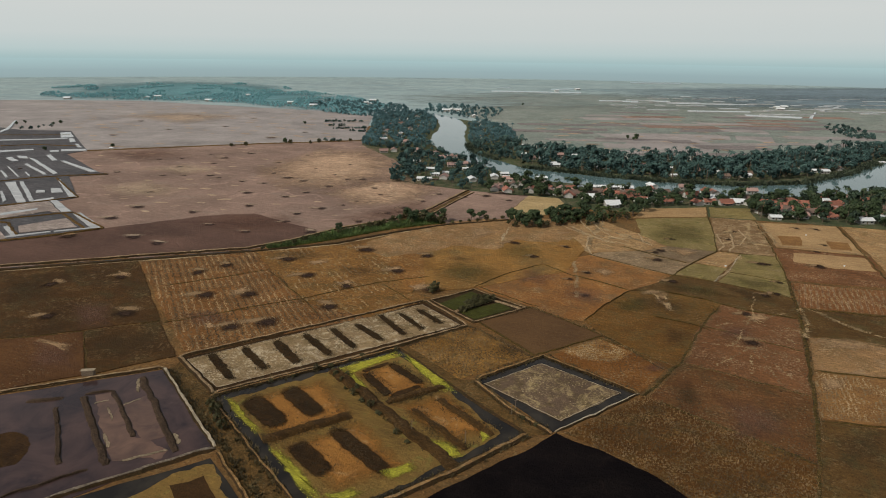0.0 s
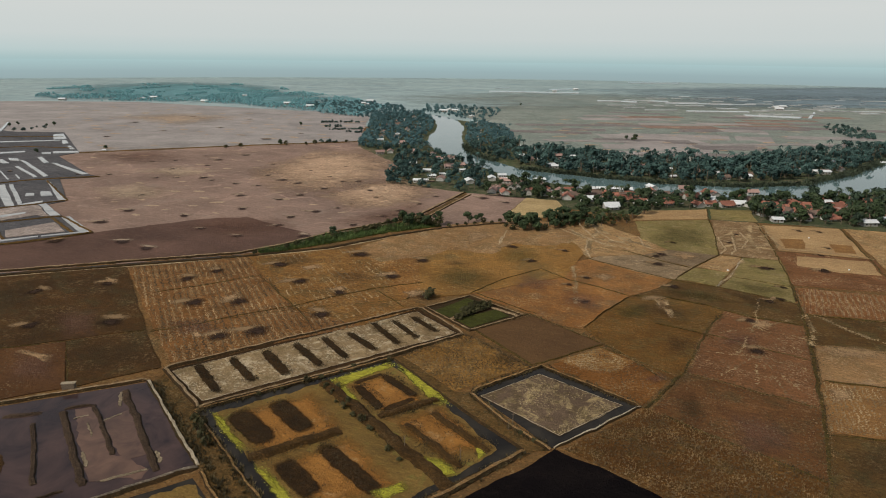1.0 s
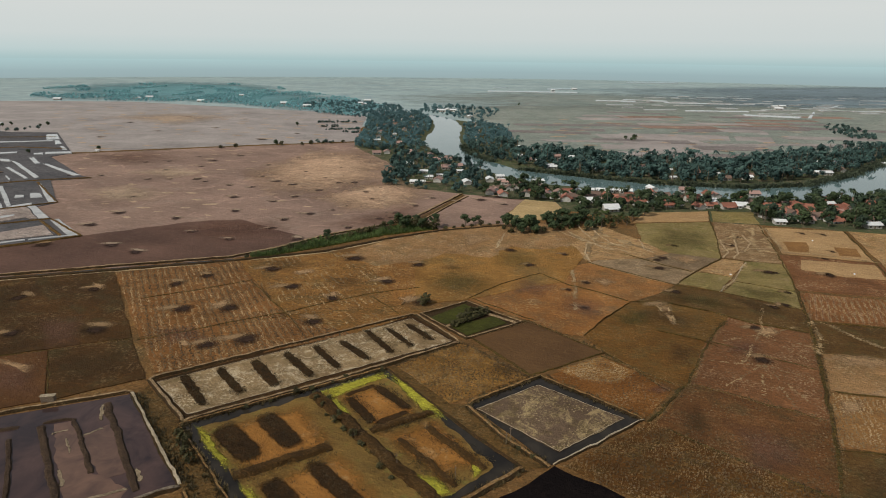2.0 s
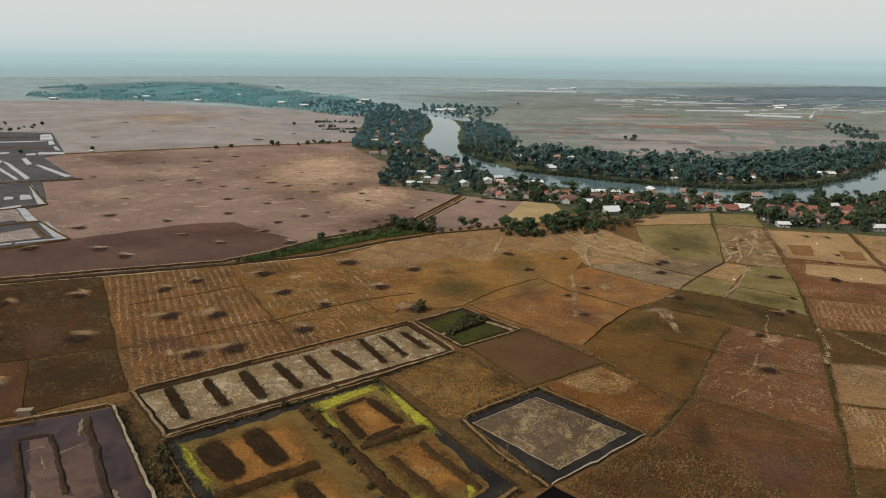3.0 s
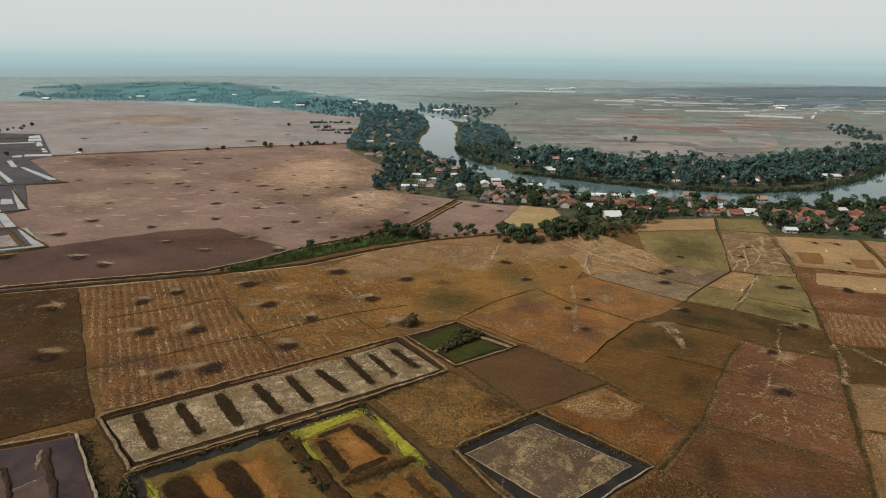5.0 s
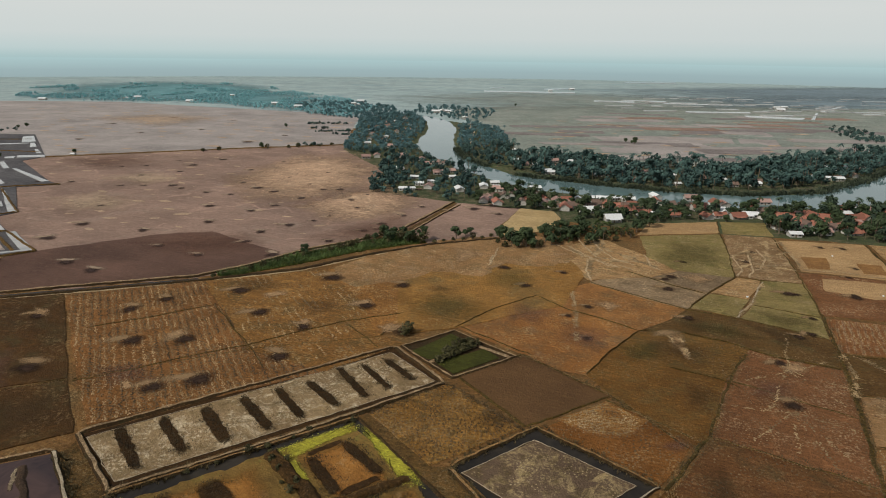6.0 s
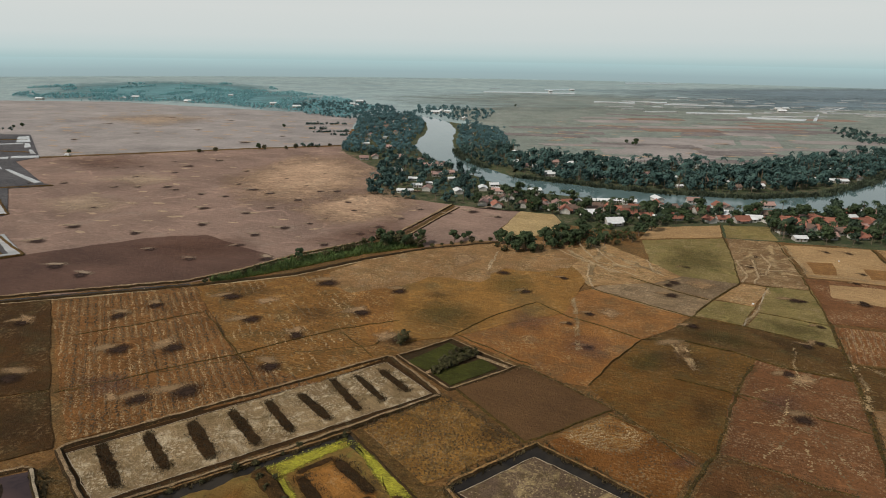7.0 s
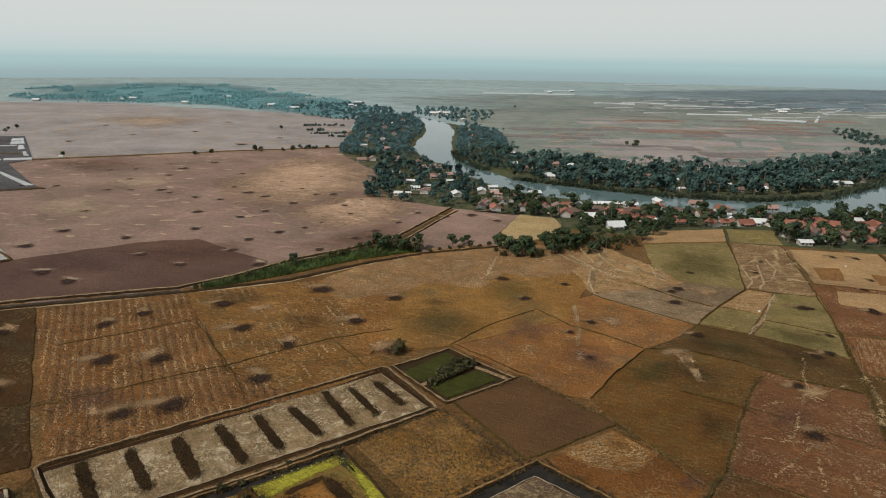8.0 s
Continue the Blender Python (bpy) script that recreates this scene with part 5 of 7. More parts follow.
for k, spread in enumerate([[(1.5, 270.6), (8.0, 275.2), (15.5, 270.0), (7.9, 264.5)], [(69.6, 222.3), (86.1, 228.0), (97.3, 213.2), (91.7, 205.1), (75.6, 210.0)], [(115.3, 238.2), (132.1, 227.8), (135.1, 218.3), (118.8, 214.8)], [(78.1, 196.3), (86.9, 192.1), (77.8, 176.3), (70.6, 178.6)], [(-49.8, 257.1), (-34.6, 262.3), (-24.7, 249.8), (-39.0, 242.9)], [(-83.4, 279.1), (-63.2, 285.3), (-49.3, 273.3), (-67.4, 262.2)], [(20.4, 186.2), (27.6, 176.8), (21.2, 168.6), (14.1, 177.0)]]):
    blotch("soil_drift", spread, 0.42 + 0.004 * k, M_drift_dark, "dark damp ground on the field", "soil", 0.8, 1.2, 3.0)
for k, spread in enumerate([[(99.0, 197.5), (111.4, 194.6), (103.4, 184.2), (91.7, 186.8)], [(51.9, 238.4), (68.4, 230.0), (59.5, 211.8), (44.9, 222.4)], [(-97.0, 206.4), (-83.0, 209.4), (-71.5, 197.5), (-86.3, 192.3)], [(58.2, 164.3), (66.9, 170.0), (69.1, 166.0), (61.7, 160.6)], [(35.5, 257.2), (53.9, 247.4), (43.6, 234.2), (29.2, 238.4)]]):
    blotch("soil_drift", spread, 0.42 + 0.004 * k, M_drift_red, "reddish bare ground on the field", "soil", 0.8, 1.2, 3.0)
for k, spread in enumerate([[(-135.1, 184.6), (-119.3, 182.6), (-108.2, 161.9), (-124.6, 161.9)], [(-141.6, 216.2), (-126.2, 219.2), (-110.7, 191.3), (-124.6, 189.0)], [(74.7, 149.3), (90.8, 143.5), (88.1, 127.9), (69.9, 125.6)]]):
    blotch("soil_drift", spread, 0.42 + 0.004 * k, M_drift_red, "reddish bare ground on the dark field", "soil", 0.8, 1.2, 3.0)
for k, spread in enumerate([[(-184.9, 243.8), (-166.0, 247.5), (-147.4, 219.0), (-161.1, 210.6)], [(-119.0, 189.0), (-97.4, 191.4), (-87.9, 172.8), (-106.9, 169.0)], [(63.0, 152.4), (72.1, 158.9), (70.6, 143.5), (61.7, 140.7)], [(96.7, 130.3), (112.7, 132.7), (99.9, 114.8), (89.6, 116.9)]]):
    blotch("soil_drift", spread, 0.42 + 0.004 * k, M_drift_dark, "dark damp ground on the fallow", "soil", 0.8, 1.2, 3.0)
for k, spread in enumerate([[(124.7, 186.9), (137.5, 186.1), (147.1, 181.0), (143.3, 175.6), (123.0, 178.4)], [(111.4, 160.7), (120.2, 159.7), (115.5, 152.5), (106.2, 149.4)], [(-118.5, 174.5), (-133.8, 182.5), (-133.3, 184.6), (-119.6, 179.7)]]):
    blotch("soil_drift", spread, 0.42 + 0.004 * k, M_drift_tan, "pale straw lying on the stubble", "soil", 0.8, 1.2, 3.0)
for line in [[(-97.7, 197.2), (-81.9, 205.4), (-68.7, 213.2), (-54.6, 219.9), (-40.0, 230.0), (-26.9, 237.7), (-5.0, 246.0)], [(-75.9, 254.6), (-59.8, 228.5), (-53.8, 219.9), (-45.9, 205.4)], [(-112.2, 233.8), (-93.3, 243.0), (-75.8, 254.1)], [(-23.9, 236.4), (-12.2, 218.3)], [(13.0, 233.4), (27.4, 248.8), (46.9, 263.5)], [(46.8, 263.0), (56.2, 248.8), (67.6, 239.7), (76.1, 230.8)], [(75.8, 230.0), (62.1, 215.1), (50.7, 200.5)], [(76.1, 230.8), (89.6, 229.9), (103.0, 221.4), (113.0, 210.8), (129.3, 202.3)], [(77.4, 204.3), (89.2, 196.8), (93.0, 192.0)], [(92.2, 291.4), (104.8, 275.0), (115.0, 265.2)]]:
    ridge("field_bund", line, 0.34, 0.22, M_grassline, "narrow grassy bund between fields", "bund", wobble=0.5, step=2.0, z=0.3)

# ---- houses ----
def box(verts, faces, x0, y0, z0, x1, y1, z1):
    i = len(verts)
    verts += [(x, y, z) for z in (z0, z1) for x, y in ((x0, y0), (x1, y0), (x1, y1), (x0, y1))]
    faces += [tuple(i + k for k in f) for f in ((3, 2, 1, 0), (4, 5, 6, 7), (0, 1, 5, 4), (1, 2, 6, 5), (2, 3, 7, 6), (3, 0, 4, 7))]


def box_mesh(name, mat, *sizes):
    v, f = [], []
    for s in sizes:
        box(v, f, *s)
    return mesh_of(name, v, f, [mat])


def house(roof_mat, label, long=10.0, deep=7.0, eaves=2.9, rise=2.2, porch=False):
    """A one-storey house: walls with gables, tiled or tin roof with thickness, doors, windows."""
    ob = tagged(new("house"), label, "house", "village houses")
    a, b = long / 2, deep / 2
    v = [(-a, -b, -0.1), (a, -b, -0.1), (a, b, -0.1), (-a, b, -0.1), (-a, -b, eaves), (a, -b, eaves), (a, b, eaves), (-a, b, eaves), (-a, 0, eaves + rise), (a, 0, eaves + rise)]
    part("wall", mesh_of("wall", v, [(0, 1, 5, 4), (2, 3, 7, 6), (1, 2, 6, 9, 5), (3, 0, 4, 8, 7)], [M_wall]), ob)
    o, t = 0.7, 0.16
    k = rise / b
    for side in (-1, 1):
        lo, hi = (side * (b + o), eaves - o * k + 0.05), (0.0, eaves + rise + 0.05)
        q = [(x, y, z + d) for d in (0, t) for x in (-a - o, a + o) for y, z in (lo, hi)]
        f = [(0, 1, 3, 2), (4, 6, 7, 5), (0, 2, 6, 4), (1, 5, 7, 3), (0, 4, 5, 1), (2, 3, 7, 6)]
        part("roof_slope", mesh_of("roof_slope", q, f if side > 0 else [g[::-1] for g in f], [roof_mat]), ob)
    rv, rf = [], []
    box(rv, rf, -a - o, -0.14, eaves + rise + 0.16, a + o, 0.14, eaves + rise + 0.32)
    part("ridge_cap", mesh_of("ridge_cap", rv, rf, [roof_mat]), ob)
    part("door", box_mesh("door", M_wood, (-0.5, -b - 0.05, 0, 0.5, -b + 0.05, 2.05)), ob)
    for x in (-long * 0.3, long * 0.3):
        w = part("window", box_mesh("window", M_wood, (x - 0.75, -b - 0.06, 0.95, x + 0.75, -b + 0.04, 2.15)), ob)
        part("pane", box_mesh("pane", M_glass, (x - 0.62, -b - 0.075, 1.07, x + 0.62, -b - 0.062, 2.03)), w)
    if porch:
        q = [(x, y, z + d) for d in (0, 0.12) for x in (-a * 0.7, a * 0.7) for y, z in ((-b - 2.4, eaves - 0.75), (-b - 0.1, eaves - 0.1))]
        part("porch_roof", mesh_of("porch_roof", q, [(0, 2, 3, 1), (4, 5, 7, 6), (0, 4, 6, 2), (1, 3, 7, 5), (0, 1, 5, 4), (2, 6, 7, 3)], [roof_mat]), ob)
        for x in (-a * 0.65, a * 0.65):
            part("post", box_mesh("post", M_wood, (x - 0.07, -b - 2.3, -0.1, x + 0.07, -b - 2.16, eaves - 0.6)), ob)
    return ob


KINDS = {
    "red": [house(M_tile, "small house with a red clay tile roof among trees", 10, 7.4), house(M_tile, "long house with a red clay tile roof and porch", 13, 8, 3.0, 2.6, True)],
    "pink": [house(M_tile_pink, "house with a faded pink tile roof", 10, 7.5, 2.9, 2.0)],
    "tin": [house(M_tin, "house with a pale metal roof", 11, 7, 3.0, 1.4), house(M_tin, "low shed with a white metal roof", 8, 6, 2.6, 1.1)],
    "brown": [house(M_tile_brown, "house with a weathered brown tile roof", 10, 7.5, 2.9, 2.3)],
    "white": [house(M_tin, "large white house with a white roof and porch", 12, 8, 3.4, 2.4, True)],
}
for kind in KINDS.values():
    for k, h in enumerate(kind):
        h.location = (150 + 30 * k, -200, 0)
BUILT = []
used = set()


def village(kind, spots, turn=0.0, size=1.0):
    for x, y in spots:
        rnd = random.Random(int(x * 7 + y * 13))
        model = rnd.choice(KINDS[kind])
        m = pose(x, y, 0, 0, 0, turn + rnd.choice((0, 0, 90)) + rnd.uniform(-14, 14))
        if model.name in used:
            h = copy_thing(model, m)
        else:
            h = model
            h.matrix_basis = m
            used.add(model.name)
        h.scale = (size * 0.76, size * 0.76, size * 0.76)
        BUILT.append((x, y, 6.5 * size))
        BUILT.append((x, y - 7 * size, 6 * size))
        BUILT.append((x, y - 15 * size, 5 * size))


village("tin", [(-11.6, 460.3), (-1.2, 479.1), (26.9, 459.7), (55.0, 464.2), (53.9, 483.0), (111.3, 433.8), (119.6, 430.9), (135.6, 429.8), (80.0, 463.2), (196.5, 389.5), (270.7, 402.8)])
village("white", [(110.4, 378.2)])
village("white", [(100.6, 399.1), (182.3, 394.3)], size=0.9)
village("tin", [(320.8, 508.9), (324.7, 504.7), (368.7, 556.3), (310.9, 510.8), (449.6, 645.6), (246.7, 564.3), (256.3, 556.7), (247.9, 483.6), (129.2, 578.3), (139.7, 517.7), (92.3, 639.7), (82.0, 584.7), (97.1, 562.9), (116.3, 530.7), (125.3, 531.1), (102.7, 525.5)])
village("red", [(89.0, 406.9), (118.2, 407.6), (125.3, 401.0), (143.1, 415.2), (133.3, 392.0), (149.4, 391.1), (173.1, 407.4), (205.3, 409.5), (211.9, 380.0), (213.9, 374.2), (229.0, 380.4), (224.2, 365.4), (261.2, 382.2), (258.4, 402.5), (253.7, 380.8), (210.9, 388.6)])
village("pink", [(5.6, 468.1), (41.0, 425.9), (44.8, 432.1), (63.9, 450.4), (77.5, 417.9), (192.9, 416.3), (118.0, 583.5), (-31.7, 669.3), (-18.1, 607.0), (-40.8, 605.8), (-50.2, 599.0), (16.7, 570.1), (7.1, 561.5), (13.5, 521.9), (217.5, 352.6)])
village("brown", [(62.0, 459.0), (55.7, 438.7), (166.1, 411.4), (209.9, 398.8), (216.8, 368.6), (214.9, 502.9), (112.3, 417.3), (156.7, 414.1)])
village("tin", [(-580.9, 1296.3), (-718.2, 1257.7), (-269.5, 1202.0), (-215.9, 1141.4), (-119.2, 1194.6), (-129.3, 1221.8), (32.2, 1087.6), (21.9, 1063.9), (41.6, 1077.4), (63.3, 968.3), (-573.4, 1332.8), (-435.7, 1237.4), (-409.7, 1417.8), (-121.8, 1284.2)], size=1.5)

village("red", [(151.3, 421.9), (153.0, 401.2), (117.6, 416.4), (134.7, 411.8), (189.3, 417.5), (210.3, 383.0), (211.4, 369.5), (245.4, 364.8), (280.0, 392.4), (232.2, 387.5)])
village("brown", [(45.0, 432.1), (59.7, 441.3), (64.3, 420.5), (94.1, 411.2), (206.2, 409.7), (226.2, 360.8), (258.5, 355.0)])
village("pink", [(54.0, 460.3), (77.0, 451.0), (87.5, 424.2), (179.2, 434.5), (222.4, 423.1), (274.4, 402.9)])
village("tin", [(102.9, 433.1), (128.2, 433.6), (157.5, 439.5), (193.1, 387.0), (199.6, 348.6), (248.4, 341.0), (254.6, 392.1), (44.8, 470.3)])

sheds = scatter([(84.1, 572.5), (164.6, 538.9), (232.1, 519.3), (321.2, 546.7), (437.2, 609.7), (416.2, 557.7), (339.8, 510.7), (212.1, 472.9), (109.0, 513.6)], 20, 51, 34)
sheds += scatter([(-68.1, 681.7), (-72.8, 919.3), (-15.5, 987.9), (-12.3, 685.6), (32.2, 510.0), (27.7, 443.7), (-31.8, 469.7), (-21.9, 583.6)], 18, 52, 24)
village("tin", [(-315.1, 606.3)], size=0.6)
village("tin", [(668.8, 1215.1), (683.2, 1216.9), (645.8, 1160.6), (416.8, 1818.8), (342.2, 1745.6)], size=1.6)
village("tin", sheds[::2], size=0.8)
village("pink", sheds[1::4], size=0.9)
village("brown", sheds[3::4], size=0.9)

more = scatter([(37.5, 424.2), (82.7, 405.6), (130.2, 385.4), (200.0, 384.4), (197.3, 357.6), (259.4, 338.1), (283.7, 330.1), (319.9, 375.5), (216.5, 394.6), (164.2, 406.6), (91.6, 430.0), (55.9, 453.2)], 8.5, 53, 95, [(x, y, r * 0.85) for x, y, r in BUILT])
for k, kind in enumerate(("red", "brown", "tin", "pink", "red", "brown", "red")):
    village(kind, more[k::7], size=0.9)

# ---- trees ----
LEAFY = [broadleaf(k, h, s, 620, 0.9) for k, h, s in ((1, 9, 3.6), (2, 11, 4.2), (3, 8, 3.2), (4, 10, 4.8))]
PALMS = [palm(k, h) for k, h in ((5, 11), (6, 13), (7, 9.5))]
LEAFY_LOW = [broadleaf(k, h, s, 110, 1.6) for k, h, s in ((11, 9, 3.8), (12, 11, 4.4), (13, 8, 3.4), (14, 10, 4.8))]
PALMS_LOW = [palm(k, h, 11) for k, h in ((15, 11), (16, 13))]
SHRUBS = [broadleaf(k, h, s, 110, 0.55) for k, h, s in ((31, 2.4, 1.4), (32, 3.2, 1.7), (33, 1.8, 1.2))]
LEAFY_FAR = [broadleaf(k, h, s, 46, 2.8) for k, h, s in ((21, 10, 4.6), (22, 12, 5.4), (23, 9, 4.4))]

tree_models = [tree_thing("tree", m, M_leaf, "dense dark green broadleaf tree in the village", "tree", "village trees") for m in LEAFY]
palm_models = [tree_thing("palm_tree", m, M_palm, "coconut palm with arching fronds above the houses", "palm tree", "village palms") for m in PALMS]
placed = set()


def plant(models, spots, low=0.8, high=1.25, seed=1):
    rnd = random.Random(seed)
    for x, y in spots:
        ob = rnd.choice(models)
        s = rnd.uniform(low, high)
        m = pose(x, y, 0, 0, 0, rnd.uniform(0, 360))
        if ob.name in placed:
            ob = copy_thing(ob, m)
        else:
            ob.matrix_basis = m
            placed.add(ob.name)
        ob.scale = (s, s, s * rnd.uniform(0.9, 1.15))


near_village = [(34.5, 416.6), (79.7, 400.3), (102.5, 378.3), (127.1, 376.0), (196.9, 378.1), (191.3, 349.3), (254.9, 331.8), (284.3, 315.2), (343.3, 364.4), (309.2, 407.8), (218.2, 398.0), (164.2, 406.6), (92.4, 433.9), (57.0, 462.0)]
spots = scatter(near_village, 4.0, 3, 285, [(x, y, r * 0.6) for x, y, r in BUILT])
plant(tree_models, [s for k, s in enumerate(spots) if k % 3], 0.45, 1.0, 4)
plant(palm_models, [s for k, s in enumerate(spots) if not k % 3], 0.5, 0.85, 5)
plant(tree_models, [(48.1, 327.0), (53.0, 328.3), (45.1, 332.9), (74.1, 346.3), (80.8, 346.5), (86.8, 350.6), (86.1, 333.9), (92.9, 341.6), (66.2, 331.0), (41.9, 340.3), (117.1, 355.5), (19.1, 341.0), (51.5, 333.1), (47.7, 335.4), (56.4, 335.7), (75.8, 338.6), (69.8, 341.0), (64.1, 337.1), (127.3, 365.6), (87.4, 360.2)], 0.65, 1.1, 6)
plant(palm_models, [(46.0, 330.5), (52.9, 338.1), (58.0, 333.2), (63.8, 340.9), (71.9, 338.5), (78.6, 343.8), (90.9, 346.7), (93.5, 336.6)], 0.5, 0.75, 7)
plant(tree_models, [(-22.2, 339.3), (-18.3, 346.9), (-12.5, 343.1), (-8.3, 349.0), (-3.0, 343.3), (1.5, 339.6), (-15.4, 335.7), (-5.5, 334.0), (24.0, 347.5), (26.6, 351.5)], 0.42, 0.7, 71)
sheet("yard", near_village, 0.08, M_yard, "earth yards under the village trees with shade in their colour", "yard", 1.5, 4.0)

grove = scatter([(150.0, 405.0), (196.9, 380.1), (192.3, 351.3), (254.9, 333.8), (284.3, 317.2), (343.3, 364.4), (309.2, 407.8), (218.2, 400.0)], 5.2, 44, 330, [(x, y, r * 0.72) for x, y, r in BUILT])
woods("village_grove", grove, LEAFY_LOW * 3 + PALMS_LOW, M_leaf_grove, "dense dark trees and palms between the houses", 45, 0.4, 0.95)
grove = scatter([(36.5, 417.6), (79.7, 401.3), (102.5, 380.3), (127.1, 378.0), (196.9, 380.1), (164.2, 406.6), (92.4, 433.9), (57.0, 462.0)], 5.6, 46, 260, [(x, y, r * 0.75) for x, y, r in BUILT])
woods("village_grove", grove, LEAFY_LOW * 3 + PALMS_LOW, M_leaf_grove, "dark trees and palms along the front of the village", 47, 0.32, 0.75)
woods("garden_shrubs", broken(scatter([(67.9, 329.6), (77.7, 355.3), (100.5, 374.2), (115.3, 369.9), (111.0, 352.7), (91.3, 340.7), (82.9, 340.6)], 2.6, 48, 260), 9, -0.15, 48), SHRUBS, M_leaf_garden, "bright green garden shrubs below the village", 49, 0.5, 1.2, "shrubs")
left_bank = [(-77.1, 649.7), (-78.4, 759.1), (-90.3, 979.7), (-16.3, 1059.4), (3.3, 902.3), (1.1, 808.5), (-9.4, 720.6), (-10.9, 676.4), (-1.4, 610.2), (38.4, 529.8), (49.9, 497.6), (34.4, 433.8), (22.5, 425.5), (-35.1, 453.9), (-31.1, 529.2), (-26.6, 594.0)]
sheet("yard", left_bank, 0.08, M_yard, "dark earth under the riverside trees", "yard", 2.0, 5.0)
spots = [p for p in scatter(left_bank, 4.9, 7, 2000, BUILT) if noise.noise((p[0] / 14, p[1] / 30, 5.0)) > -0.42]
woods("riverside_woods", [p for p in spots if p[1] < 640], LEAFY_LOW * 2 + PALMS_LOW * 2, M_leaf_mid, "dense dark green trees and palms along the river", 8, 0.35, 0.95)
woods("riverside_woods", [p for p in spots if p[1] >= 640], LEAFY_LOW * 3 + PALMS_LOW, M_leaf_hazed, "trees along the river past the bend, tinted bluish for haze", 8, 0.3, 0.8)
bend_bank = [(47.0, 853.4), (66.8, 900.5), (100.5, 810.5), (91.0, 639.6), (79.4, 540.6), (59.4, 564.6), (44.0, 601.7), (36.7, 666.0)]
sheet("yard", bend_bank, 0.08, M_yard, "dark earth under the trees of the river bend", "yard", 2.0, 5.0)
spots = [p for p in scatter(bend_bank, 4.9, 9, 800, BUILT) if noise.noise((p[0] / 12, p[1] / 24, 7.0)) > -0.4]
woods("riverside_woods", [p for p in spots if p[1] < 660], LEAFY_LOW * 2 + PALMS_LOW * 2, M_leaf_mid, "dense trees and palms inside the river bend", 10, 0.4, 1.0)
woods("riverside_woods", [p for p in spots if p[1] >= 660], LEAFY_LOW * 3 + PALMS_LOW, M_leaf_hazed, "trees past the river bend, tinted bluish for haze", 10, 0.3, 0.8)
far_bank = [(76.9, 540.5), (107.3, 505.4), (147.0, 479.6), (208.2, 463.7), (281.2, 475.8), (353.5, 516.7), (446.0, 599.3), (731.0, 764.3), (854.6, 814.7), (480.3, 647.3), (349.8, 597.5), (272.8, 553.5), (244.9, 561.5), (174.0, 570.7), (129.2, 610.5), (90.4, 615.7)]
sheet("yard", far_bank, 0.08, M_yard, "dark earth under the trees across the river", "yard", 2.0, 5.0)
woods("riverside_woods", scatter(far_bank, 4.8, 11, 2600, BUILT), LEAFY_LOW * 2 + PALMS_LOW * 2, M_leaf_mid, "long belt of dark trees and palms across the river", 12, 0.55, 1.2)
far_left = [(-824.6, 1344.3), (-727.5, 1254.7), (-570.4, 1246.9), (-370.2, 1200.8), (-237.7, 1076.4), (-110.9, 967.1), (-78.7, 1145.2), (-151.3, 1345.7), (-213.8, 1450.0), (-360.5, 1659.6), (-442.5, 1891.2), (-614.6, 2085.6), (-877.0, 2150.5), (-995.6, 1941.1), (-1022.6, 1752.8)]
blotch("wood_floor", far_left, 0.4, M_far_floor, "haze-tinted undergrowth of the far woods", "undergrowth", 0.65, 9.0, 14.0)
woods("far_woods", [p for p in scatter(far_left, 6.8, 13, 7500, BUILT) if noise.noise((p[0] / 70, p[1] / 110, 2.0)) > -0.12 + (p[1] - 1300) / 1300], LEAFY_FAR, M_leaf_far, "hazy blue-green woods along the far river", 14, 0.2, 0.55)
woods("far_woods", broken(scatter([(-248.8, 1233.0), (-188.8, 1272.8), (-118.9, 1251.8), (-54.4, 1174.7), (-42.8, 1055.1), (-67.2, 962.5), (-109.9, 958.0), (-181.7, 1028.1)], 7.0, 19, 700, BUILT), 50, -0.3, 19), LEAFY_FAR, M_leaf_hazed, "haze-tinted woods where the far river leaves the plain", 20, 0.3, 0.65)
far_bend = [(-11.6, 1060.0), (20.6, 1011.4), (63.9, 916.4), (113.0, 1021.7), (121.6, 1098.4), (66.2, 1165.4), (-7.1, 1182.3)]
woods("far_woods", scatter(far_bend, 10, 15, 500, BUILT), LEAFY_FAR, M_leaf_hazed, "haze-tinted woods beyond the river bend", 16, 0.35, 0.75)

woods("far_woods", broken(scatter([(553.5, 883.4), (597.7, 910.2), (563.2, 803.3), (522.9, 722.3), (503.8, 731.1), (515.8, 799.6)], 7.0, 17, 500), 60, -0.2, 17), LEAFY_FAR, M_leaf_mid, "dull green scrub on the plain across the river", 18, 0.25, 0.6)

# ---- salt ponds on the plain ----
def salt_pans(name, label, strips, mat, z=0.5):
    ob = tagged(new(name), label, "pond", "far ponds", "structure")
    for s in strips:
        layers[0] += 1
        sheet("pan", s, z + 0.004 * layers[0], mat, wobble=0.5, step=5.0, parent=ob)
    return ob


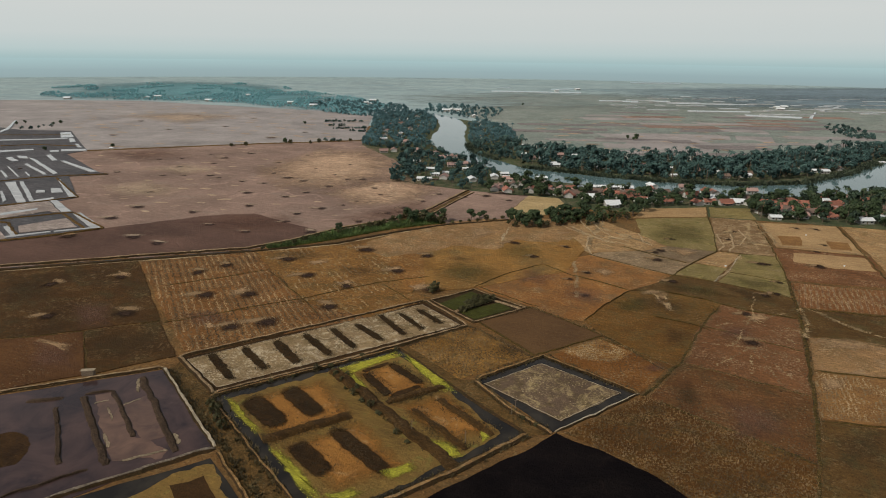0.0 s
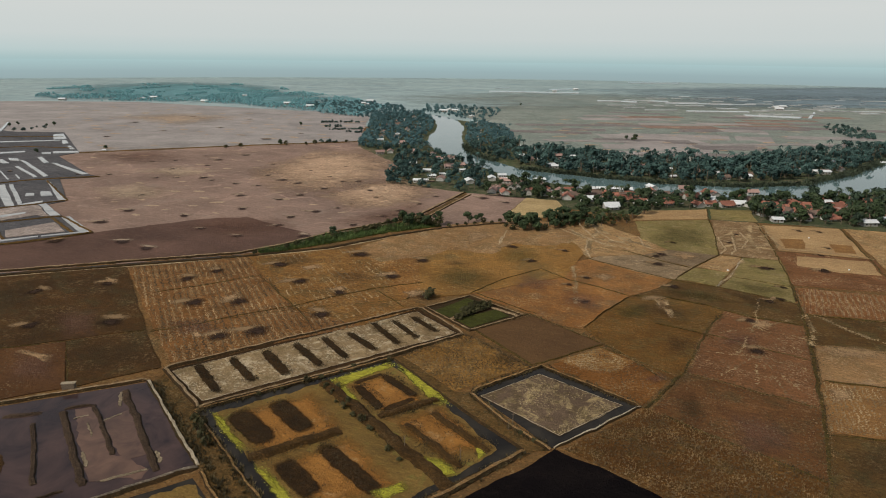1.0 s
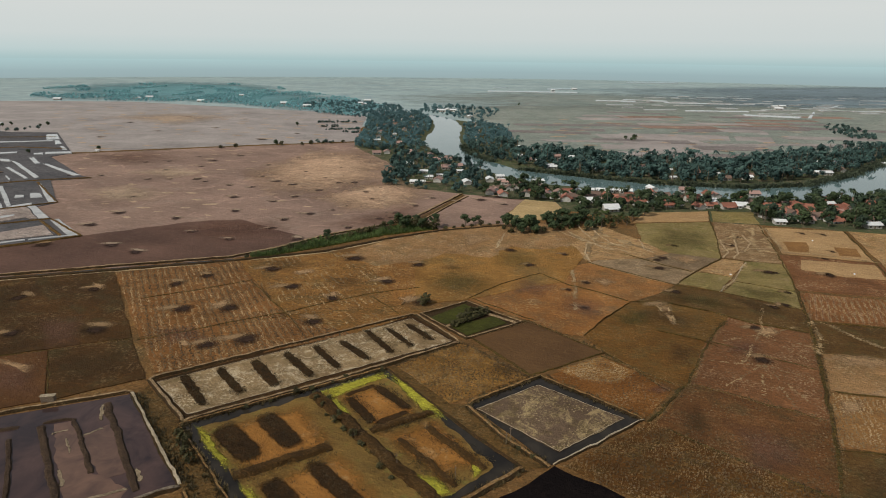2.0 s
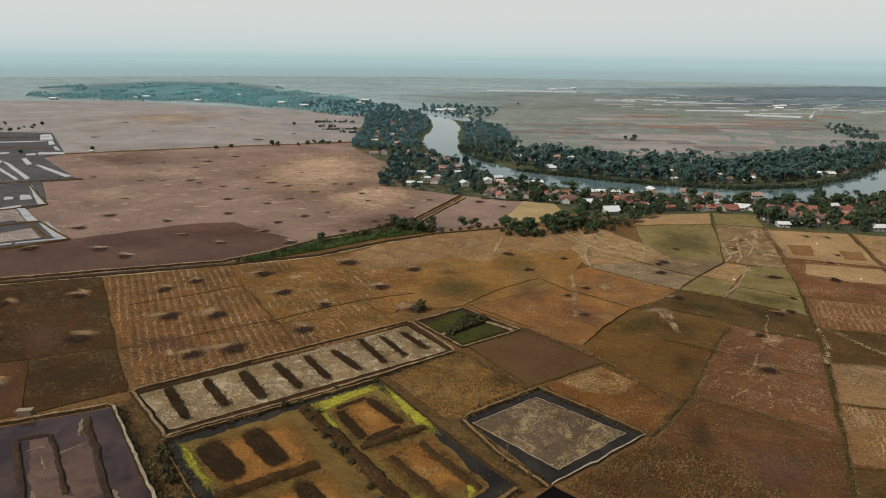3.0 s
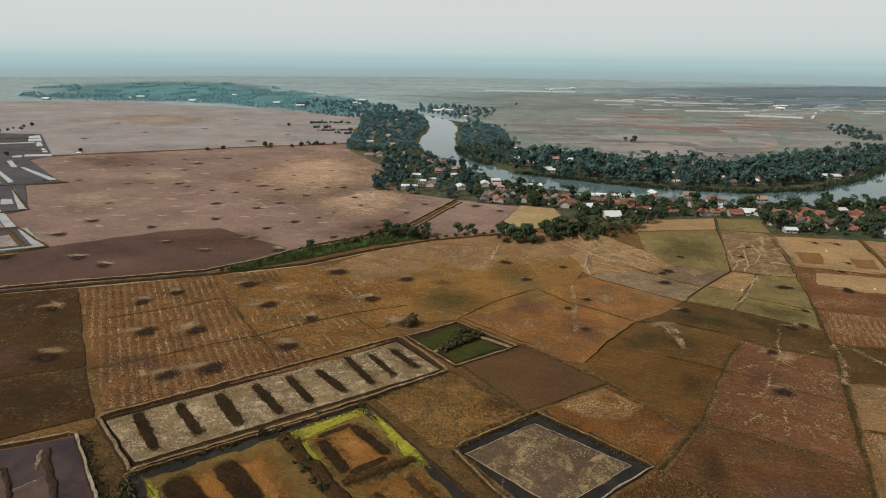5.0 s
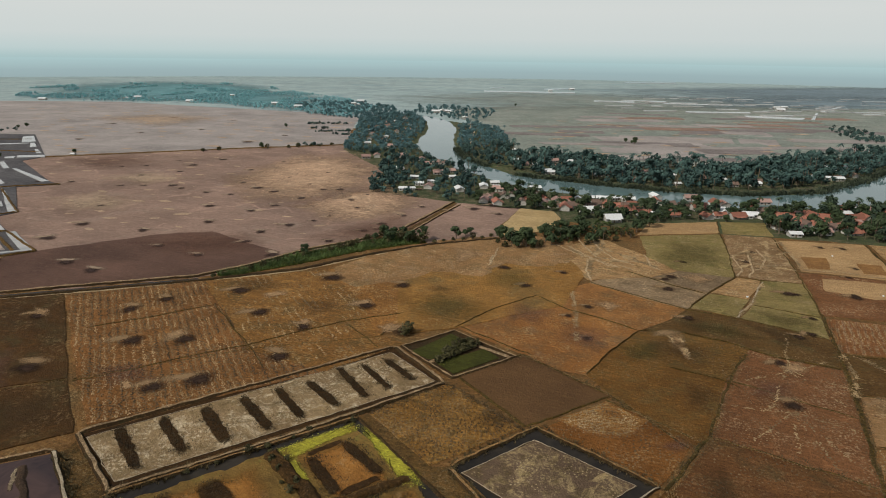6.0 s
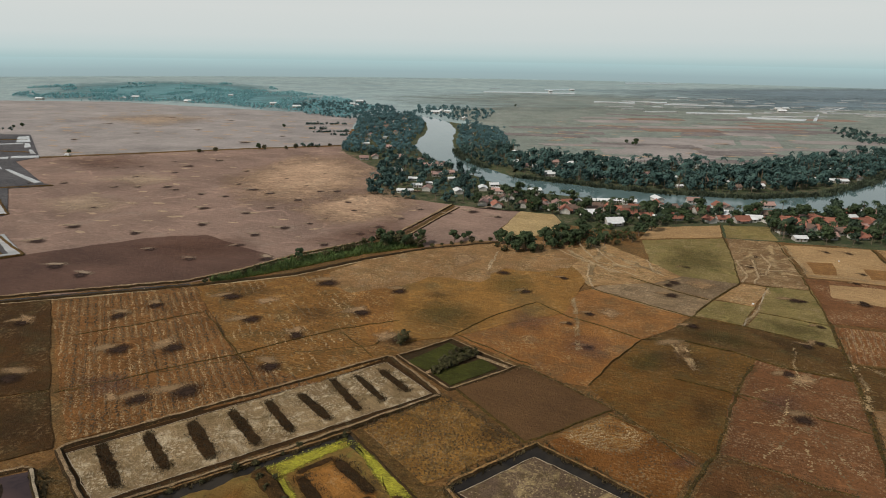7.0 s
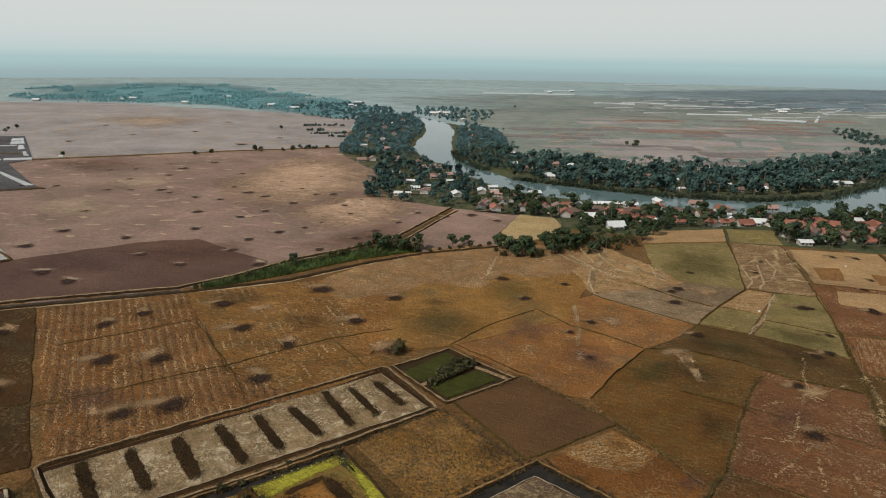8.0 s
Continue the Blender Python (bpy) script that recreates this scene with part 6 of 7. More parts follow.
sheet("pond_mud", [(-572.3, 718.7), (-532.6, 774.2), (-488.9, 747.9), (-431.4, 746.9), (-332.3, 593.3), (-339.4, 571.7), (-263.9, 480.4), (-253.1, 473.7), (-277.6, 463.4), (-233.3, 393.0), (-239.7, 381.4), (-213.7, 352.9), (-179.7, 319.0), (-217.2, 293.1), (-241.8, 275.3)], 0.44, M_mud_grey, "dark grey mud of the salt ponds", "mud", 0.4, 5.0)
salt_pans("salt_pond", "salt pond with bright water along its banks", [[(-212.1, 348.9), (-209.1, 351.7), (-180.8, 320.1), (-185.3, 317.8)], [(-233.1, 320.0), (-231.7, 323.5), (-214.6, 302.1), (-215.6, 300.1)], [(-247.0, 312.0), (-245.6, 314.2), (-227.4, 292.0), (-229.3, 290.0)], [(-222.3, 301.0), (-203.3, 311.8), (-202.1, 309.7), (-220.4, 298.0)], [(-201.8, 311.9), (-182.9, 321.2), (-181.2, 319.0), (-200.6, 309.8)]], M_sky_pale_water)
salt_pans("salt_pond", "salt pond with a pale scummed bed", [[(-226.2, 321.4), (-210.0, 338.6), (-193.9, 319.8), (-203.7, 315.1), (-217.4, 308.3)], [(-245.5, 309.8), (-234.5, 317.8), (-217.1, 298.0), (-230.1, 290.0)]], M_bed_salt)
salt_pans("salt_pond", "dry pinkish-white salt pond bed", [[(-295.8, 349.3), (-263.7, 364.1), (-252.9, 374.8), (-228.4, 355.2), (-245.6, 336.4), (-276.5, 320.2)], [(-252.2, 374.8), (-244.0, 379.7), (-221.7, 352.7), (-226.2, 352.5)]], M_bed_salt)
salt_pans("salt_pond", "salt pond with a bright strip of water", [[(-244.2, 381.3), (-240.9, 383.0), (-215.7, 354.2), (-221.1, 352.7)], [(-253.9, 349.1), (-239.6, 361.9), (-237.8, 357.7), (-249.7, 342.6)]], M_sky_pale_water)
salt_pans("salt_pond", "salt pond cut into bright strips of water", [[(-307.5, 436.3), (-303.1, 440.6), (-255.8, 376.3), (-261.2, 376.1)], [(-300.3, 440.7), (-297.2, 440.8), (-255.7, 384.1), (-255.6, 379.4)], [(-282.8, 456.4), (-274.8, 448.0), (-233.6, 393.0), (-238.6, 392.8)], [(-271.1, 412.6), (-265.5, 412.8), (-261.4, 405.8), (-266.2, 403.8)], [(-265.0, 418.4), (-258.2, 418.6), (-249.7, 406.2), (-256.0, 404.2)], [(-255.5, 380.9), (-247.2, 390.9), (-244.5, 386.1), (-252.8, 376.3)], [(-319.7, 425.9), (-316.5, 428.0), (-271.6, 366.8), (-275.5, 363.7)], [(-292.7, 408.2), (-291.2, 408.3), (-271.3, 382.0), (-269.4, 375.8)]], M_sky_pale_water)
salt_pans("salt_pond", "salt pond with slanting strips of bright water", [[(-376.5, 543.6), (-375.7, 549.9), (-356.5, 529.5), (-359.8, 526.4)], [(-359.5, 547.7), (-348.4, 539.0), (-292.2, 474.4), (-292.5, 469.6)], [(-341.6, 513.2), (-340.6, 516.0), (-297.1, 469.4), (-298.2, 467.1)], [(-351.6, 561.0), (-349.5, 564.4), (-326.7, 534.1), (-329.2, 531.0)], [(-322.7, 531.3), (-319.0, 531.5), (-266.4, 482.8), (-270.3, 480.2)], [(-340.9, 481.8), (-340.8, 484.3), (-318.5, 457.1), (-319.1, 454.9)], [(-350.3, 504.5), (-344.8, 499.5), (-311.8, 459.6), (-311.6, 457.4)], [(-319.4, 477.9), (-318.1, 478.0), (-306.8, 464.4), (-304.9, 459.9)], [(-364.5, 490.8), (-363.6, 493.4), (-332.6, 456.5), (-333.9, 454.3)], [(-374.8, 556.4), (-364.2, 553.7), (-355.8, 541.6), (-365.2, 544.2)]], M_sky_pale_water)
salt_pans("salt_pond", "far salt pond with narrow bright strips", [[(-431.3, 724.5), (-423.1, 730.7), (-395.1, 686.2), (-405.9, 680.6)], [(-395.2, 676.6), (-390.6, 676.9), (-373.4, 650.8), (-376.7, 646.2)], [(-365.6, 634.2), (-362.9, 634.4), (-346.1, 611.3), (-350.8, 611.0)], [(-431.5, 573.2), (-384.7, 597.5), (-380.4, 590.4), (-422.3, 560.3)], [(-364.1, 587.8), (-357.5, 591.8), (-352.1, 581.4), (-360.1, 580.9)], [(-357.9, 595.4), (-336.6, 600.5), (-330.4, 589.8), (-352.0, 584.9)], [(-487.0, 651.7), (-396.4, 676.5), (-393.9, 672.0), (-481.1, 643.4)], [(-506.9, 735.0), (-517.3, 763.3), (-561.2, 846.3), (-562.1, 853.7), (-507.5, 752.2), (-496.6, 719.4)]], M_sky_pale_water)
for line in [[(-240.6, 277.1), (-217.9, 294.1), (-196.8, 305.6), (-179.7, 319.0)], [(-179.7, 319.0), (-212.9, 351.6)], [(-271.9, 318.0), (-244.8, 335.2), (-226.2, 345.9), (-213.7, 352.9)], [(-295.8, 349.3), (-265.6, 367.0), (-244.4, 382.9), (-233.3, 393.0)], [(-233.3, 393.0), (-282.8, 456.4)], [(-338.5, 425.2), (-314.9, 442.2), (-299.0, 455.7), (-278.8, 465.6), (-253.1, 473.7)], [(-453.6, 604.5), (-402.9, 627.6), (-350.7, 618.9)], [(-518.8, 696.8), (-448.0, 702.2), (-408.5, 705.2)], [(-188.8, 317.7), (-217.5, 348.7)], [(-215.9, 304.2), (-235.9, 328.1), (-242.8, 330.3)]]:
    ridge("field_bund", line, 1.8, 0.6, M_ditch, "dark mud bund between salt ponds", "bund", z=0.4)
woods("hedge", along([(-498.7, 752.9), (-474.3, 792.0)], 5.0, 8.0, 615), SHRUBS, M_leaf_mid, "dark scrub beside the salt ponds", 616, 0.9, 1.8, "hedge")
salt_pans("salt_pond", "bright salt ponds on the far plain", [[(461.9, 1134.3), (572.6, 1125.9), (563.0, 1103.6), (452.5, 1111.5)], [(529.2, 1059.9), (609.8, 1022.5), (588.4, 994.4), (519.0, 1030.8)], [(602.5, 995.9), (685.6, 1117.9), (689.9, 1118.5), (609.1, 996.5)], [(715.3, 1154.1), (835.1, 1281.0), (830.3, 1266.8), (713.2, 1142.8)], [(577.1, 1315.6), (674.1, 1300.5), (666.1, 1285.3), (570.3, 1300.1)], [(436.6, 1422.2), (522.4, 1385.1), (509.5, 1351.1), (431.0, 1404.0)]], M_sky_pale_water)
salt_pans("salt_pond", "thin bright ponds near the horizon", [[(162.2, 1739.8), (399.8, 1704.0), (387.3, 1650.0), (156.9, 1683.8)], [(768.6, 2463.7), (968.2, 2464.9), (925.1, 2354.5), (734.5, 2353.5)], [(194.3, 1900.9), (242.2, 1945.9), (237.8, 1910.5), (190.8, 1867.1)], [(349.5, 1868.9), (445.5, 1922.2), (429.8, 1854.1), (337.5, 1804.5)], [(367.4, 1392.2), (448.0, 1369.1), (436.6, 1333.7), (357.8, 1355.7)], [(500.5, 1343.0), (625.3, 1296.8), (617.6, 1280.7), (487.9, 1308.8)], [(-1475.6, 2625.9), (-1464.3, 2711.0), (-1362.8, 2520.3), (-1376.3, 2446.6)]], M_sky_pale_water)

far_pans = random.Random(77)
dashes = []
for x, y in scatter([(323.9, 1422.2), (604.1, 1548.6), (1079.3, 1501.4), (785.9, 1075.1), (590.0, 1023.7), (436.2, 1112.8), (316.6, 1198.0)], 45, 78, 46):
    a, b = far_pans.uniform(8, 34), far_pans.uniform(1.5, 5)
    dashes.append([(x - a, y - b), (x + a, y - b + far_pans.uniform(-8, 8)), (x + a, y + b), (x - a, y + b)])
salt_pans("salt_pond", "many small bright ponds on the far plain", dashes, M_sky_pale_water, 1.2)

# ---- burnt straw heaps on the stubble ----
def heap(seed, label, ash, straw):
    """A round patch of ash and half-burnt straw, with unburnt straw raked out beside it."""
    rnd = random.Random(seed)
    ob = tagged(new("burnt_straw_heap"), label, "straw heap", "burnt straw heaps")
    def disc(rx, ry, top, n=40):
        v, f, edge = [(0, 0, top)], [], [1.0]
        lobes = [rnd.uniform(0, 6.28) for _ in range(3)]
        for r, z, e in ((0.2, 0.8, 1.0), (0.6, 0.35, 0.5), (1.0, 0.02, 0.0)):
            for k in range(n):
                t = k * math.tau / n
                q = r * (1 + 0.10 * math.sin(2 * t + lobes[0]) + 0.07 * math.sin(3 * t + lobes[1]) + 0.05 * math.sin(5 * t + lobes[2]))
                v.append((rx * q * math.cos(t), ry * q * math.sin(t), top * z))
                edge.append(e)
        f = [(0, 1 + k, 1 + (k + 1) % n) for k in range(n)]
        for i in (1, 1 + n):
            f += [(i + k, i + n + k, i + n + (k + 1) % n, i + (k + 1) % n) for k in range(n)]
        return v, f, edge

    for name, mat, words, at, size in (("loose_straw", straw, "pale unburnt straw", pose(rnd.uniform(-4.5, -1.5), rnd.uniform(3.0, 4.6), 0.03, 0, 0, rnd.uniform(-15, 25)), (6.0, 3.2, 0.16)), ("ash", ash, "", pose(0, 0, 0.06), (4.4, 4.4, 0.3))):
        v, f, edge = disc(*size)
        part(name, with_edge(mesh_of(name, v, f, [mat], smooth=True), edge), ob, words, at)
    return ob


HEAPS = [heap(k, "black patch of burnt straw with pale straw beside it", M_ash, M_straw_pile) for k in range(1, 6)]
PLAIN_HEAPS = [heap(k, "black patch of burnt straw on pinkish stubble", M_ash_plain, M_straw_plain) for k in range(6, 11)]
heaped = set()


def heaps(spots, low=0.7, high=1.15, seed=1, models=HEAPS):
    rnd = random.Random(seed)
    for x, y in spots:
        ob = rnd.choice(models)
        m = pose(x, y, 0.3, 0, 0, rnd.uniform(-35, 35))
        if ob.name in heaped:
            ob = copy_thing(ob, m)
        else:
            ob.matrix_basis = m
            heaped.add(ob.name)
        s = rnd.uniform(low, high)
        ob.scale = (s * rnd.uniform(0.9, 1.2), s, s)


heaps([(-104.6, 249.1), (-95.4, 258.8), (-70.1, 267.8), (-75.6, 224.2), (-92.1, 223.2), (-56.9, 246.3), (-38.9, 233.4), (-42.4, 211.6), (-73.4, 193.6), (-62.0, 197.6), (-35.7, 282.6), (-19.1, 252.4), (-6.2, 273.7), (-4.3, 230.4)], 0.75, 1.1, 2)
heaps([(64.3, 251.4), (54.9, 243.0), (56.9, 224.4), (98.0, 240.7), (129.4, 224.9), (112.8, 206.1), (102.6, 182.1), (148.4, 264.4), (173.5, 260.2), (185.9, 283.6), (108.6, 284.5), (101.7, 269.9), (44.3, 273.8), (38.2, 296.1), (63.2, 289.5)], 0.42, 0.75, 3)
heaps([(-183.0, 367.2), (-145.7, 355.3), (-117.2, 372.9), (-86.2, 335.1), (-186.0, 340.2), (-102.6, 313.3), (-68.0, 313.6), (-45.5, 336.5), (-59.5, 376.2), (-71.1, 367.0), (-83.6, 353.2), (-52.0, 387.0), (-128.6, 410.1), (-125.7, 443.3), (-128.1, 482.6), (-136.6, 534.6), (-119.3, 574.8), (-226.3, 550.8), (-209.3, 576.1), (-189.8, 555.1)], 0.5, 1.05, 4, PLAIN_HEAPS)
heaps([(-189.6, 525.2), (-211.9, 508.5), (-243.6, 544.8), (-194.3, 470.8), (-209.9, 470.2), (-174.5, 471.4), (-165.3, 462.6), (-143.9, 449.4), (-113.3, 464.3), (-99.1, 452.4), (-99.3, 504.1), (-80.0, 478.4), (-76.9, 433.5), (-89.5, 412.4), (-56.0, 460.7), (-38.5, 406.7), (-29.9, 356.0), (-156.3, 302.4), (-100.6, 398.7), (-73.6, 525.3), (-174.1, 583.6)], 0.5, 1.05, 5, PLAIN_HEAPS)
heaps([(-206.6, 636.5), (-139.9, 291.6), (-23.0, 359.3), (-20.9, 370.1), (-44.4, 428.2), (-67.2, 460.4), (-35.5, 444.2), (-9.5, 387.9), (1.4, 410.4), (33.2, 405.6), (46.0, 415.7), (46.8, 392.8), (18.0, 401.3), (-1.0, 462.4), (-126.0, 327.6), (-194.0, 409.9), (-273.0, 481.4), (-250.4, 482.2), (-224.7, 356.0)], 0.5, 1.0, 6, PLAIN_HEAPS)
heaps([(-140.8, 202.2), (-114.8, 205.0), (-158.4, 234.3), (-134.4, 243.3), (-332.6, 492.8), (-189.6, 303.0)], 0.7, 1.1, 7)
heaps([(200.6, 327.0), (210.6, 324.9), (196.7, 294.7), (174.2, 262.5), (161.7, 319.2), (151.9, 304.9), (121.8, 304.3), (105.0, 281.7), (151.2, 263.7), (135.2, 226.9), (143.5, 240.0), (219.0, 273.1)], 0.4, 0.65, 8)
heaps([(-324.3, 768.4), (-364.1, 709.4), (-267.1, 804.8), (-183.2, 697.6), (-156.1, 752.9), (-400.4, 862.9), (-355.2, 950.9), (-261.5, 916.9)], 0.8, 1.3, 9, PLAIN_HEAPS)

def stray(name, me, spot, z, label, category, turn=0.0):
    ob = tagged(new(name, me), label, category)
    ob.matrix_basis = pose(spot[0], spot[1], z, 0, 0, turn)
    return ob


pile = copy_thing(HEAPS[0], pose(0, 0, 0))
for child in list(pile.children):
    if child.name.startswith("ash"):
        bpy.data.objects.remove(child)
pile.name = "straw_pile"
tagged(pile, "pale heap of loose straw on the dark field", "straw heap")
pile.matrix_basis = pose(*[(86.8, 227.0)][0], 0.4) @ pose(2.2, -2.9, 0)

bag_v, bag_f = [], []
for k, (r, z) in enumerate(((0.3, 0), (0.38, 0.18), (0.33, 0.4), (0.1, 0.55))):
    bag_v += [(r * 1.4 * math.cos(t * math.tau / 8), r * math.sin(t * math.tau / 8), z) for t in range(8)]
    if k:
        bag_f += [(8 * k - 8 + t, 8 * k - 8 + (t + 1) % 8, 8 * k + (t + 1) % 8, 8 * k + t) for t in range(8)]
bag_f.append(tuple(range(24, 32)))
for k, spot in enumerate([(129.9, 261.0), (185.4, 261.9), (197.7, 313.3)]):
    stray("sack", mesh_of("sack", bag_v, bag_f, [M_tin], smooth=True), spot, 0.35, "full white sack standing on the field", "sack", 40 * k)
for spot in [(-9.3, 131.8), (3.9, 127.0), (16.8, 139.5), (18.2, 142.0)]:
    stray("stake", box_mesh("stake", M_wood, (-0.07, -0.07, -0.1, 0.07, 0.07, 3.4), (-0.4, -0.04, 2.7, 0.4, 0.04, 2.8)), spot, 0.2, "thin wooden stake standing in the pond", "stake")

# ---- shrubs, reeds and grass ----
def clod(seed, size=0.45, height=0.28):
    """A small lump of straw or earth with five uneven sides."""
    rnd = random.Random(seed)
    ring = [(size * rnd.uniform(0.6, 1.2) * math.cos(k * 1.257), size * rnd.uniform(0.6, 1.2) * math.sin(k * 1.257), -0.03) for k in range(5)]
    return [], [], ring + [(rnd.uniform(-.1, .1), rnd.uniform(-.1, .1), height)], [(k, (k + 1) % 5, 5) for k in range(5)]


CLODS = [clod(k) for k in range(200, 208)]
FLAKES = [clod(k, 0.5, 0.12) for k in range(210, 216)]


shrub_models = [tree_thing("shrub", m, M_shrub, "scrubby olive-green shrub on the bank", "shrub", "bank shrubs") for m in SHRUBS]
plant(shrub_models, [(-41.9, 319.2), (-37.7, 323.8), (-32.7, 326.3), (-22.7, 331.3), (-15.5, 333.9), (-10.2, 341.5), (-2.7, 341.7), (1.1, 334.3), (-72.9, 293.4), (-63.5, 303.6)], 0.8, 1.5, 30)
plant(shrub_models, [(-26.3, 338.6), (-18.5, 347.8), (-13.5, 344.0), (-8.5, 339.0), (-4.7, 336.6), (-0.5, 336.7), (2.8, 338.1), (-30.5, 331.1), (-34.9, 326.2)], 1.2, 2.0, 21)
plant(shrub_models, [(7.5, 334.5), (12.4, 337.1), (17.3, 338.4), (22.3, 339.8), (27.3, 341.2), (32.3, 342.6), (-52.9, 311.2), (-42.2, 322.6), (-68.1, 297.4), (-85.8, 283.7), (-82.7, 287.5), (37.5, 345.4)], 0.7, 1.3, 22)
plant(shrub_models, [(-61.4, 139.5), (-59.3, 136.1), (-57.3, 133.1), (-61.4, 142.2), (-63.9, 144.2)], 0.7, 1.0, 23)
plant(shrub_models, [(22.4, 134.3), (19.5, 137.6), (-32.5, 160.6), (-30.4, 157.2), (-28.6, 152.5), (-26.2, 149.4), (-23.4, 145.9), (-20.8, 143.1), (-18.3, 139.5), (-33.8, 164.0), (-25.4, 152.5), (-13.3, 130.6), (-10.4, 127.1), (-29.1, 160.6)], 0.4, 0.75, 24)
plant(shrub_models, [(12.1, 219.7), (13.9, 220.9), (15.3, 222.1), (16.7, 222.7), (10.2, 217.9), (17.6, 223.3), (13.6, 219.1)], 0.5, 0.8, 25)
plant(shrub_models, [(-26.2, 172.4), (-29.4, 169.4), (-34.9, 165.8), (-38.9, 164.0), (-15.8, 176.3), (-44.7, 159.5), (-50.5, 156.2)], 0.4, 0.7, 26)
plant(shrub_models, [(-112.6, 669.4), (-103.6, 670.0), (-123.1, 659.7), (-131.2, 654.8), (-92.7, 680.0), (-150.7, 649.2), (-194.5, 637.8), (-206.2, 628.9)], 1.0, 1.8, 27)
plant(shrub_models, [(39.6, 335.2), (42.5, 328.1), (55.8, 326.0), (60.3, 328.5), (90.3, 337.7), (96.2, 341.7), (100.5, 339.2), (106.1, 347.1), (110.3, 344.6), (96.7, 349.5), (102.5, 352.4), (83.8, 331.4)], 1.0, 1.7, 29)
plant(tree_models, [(-157.5, 653.0), (-53.4, 314.4), (171.7, 1206.2), (224.1, 717.1), (229.4, 702.5), (-171.7, 833.6), (-529.1, 801.1), (-526.9, 814.8), (-485.4, 805.1), (-483.9, 818.8), (-368.6, 588.2), (-317.7, 613.8)], 0.5, 0.8, 28)

plant(shrub_models, [(7.1, 208.2), (8.8, 210.1), (10.6, 211.4), (12.5, 213.0), (14.1, 214.7), (15.8, 216.1), (17.6, 217.8), (19.5, 219.2), (11.7, 214.0), (9.7, 212.1)], 0.8, 1.25, 72)
plant(shrub_models, [(-4.1, 227.1), (-2.8, 229.4)], 1.1, 1.5, 73)

TUFTS = [tuft(k) for k in range(40, 46)]
LOW_TUFTS = [tuft(k, 0.45, 6, 0.5) for k in range(50, 56)]
REEDS = [tuft(k, 1.7, 9, 0.6) for k in range(60, 66)]
woods("reed_bed", scatter([(-85.4, 287.4), (-73.7, 297.3), (-53.8, 317.8), (-27.6, 334.8), (-11.9, 346.7), (3.7, 335.6), (-23.8, 323.0), (-51.7, 302.8), (-81.8, 283.8)], 0.9, 31, 2600), REEDS, M_reed_blade, "bright green reeds standing in the canal", 32, category="reeds")
lines = [[(-65.5, 148.8), (-39.0, 164.3), (-14.8, 178.3)], [(8.1, 195.5), (-32.8, 168.7), (-65.0, 150.3)], [(-82.6, 163.9), (-67.8, 143.6), (-53.3, 123.8), (-39.0, 104.5)], [(-65.2, 149.4), (-57.8, 138.2), (-36.7, 109.8)], [(-33.8, 164.0), (-13.6, 135.6), (1.6, 116.9)], [(-45.7, 128.3), (-25.7, 139.3)], [(-16.3, 145.6), (-0.7, 153.8)], [(19.5, 130.6), (0.3, 115.7), (-16.8, 106.1)], [(25.7, 131.0), (16.4, 142.2), (8.3, 157.3)], [(8.8, 158.3), (30.9, 173.0), (53.9, 150.4)]]
woods("bund_grass", [p for k, l in enumerate(lines) for p in along(l, 0.16, 0.7, 70 + k)], TUFTS, M_dry_grass, "dry olive grass growing on the pond bunds", 33, category="grass")
lines = [[(55.2, 148.6), (73.5, 169.0), (98.1, 205.1), (106.0, 213.2)], [(149.0, 242.8), (136.1, 213.5), (123.1, 186.2), (103.9, 149.5), (92.4, 128.0), (78.0, 103.9)], [(-12.0, 180.4), (8.2, 197.0), (26.8, 172.6)], [(12.1, 200.4), (33.8, 212.8), (54.8, 188.1), (66.6, 163.9)], [(73.9, 168.6), (103.0, 148.6)], [(58.3, 145.9), (86.4, 118.0)]]
woods("bund_grass", [p for k, l in enumerate(lines) for p in along(l, 0.3, 0.8, 90 + k)], LOW_TUFTS, M_dry_grass, "dry grass on the field bunds", 34, category="grass")
woods("algae_clumps", [p for k, spread in enumerate(ALGAE_MATS) for p in broken(scatter(spread, 0.5, 110 + k, 320), 3.0, 0.0, k)], FLAKES, M_algae_clump, "bright yellow-green weed clumps at the water's edge", 35, 0.15, 0.5, category="water weed").location.z = 0.36
lines = [[(74.0, 520.1), (126.1, 486.0), (164.4, 464.1), (223.3, 449.1), (279.8, 457.7), (342.8, 500.4), (430.6, 577.8)], [(34.0, 661.4), (40.9, 597.9), (56.1, 558.0)]]
woods("bank_grass", [p for k, l in enumerate(lines) for p in along(l, 0.35, 2.5, 130 + k)], REEDS, M_bank_grass, "rank green grass along the river bank", 40, 1.2, 2.2, category="grass")

# ---- the hut on the grey pond's bund ----
hut = tagged(new("pond_hut"), "small wooden watch hut with a pale tin roof on the bund", "hut")
hut_x, hut_y = (-104.0, 159.4)
hut.matrix_basis = pose(hut_x, hut_y, 0.4, 0, 0, 8)
part("cabin", box_mesh("cabin", M_wood, (-1.6, -0.8, 0.4, 1.6, 0.8, 2.0)), hut)
part("roof", box_mesh("roof", M_bund_pale, (-1.9, -0.7, 2.0, 1.9, 0.7, 2.1)), hut, "pale weathered roof sheet")
for x in (-1.5, 1.5):
    for y in (-1.0, 1.0):
        part("post", box_mesh("post", M_wood, (x - 0.08, y * 0.7 - 0.08, -0.6, x + 0.08, y * 0.7 + 0.08, 0.4)), hut)

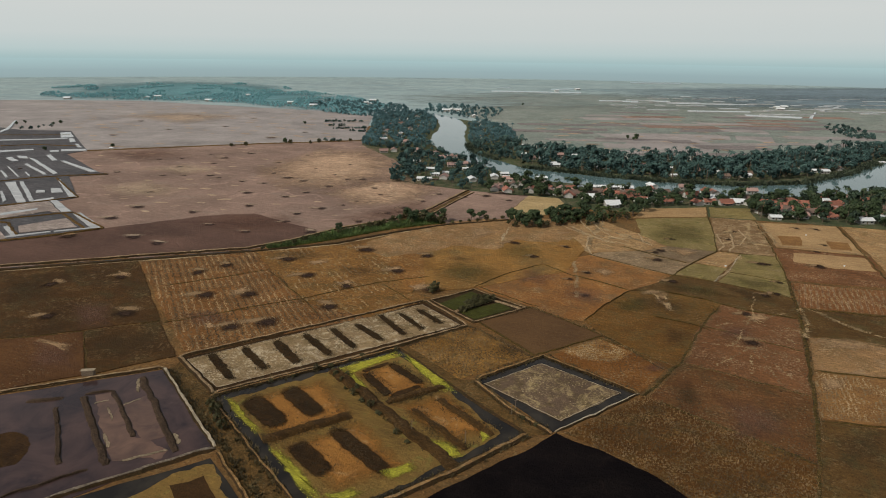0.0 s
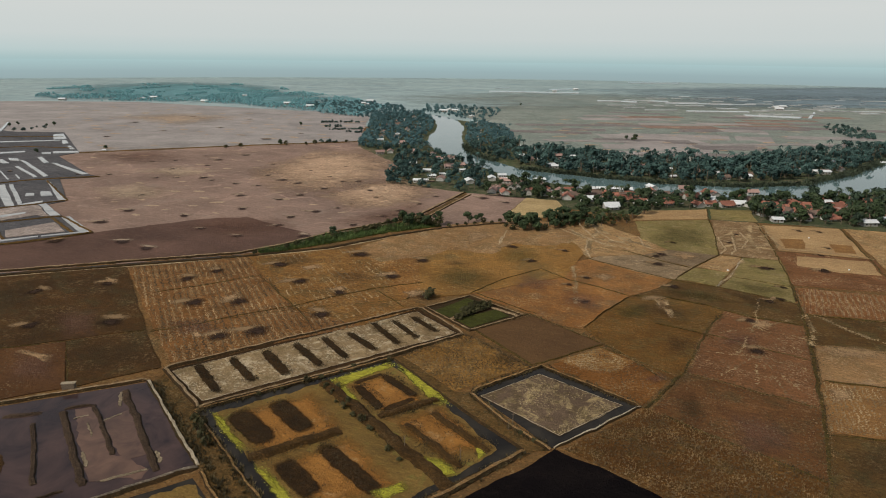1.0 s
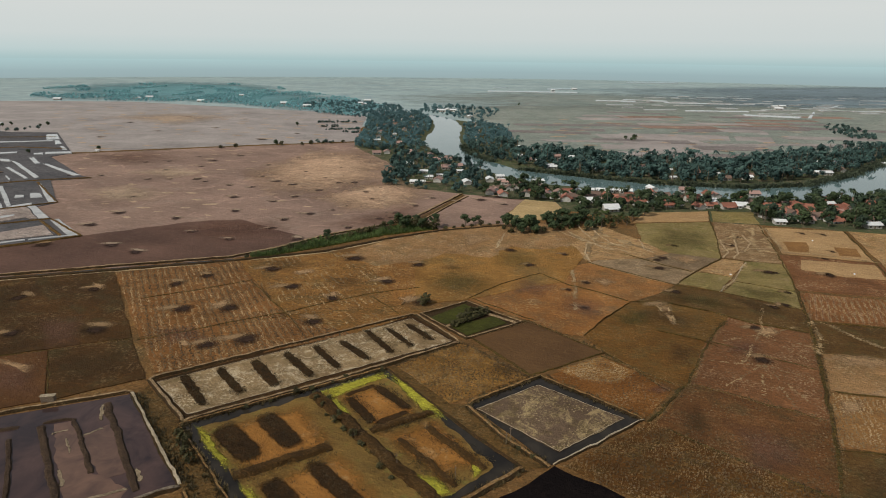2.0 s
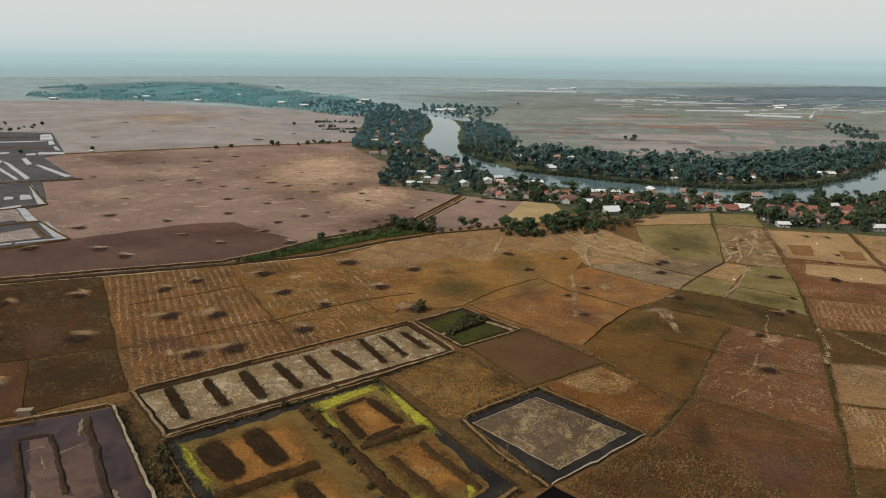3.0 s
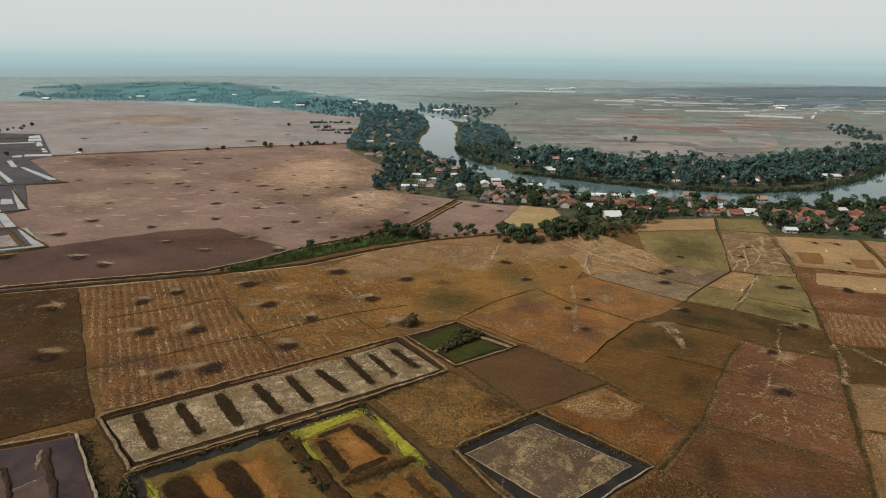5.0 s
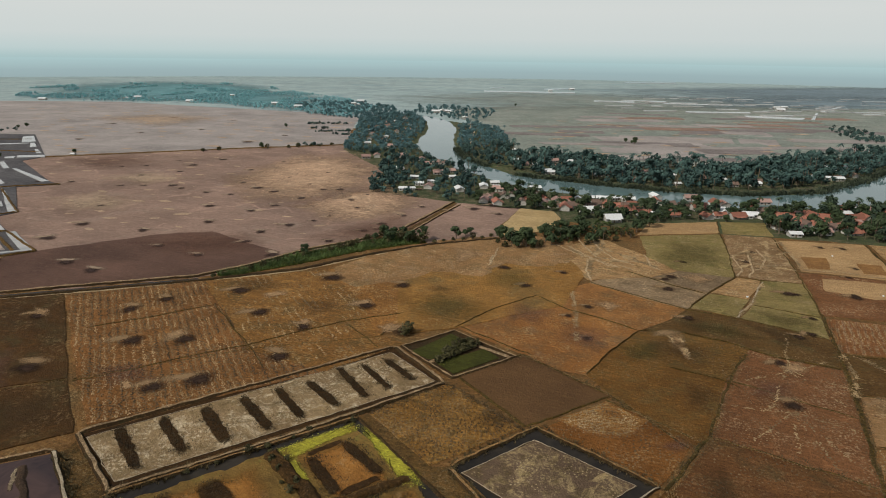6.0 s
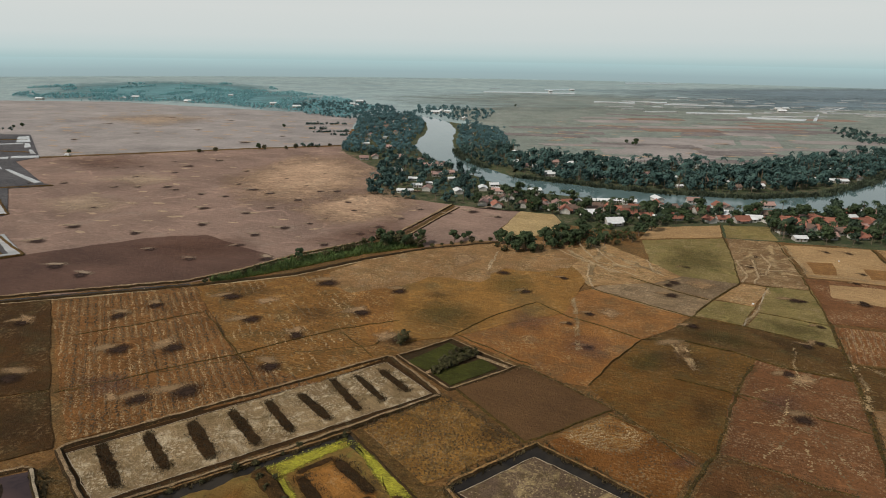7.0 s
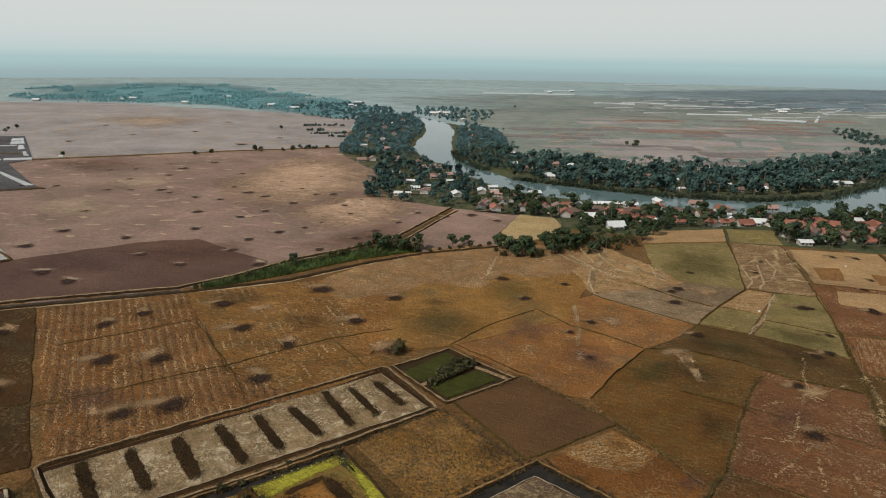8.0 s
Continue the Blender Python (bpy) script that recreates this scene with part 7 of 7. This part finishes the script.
rims = [[(-54.7, 147.9), (-42.2, 133.9)], [(-45.4, 153.1), (-33.6, 138.7)], [(-37.9, 127.1), (-28.0, 115.0)], [(-29.5, 133.1), (-13.8, 115.0)], [(-23.5, 162.3), (-15.9, 149.4)], [(-17.1, 167.6), (-7.4, 155.7)], [(-9.4, 142.2), (4.1, 124.3)], [(-2.4, 147.1), (10.9, 130.1)], [(-45.7, 128.3), (-25.7, 139.3)], [(-16.3, 145.6), (-0.7, 153.8)]]
woods("pond_weed", [p for k, l in enumerate(rims) for p in along(l, 0.05, 1.6, 150 + k)], LOW_TUFTS, M_dark_weed, "dark brown weed round the mud trenches", 41, category="water weed")
rims = [[(-74.5, 174.9), (-62.2, 157.8)], [(-65.0, 178.5), (-53.8, 163.6)], [(-56.2, 183.9), (-45.0, 167.5)], [(-47.4, 188.8), (-35.8, 172.8)], [(-39.0, 193.4), (-28.6, 177.9)], [(-31.3, 197.2), (-20.3, 183.3)], [(-23.4, 205.2), (-12.8, 187.2)], [(-16.5, 207.3), (-6.9, 192.2)], [(-9.7, 210.5), (-0.6, 197.4)]]
woods("pond_weed", [p for k, l in enumerate(rims) for p in along(l, 0.09, 0.9, 170 + k)], LOW_TUFTS, M_dark_weed, "dark brown weed in the drained trenches", 42, category="water weed")


# ---- stubble and clods on the near fields ----
def strew(name, spots, models, mat, label, seed, low, high, category, z=0.3):
    ob = woods(name, spots, models, mat, label, seed, low, high, category)
    ob.location.z = z
    return ob


def in_rows(poly, angle, spacing, gap, seed):
    rnd = random.Random(seed)
    u, v = Vector((math.cos(radians(angle)), math.sin(radians(angle)))), Vector((-math.sin(radians(angle)), math.cos(radians(angle))))
    along_u = [Vector(p).dot(u) for p in poly]
    along_v = [Vector(p).dot(v) for p in poly]
    out, b = [], min(along_v)
    while b < max(along_v):
        a = min(along_u)
        while a < max(along_u):
            p = u * (a + rnd.uniform(-gap, gap)) + v * (b + rnd.gauss(0, 0.3))
            if inside(p.x, p.y, poly):
                out.append((p.x, p.y))
            a += gap
        b += spacing
    return out


rows_field = [(-135.8, 263.4), (-88.9, 279.3), (-52.6, 215.9), (-27.0, 202.2), (-82.7, 175.6)]
strew("straw_clumps", broken(in_rows(rows_field, -64, 2.7, 0.26, 1), 9, -0.28, 1), CLODS, M_clod_pale, "pale straw lying in rows on the stubble", 61, 0.2, 0.72, "straw")
strew("stubble_clumps", broken([(x + 1.25, y + 0.6) for x, y in in_rows(rows_field, -64, 2.7, 0.5, 2)], 14, -0.25, 2), CLODS, M_clod_brown, "dark ruts of stubble between the straw rows", 62, 0.6, 1.0, "stubble")
for k, (poly, spread) in enumerate((([(-87.8, 279.3), (-39.8, 293.5), (-21.7, 257.4), (-12.9, 226.6), (-52.3, 217.7)], 0.1), ([(-52.1, 217.0), (-12.9, 225.8), (-5.5, 219.2), (-26.6, 202.2)], 0.0))):
    strew("straw_clumps", broken(in_rows(poly, -64, 2.8, 0.5, 5 + k), 12, spread, 6 + k), CLODS, M_clod_pale, "faint rows of pale straw on the stubble", 66 + k, 0.4, 0.9, "straw")
for k, (poly, gap, most, level) in enumerate((([(91.2, 196.1), (116.7, 176.1), (103.2, 148.9), (73.9, 168.6)], 0.8, 4200, -0.05), ([(91.4, 196.6), (105.2, 211.5), (134.5, 210.7), (117.1, 176.5)], 0.9, 3000, -0.05), ([(-12.0, 180.4), (8.2, 197.0), (26.8, 172.6), (3.7, 158.3)], 0.7, 3500, -0.2), ([(37.0, 176.6), (52.5, 185.4), (60.5, 175.5), (52.8, 167.8), (44.4, 169.6)], 0.6, 1500, -0.4), ([(36.3, 212.7), (14.0, 235.3), (45.8, 257.4), (74.4, 243.0), (80.2, 227.0), (50.3, 200.7)], 1.1, 3500, 0.05), ([(-39.8, 293.5), (-9.7, 299.3), (-4.6, 238.7), (-12.9, 226.6), (-21.7, 257.4)], 1.2, 2000, 0.05), ([(112.2, 163.3), (130.7, 157.9), (114.1, 134.7), (98.2, 137.6)], 0.8, 2500, -0.1))):
    spots = broken(scatter(poly, gap, 300 + k, most), 11, level, 3 + k)
    strew("straw_clumps", spots, CLODS, M_clod_dull, "pale straw scattered over the stubble", 310 + k, 0.2, 0.6, "straw")
for k, (poly, gap, most, level) in enumerate((([(73.9, 168.6), (103.0, 148.6), (86.7, 118.7), (69.6, 134.2), (56.6, 148.0)], 1.0, 3500, 0.0), ([(-12.0, 180.4), (8.2, 197.0), (26.8, 172.6), (3.7, 158.3)], 0.9, 2200, -0.1), ([(55.2, 148.6), (58.3, 145.9), (68.7, 135.5), (86.4, 118.0), (75.0, 99.0), (56.5, 99.9), (41.8, 120.3), (29.3, 131.0)], 1.0, 4000, -0.1), ([(32.1, 171.9), (52.6, 185.8), (69.6, 167.9), (55.0, 150.4)], 1.0, 2000, 0.0), ([(49.8, 200.1), (77.9, 225.5), (110.7, 222.3), (91.1, 195.8), (76.1, 202.9), (54.8, 188.1)], 1.3, 2500, 0.05), ([(-87.8, 279.3), (-39.8, 293.5), (-21.7, 257.4), (-12.9, 226.6), (-52.3, 217.7)], 1.3, 2500, 0.05), ([(-121.6, 189.7), (-106.0, 160.7), (-124.6, 151.8), (-146.2, 184.7)], 1.1, 2000, 0.05))):
    spots = broken(scatter(poly, gap, 330 + k, most), 9, level, 20 + k)
    strew("stubble_clumps", spots, CLODS, M_clod_brown, "rough brown stubble clumps on the field", 340 + k, 0.35, 0.85, "stubble")
spots = broken(scatter([(-78.0, 169.6), (-8.2, 212.7), (4.2, 196.9), (-64.9, 155.3)], 0.9, 360, 1400), 5, 0.1, 40)
for k, (level, mat) in enumerate(((0.12, M_straw_clump), (0.0, M_clod_brown))):
    strew("straw_clumps", broken(scatter([(55.2, 148.6), (58.3, 145.9), (68.7, 135.5), (86.4, 118.0), (75.0, 99.0), (56.5, 99.9), (41.8, 120.3), (29.3, 131.0)], 0.7, 370 + k, 3000), 7, level, 45 + k), CLODS, mat, "drifts of cut straw on the orange stubble", 372 + k, 0.25, 0.7, "straw")
flakes = woods("mud_flakes", spots, FLAKES, M_clod_bed, "dry curling flakes of pale pond mud", 361, 0.5, 1.1, "mud flakes")
flakes.location.z = 0.08
spots = broken(scatter([(11.4, 155.4), (29.5, 167.0), (48.6, 150.4), (29.4, 137.1)], 0.8, 362, 2500), 7, 0.02, 41)
flakes = woods("mud_flakes", spots, FLAKES, M_clod_bed, "dry flakes of grey pond mud", 363, 0.25, 0.6, "mud flakes")
flakes.location.z = 0.23

# straw swaths on the plain
def swath(seed):
    rnd = random.Random(seed)
    n = 18
    ring = [(rnd.uniform(0.7, 1.25) * 3.4 * math.cos(k * math.tau / n), rnd.uniform(0.5, 1.4) * 1.3 * math.sin(k * math.tau / n), 0.0) for k in range(n)]
    return [], [], ring + [(0, 0, 0.12)], [(k, (k + 1) % n, n) for k in range(n)]


def swaths(poly, gap, most, seed, low, high, mat, label, z=0.2):
    rnd = random.Random(seed)
    verts, faces, base = [], [], 0
    models = [swath(seed + k) for k in range(6)]
    for x, y in broken(scatter(poly, gap, seed, most), 60, -0.1, seed):
        _, _, v, f = rnd.choice(models)
        s, t = rnd.uniform(low, high), radians(rnd.gauss(-8, 16))
        for a, b, c in v:
            a, b = a * s, b * s * rnd.uniform(0.9, 1.1)
            verts.append((x + a * math.cos(t) - b * math.sin(t), y + a * math.sin(t) + b * math.cos(t), z + c))
        faces += [tuple(i + base for i in q) for q in f]
        base += len(v)
    return tagged(new("straw_swaths", mesh_of("straw_swaths", verts, faces, [mat])), label, "straw", kind="stuff")


swaths([(-180.6, 325.1), (-134.6, 351.4), (-58.0, 346.8), (10.3, 419.4), (-35.1, 453.9), (-78.5, 662.8), (-186.0, 638.4), (-326.6, 583.5), (-264.2, 481.0)], 15, 190, 401, 0.4, 1.5, M_swath, "pale drifts of straw across the harvested plain")
swaths([(-339.0, 612.5), (-195.3, 672.9), (-83.0, 704.9), (-99.0, 933.6), (-324.3, 1078.4), (-690.3, 1170.4)], 24, 200, 402, 1.0, 2.6, M_swath, "pale straw drifts on the far stubble")
swaths([(142.8, 915.9), (308.2, 1023.1), (551.7, 955.8), (444.3, 717.5), (256.4, 588.8), (135.8, 642.4)], 26, 200, 404, 1.0, 3.0, M_swath, "pale streaks across the fields beyond the river", 0.52)

strew("straw_clumps", scatter([(55.2, 148.6), (58.3, 145.9), (68.7, 135.5), (86.4, 118.0), (75.0, 99.0), (56.5, 99.9), (41.8, 120.3), (29.3, 131.0)], 1.1, 36, 2200), LOW_TUFTS, M_straw_clump, "clumps of cut straw on the orange stubble", 37, 0.8, 1.25, "straw")
strew("straw_clumps", scatter([(-12.0, 180.4), (8.2, 197.0), (26.8, 172.6), (3.7, 158.3)], 1.0, 38, 900), LOW_TUFTS, M_straw_clump, "clumps of dry weed on the fallow field", 39, 0.8, 1.25, "straw")

# worn tracks and streaks of straw
STREAKS = (
    ("worn_track", "pale worn track below the village", 0.75, 0.06, 0.7, ([(88.6, 344.1), (91.9, 319.9), (98.8, 306.9), (107.4, 296.9)], [(73.7, 328.8), (78.8, 310.8), (96.4, 303.8)], [(93.5, 336.6), (78.5, 304.4), (72.0, 282.9)], [(91.3, 317.6), (102.5, 309.1)])),
    ("straw_path", "pale straw path between plots", 0.5, 0.09, 0.5, ([(186.5, 340.1), (171.6, 294.2), (190.2, 288.8), (208.2, 277.2)], [(139.2, 211.3), (143.6, 196.9), (150.5, 186.8), (161.1, 181.2)], [(136.4, 211.8), (130.4, 197.8), (123.1, 186.2)], [(115.4, 241.0), (129.0, 255.6), (146.0, 279.7)])),
    ("straw_streak", "streak of spilt pale straw on the field", 0.5, 0.06, 0.4, ([(63.5, 272.3), (53.0, 222.4)], [(85.4, 227.6), (85.4, 218.1), (85.8, 209.2)], [(86.1, 226.4), (88.4, 221.6)], [(85.4, 225.2), (87.7, 222.2), (86.0, 211.4)])),
)
STREAKS += (
    ("straw_streak", "thin pale straw streaks fanning out from a burnt heap", 0.28, 0.3, 0.5, ([(112.2, 202.1), (89.0, 192.3)], [(112.2, 202.1), (117.4, 181.0)], [(112.2, 202.1), (125.6, 227.4)], [(112.2, 202.1), (95.4, 180.9)], [(112.2, 202.1), (127.9, 207.4)], [(112.2, 202.1), (124.6, 190.7)], [(101.7, 178.5), (83.0, 183.4)], [(101.7, 178.5), (96.7, 152.6)], [(101.7, 178.5), (82.1, 165.4)], [(101.7, 178.5), (91.9, 161.2)], [(101.7, 178.5), (112.5, 169.9)], [(101.7, 178.5), (102.7, 157.5)])),
    ("straw_streak", "pale lines of straw across the trampled plot", 0.55, 0.08, 0.65, ([(157.1, 335.6), (167.3, 331.0), (184.6, 336.3)], [(147.0, 310.1), (159.6, 321.4), (164.7, 312.6), (179.4, 319.6)], [(140.9, 293.6), (153.5, 301.8), (168.0, 292.2)], [(162.9, 328.5), (152.3, 301.8)], [(179.2, 338.7), (164.3, 310.4), (159.4, 290.1)])),
)
for k, (name, label, aside, gap, size, tracks) in enumerate(STREAKS):
    for j, track in enumerate(tracks):
        bent = outline(track, 4.0, 1.4, False)
        strew(name, broken(along(bent, gap, aside, 500 + 20 * k + j), 6, -0.25, k), FLAKES, M_clod_pale, label, 700 + 20 * k + j, size * 0.7, size * 1.5, "straw", 0.42)

for track in [[(68.3, 331.3), (74.8, 318.6), (82.1, 307.0), (89.3, 297.5)], [(82.4, 350.3), (82.0, 331.5), (83.2, 310.8), (100.1, 304.1)], [(78.7, 308.4), (73.9, 292.6), (72.5, 278.5)], [(73.4, 329.6), (79.0, 314.7), (85.0, 299.6), (90.1, 296.2)], [(89.5, 344.5), (88.2, 327.2), (90.6, 310.1), (97.4, 299.7)], [(34.8, 314.3), (31.8, 299.3), (39.3, 326.6)], [(90.0, 299.7), (95.0, 292.7)], [(107.7, 314.9), (104.3, 298.4), (107.1, 292.8)], [(157.7, 315.4), (148.4, 293.1), (141.9, 283.1)], [(149.7, 307.5), (157.2, 300.2), (168.9, 298.8)], [(149.7, 315.3), (143.5, 293.0), (137.5, 285.0)], [(166.1, 323.7), (162.7, 309.1), (152.8, 294.5), (147.2, 293.0)]]:
    ridge("worn_track", track, 0.9, 0.06, M_trail, "pale worn track across the stubble", "track", z=0.44, wobble=0.7, step=2.0)

# a rough straw fringe along the bunds
FRINGE = ([(12.1, 200.4), (33.8, 212.8), (54.8, 188.1), (66.6, 163.9)], [(52.6, 185.8), (69.6, 167.9)], [(55.2, 148.6), (73.5, 169.0), (98.1, 205.1), (106.0, 213.2)], [(91.4, 196.6), (116.8, 176.1)], [(73.9, 168.6), (103.0, 148.6)], [(149.0, 242.8), (136.1, 213.5), (123.1, 186.2), (103.9, 149.5), (92.4, 128.0)], [(-121.9, 190.1), (-99.7, 199.1)], [(-83.1, 173.0), (-6.8, 220.1)], [(-85.1, 166.0), (-124.2, 151.2)], [(-12.0, 180.4), (8.2, 197.0), (26.8, 172.6)])
for k, edge in enumerate(FRINGE):
    strew("straw_fringe", [(x + 0.6, y - 0.8) for x, y in along(edge, 0.22, 0.35, 560 + k)], CLODS, M_straw_clump, "pale straw caught along the bund", 580 + k, 0.2, 0.5, "straw", 0.34)

# hedges and a lane by the riverside woods
HEDGES = ([(-152.7, 879.5), (-99.9, 883.8)], [(-133.1, 792.3), (-87.5, 801.2)], [(-139.2, 827.6), (-118.1, 822.9)], [(-127.4, 676.3), (-101.1, 677.7)], [(-103.9, 772.1), (-84.4, 762.7)])
for k, hedge in enumerate(HEDGES):
    woods("hedge", along(hedge, 1.8, 0.8, 620 + k), SHRUBS, M_leaf_mid, "dark clipped hedge round a plot by the woods", 630 + k, 0.7, 1.4, "hedge")
sheet("lane", [(62.0, 869.0), (66.0, 883.1), (65.0, 812.0), (54.5, 708.0), (51.1, 703.4), (59.5, 794.2)], 0.45, M_bund_pale, "pale lane at the edge of the riverside trees", "lane", 0.8, 3.0)

# close straw rows on two plots
for k, (plot, angle, gap) in enumerate((([(111.7, 162.6), (140.1, 154.3), (125.1, 132.1), (98.6, 138.1)], 68, 1.5), ([(37.9, 176.6), (52.4, 184.9), (59.1, 175.9), (52.8, 168.9), (45.0, 170.4)], 20, 1.3), ([(148.0, 239.3), (196.8, 226.9), (179.0, 204.2), (136.8, 215.1)], 68, 2.2))):
    strew("straw_clumps", broken(in_rows(plot, angle, gap, 0.3, 640 + k), 8, -0.3, 50 + k), CLODS, M_clod_pale, "pale straw in close rows on the plot", 645 + k, 0.3, 0.7, "straw", 0.34)
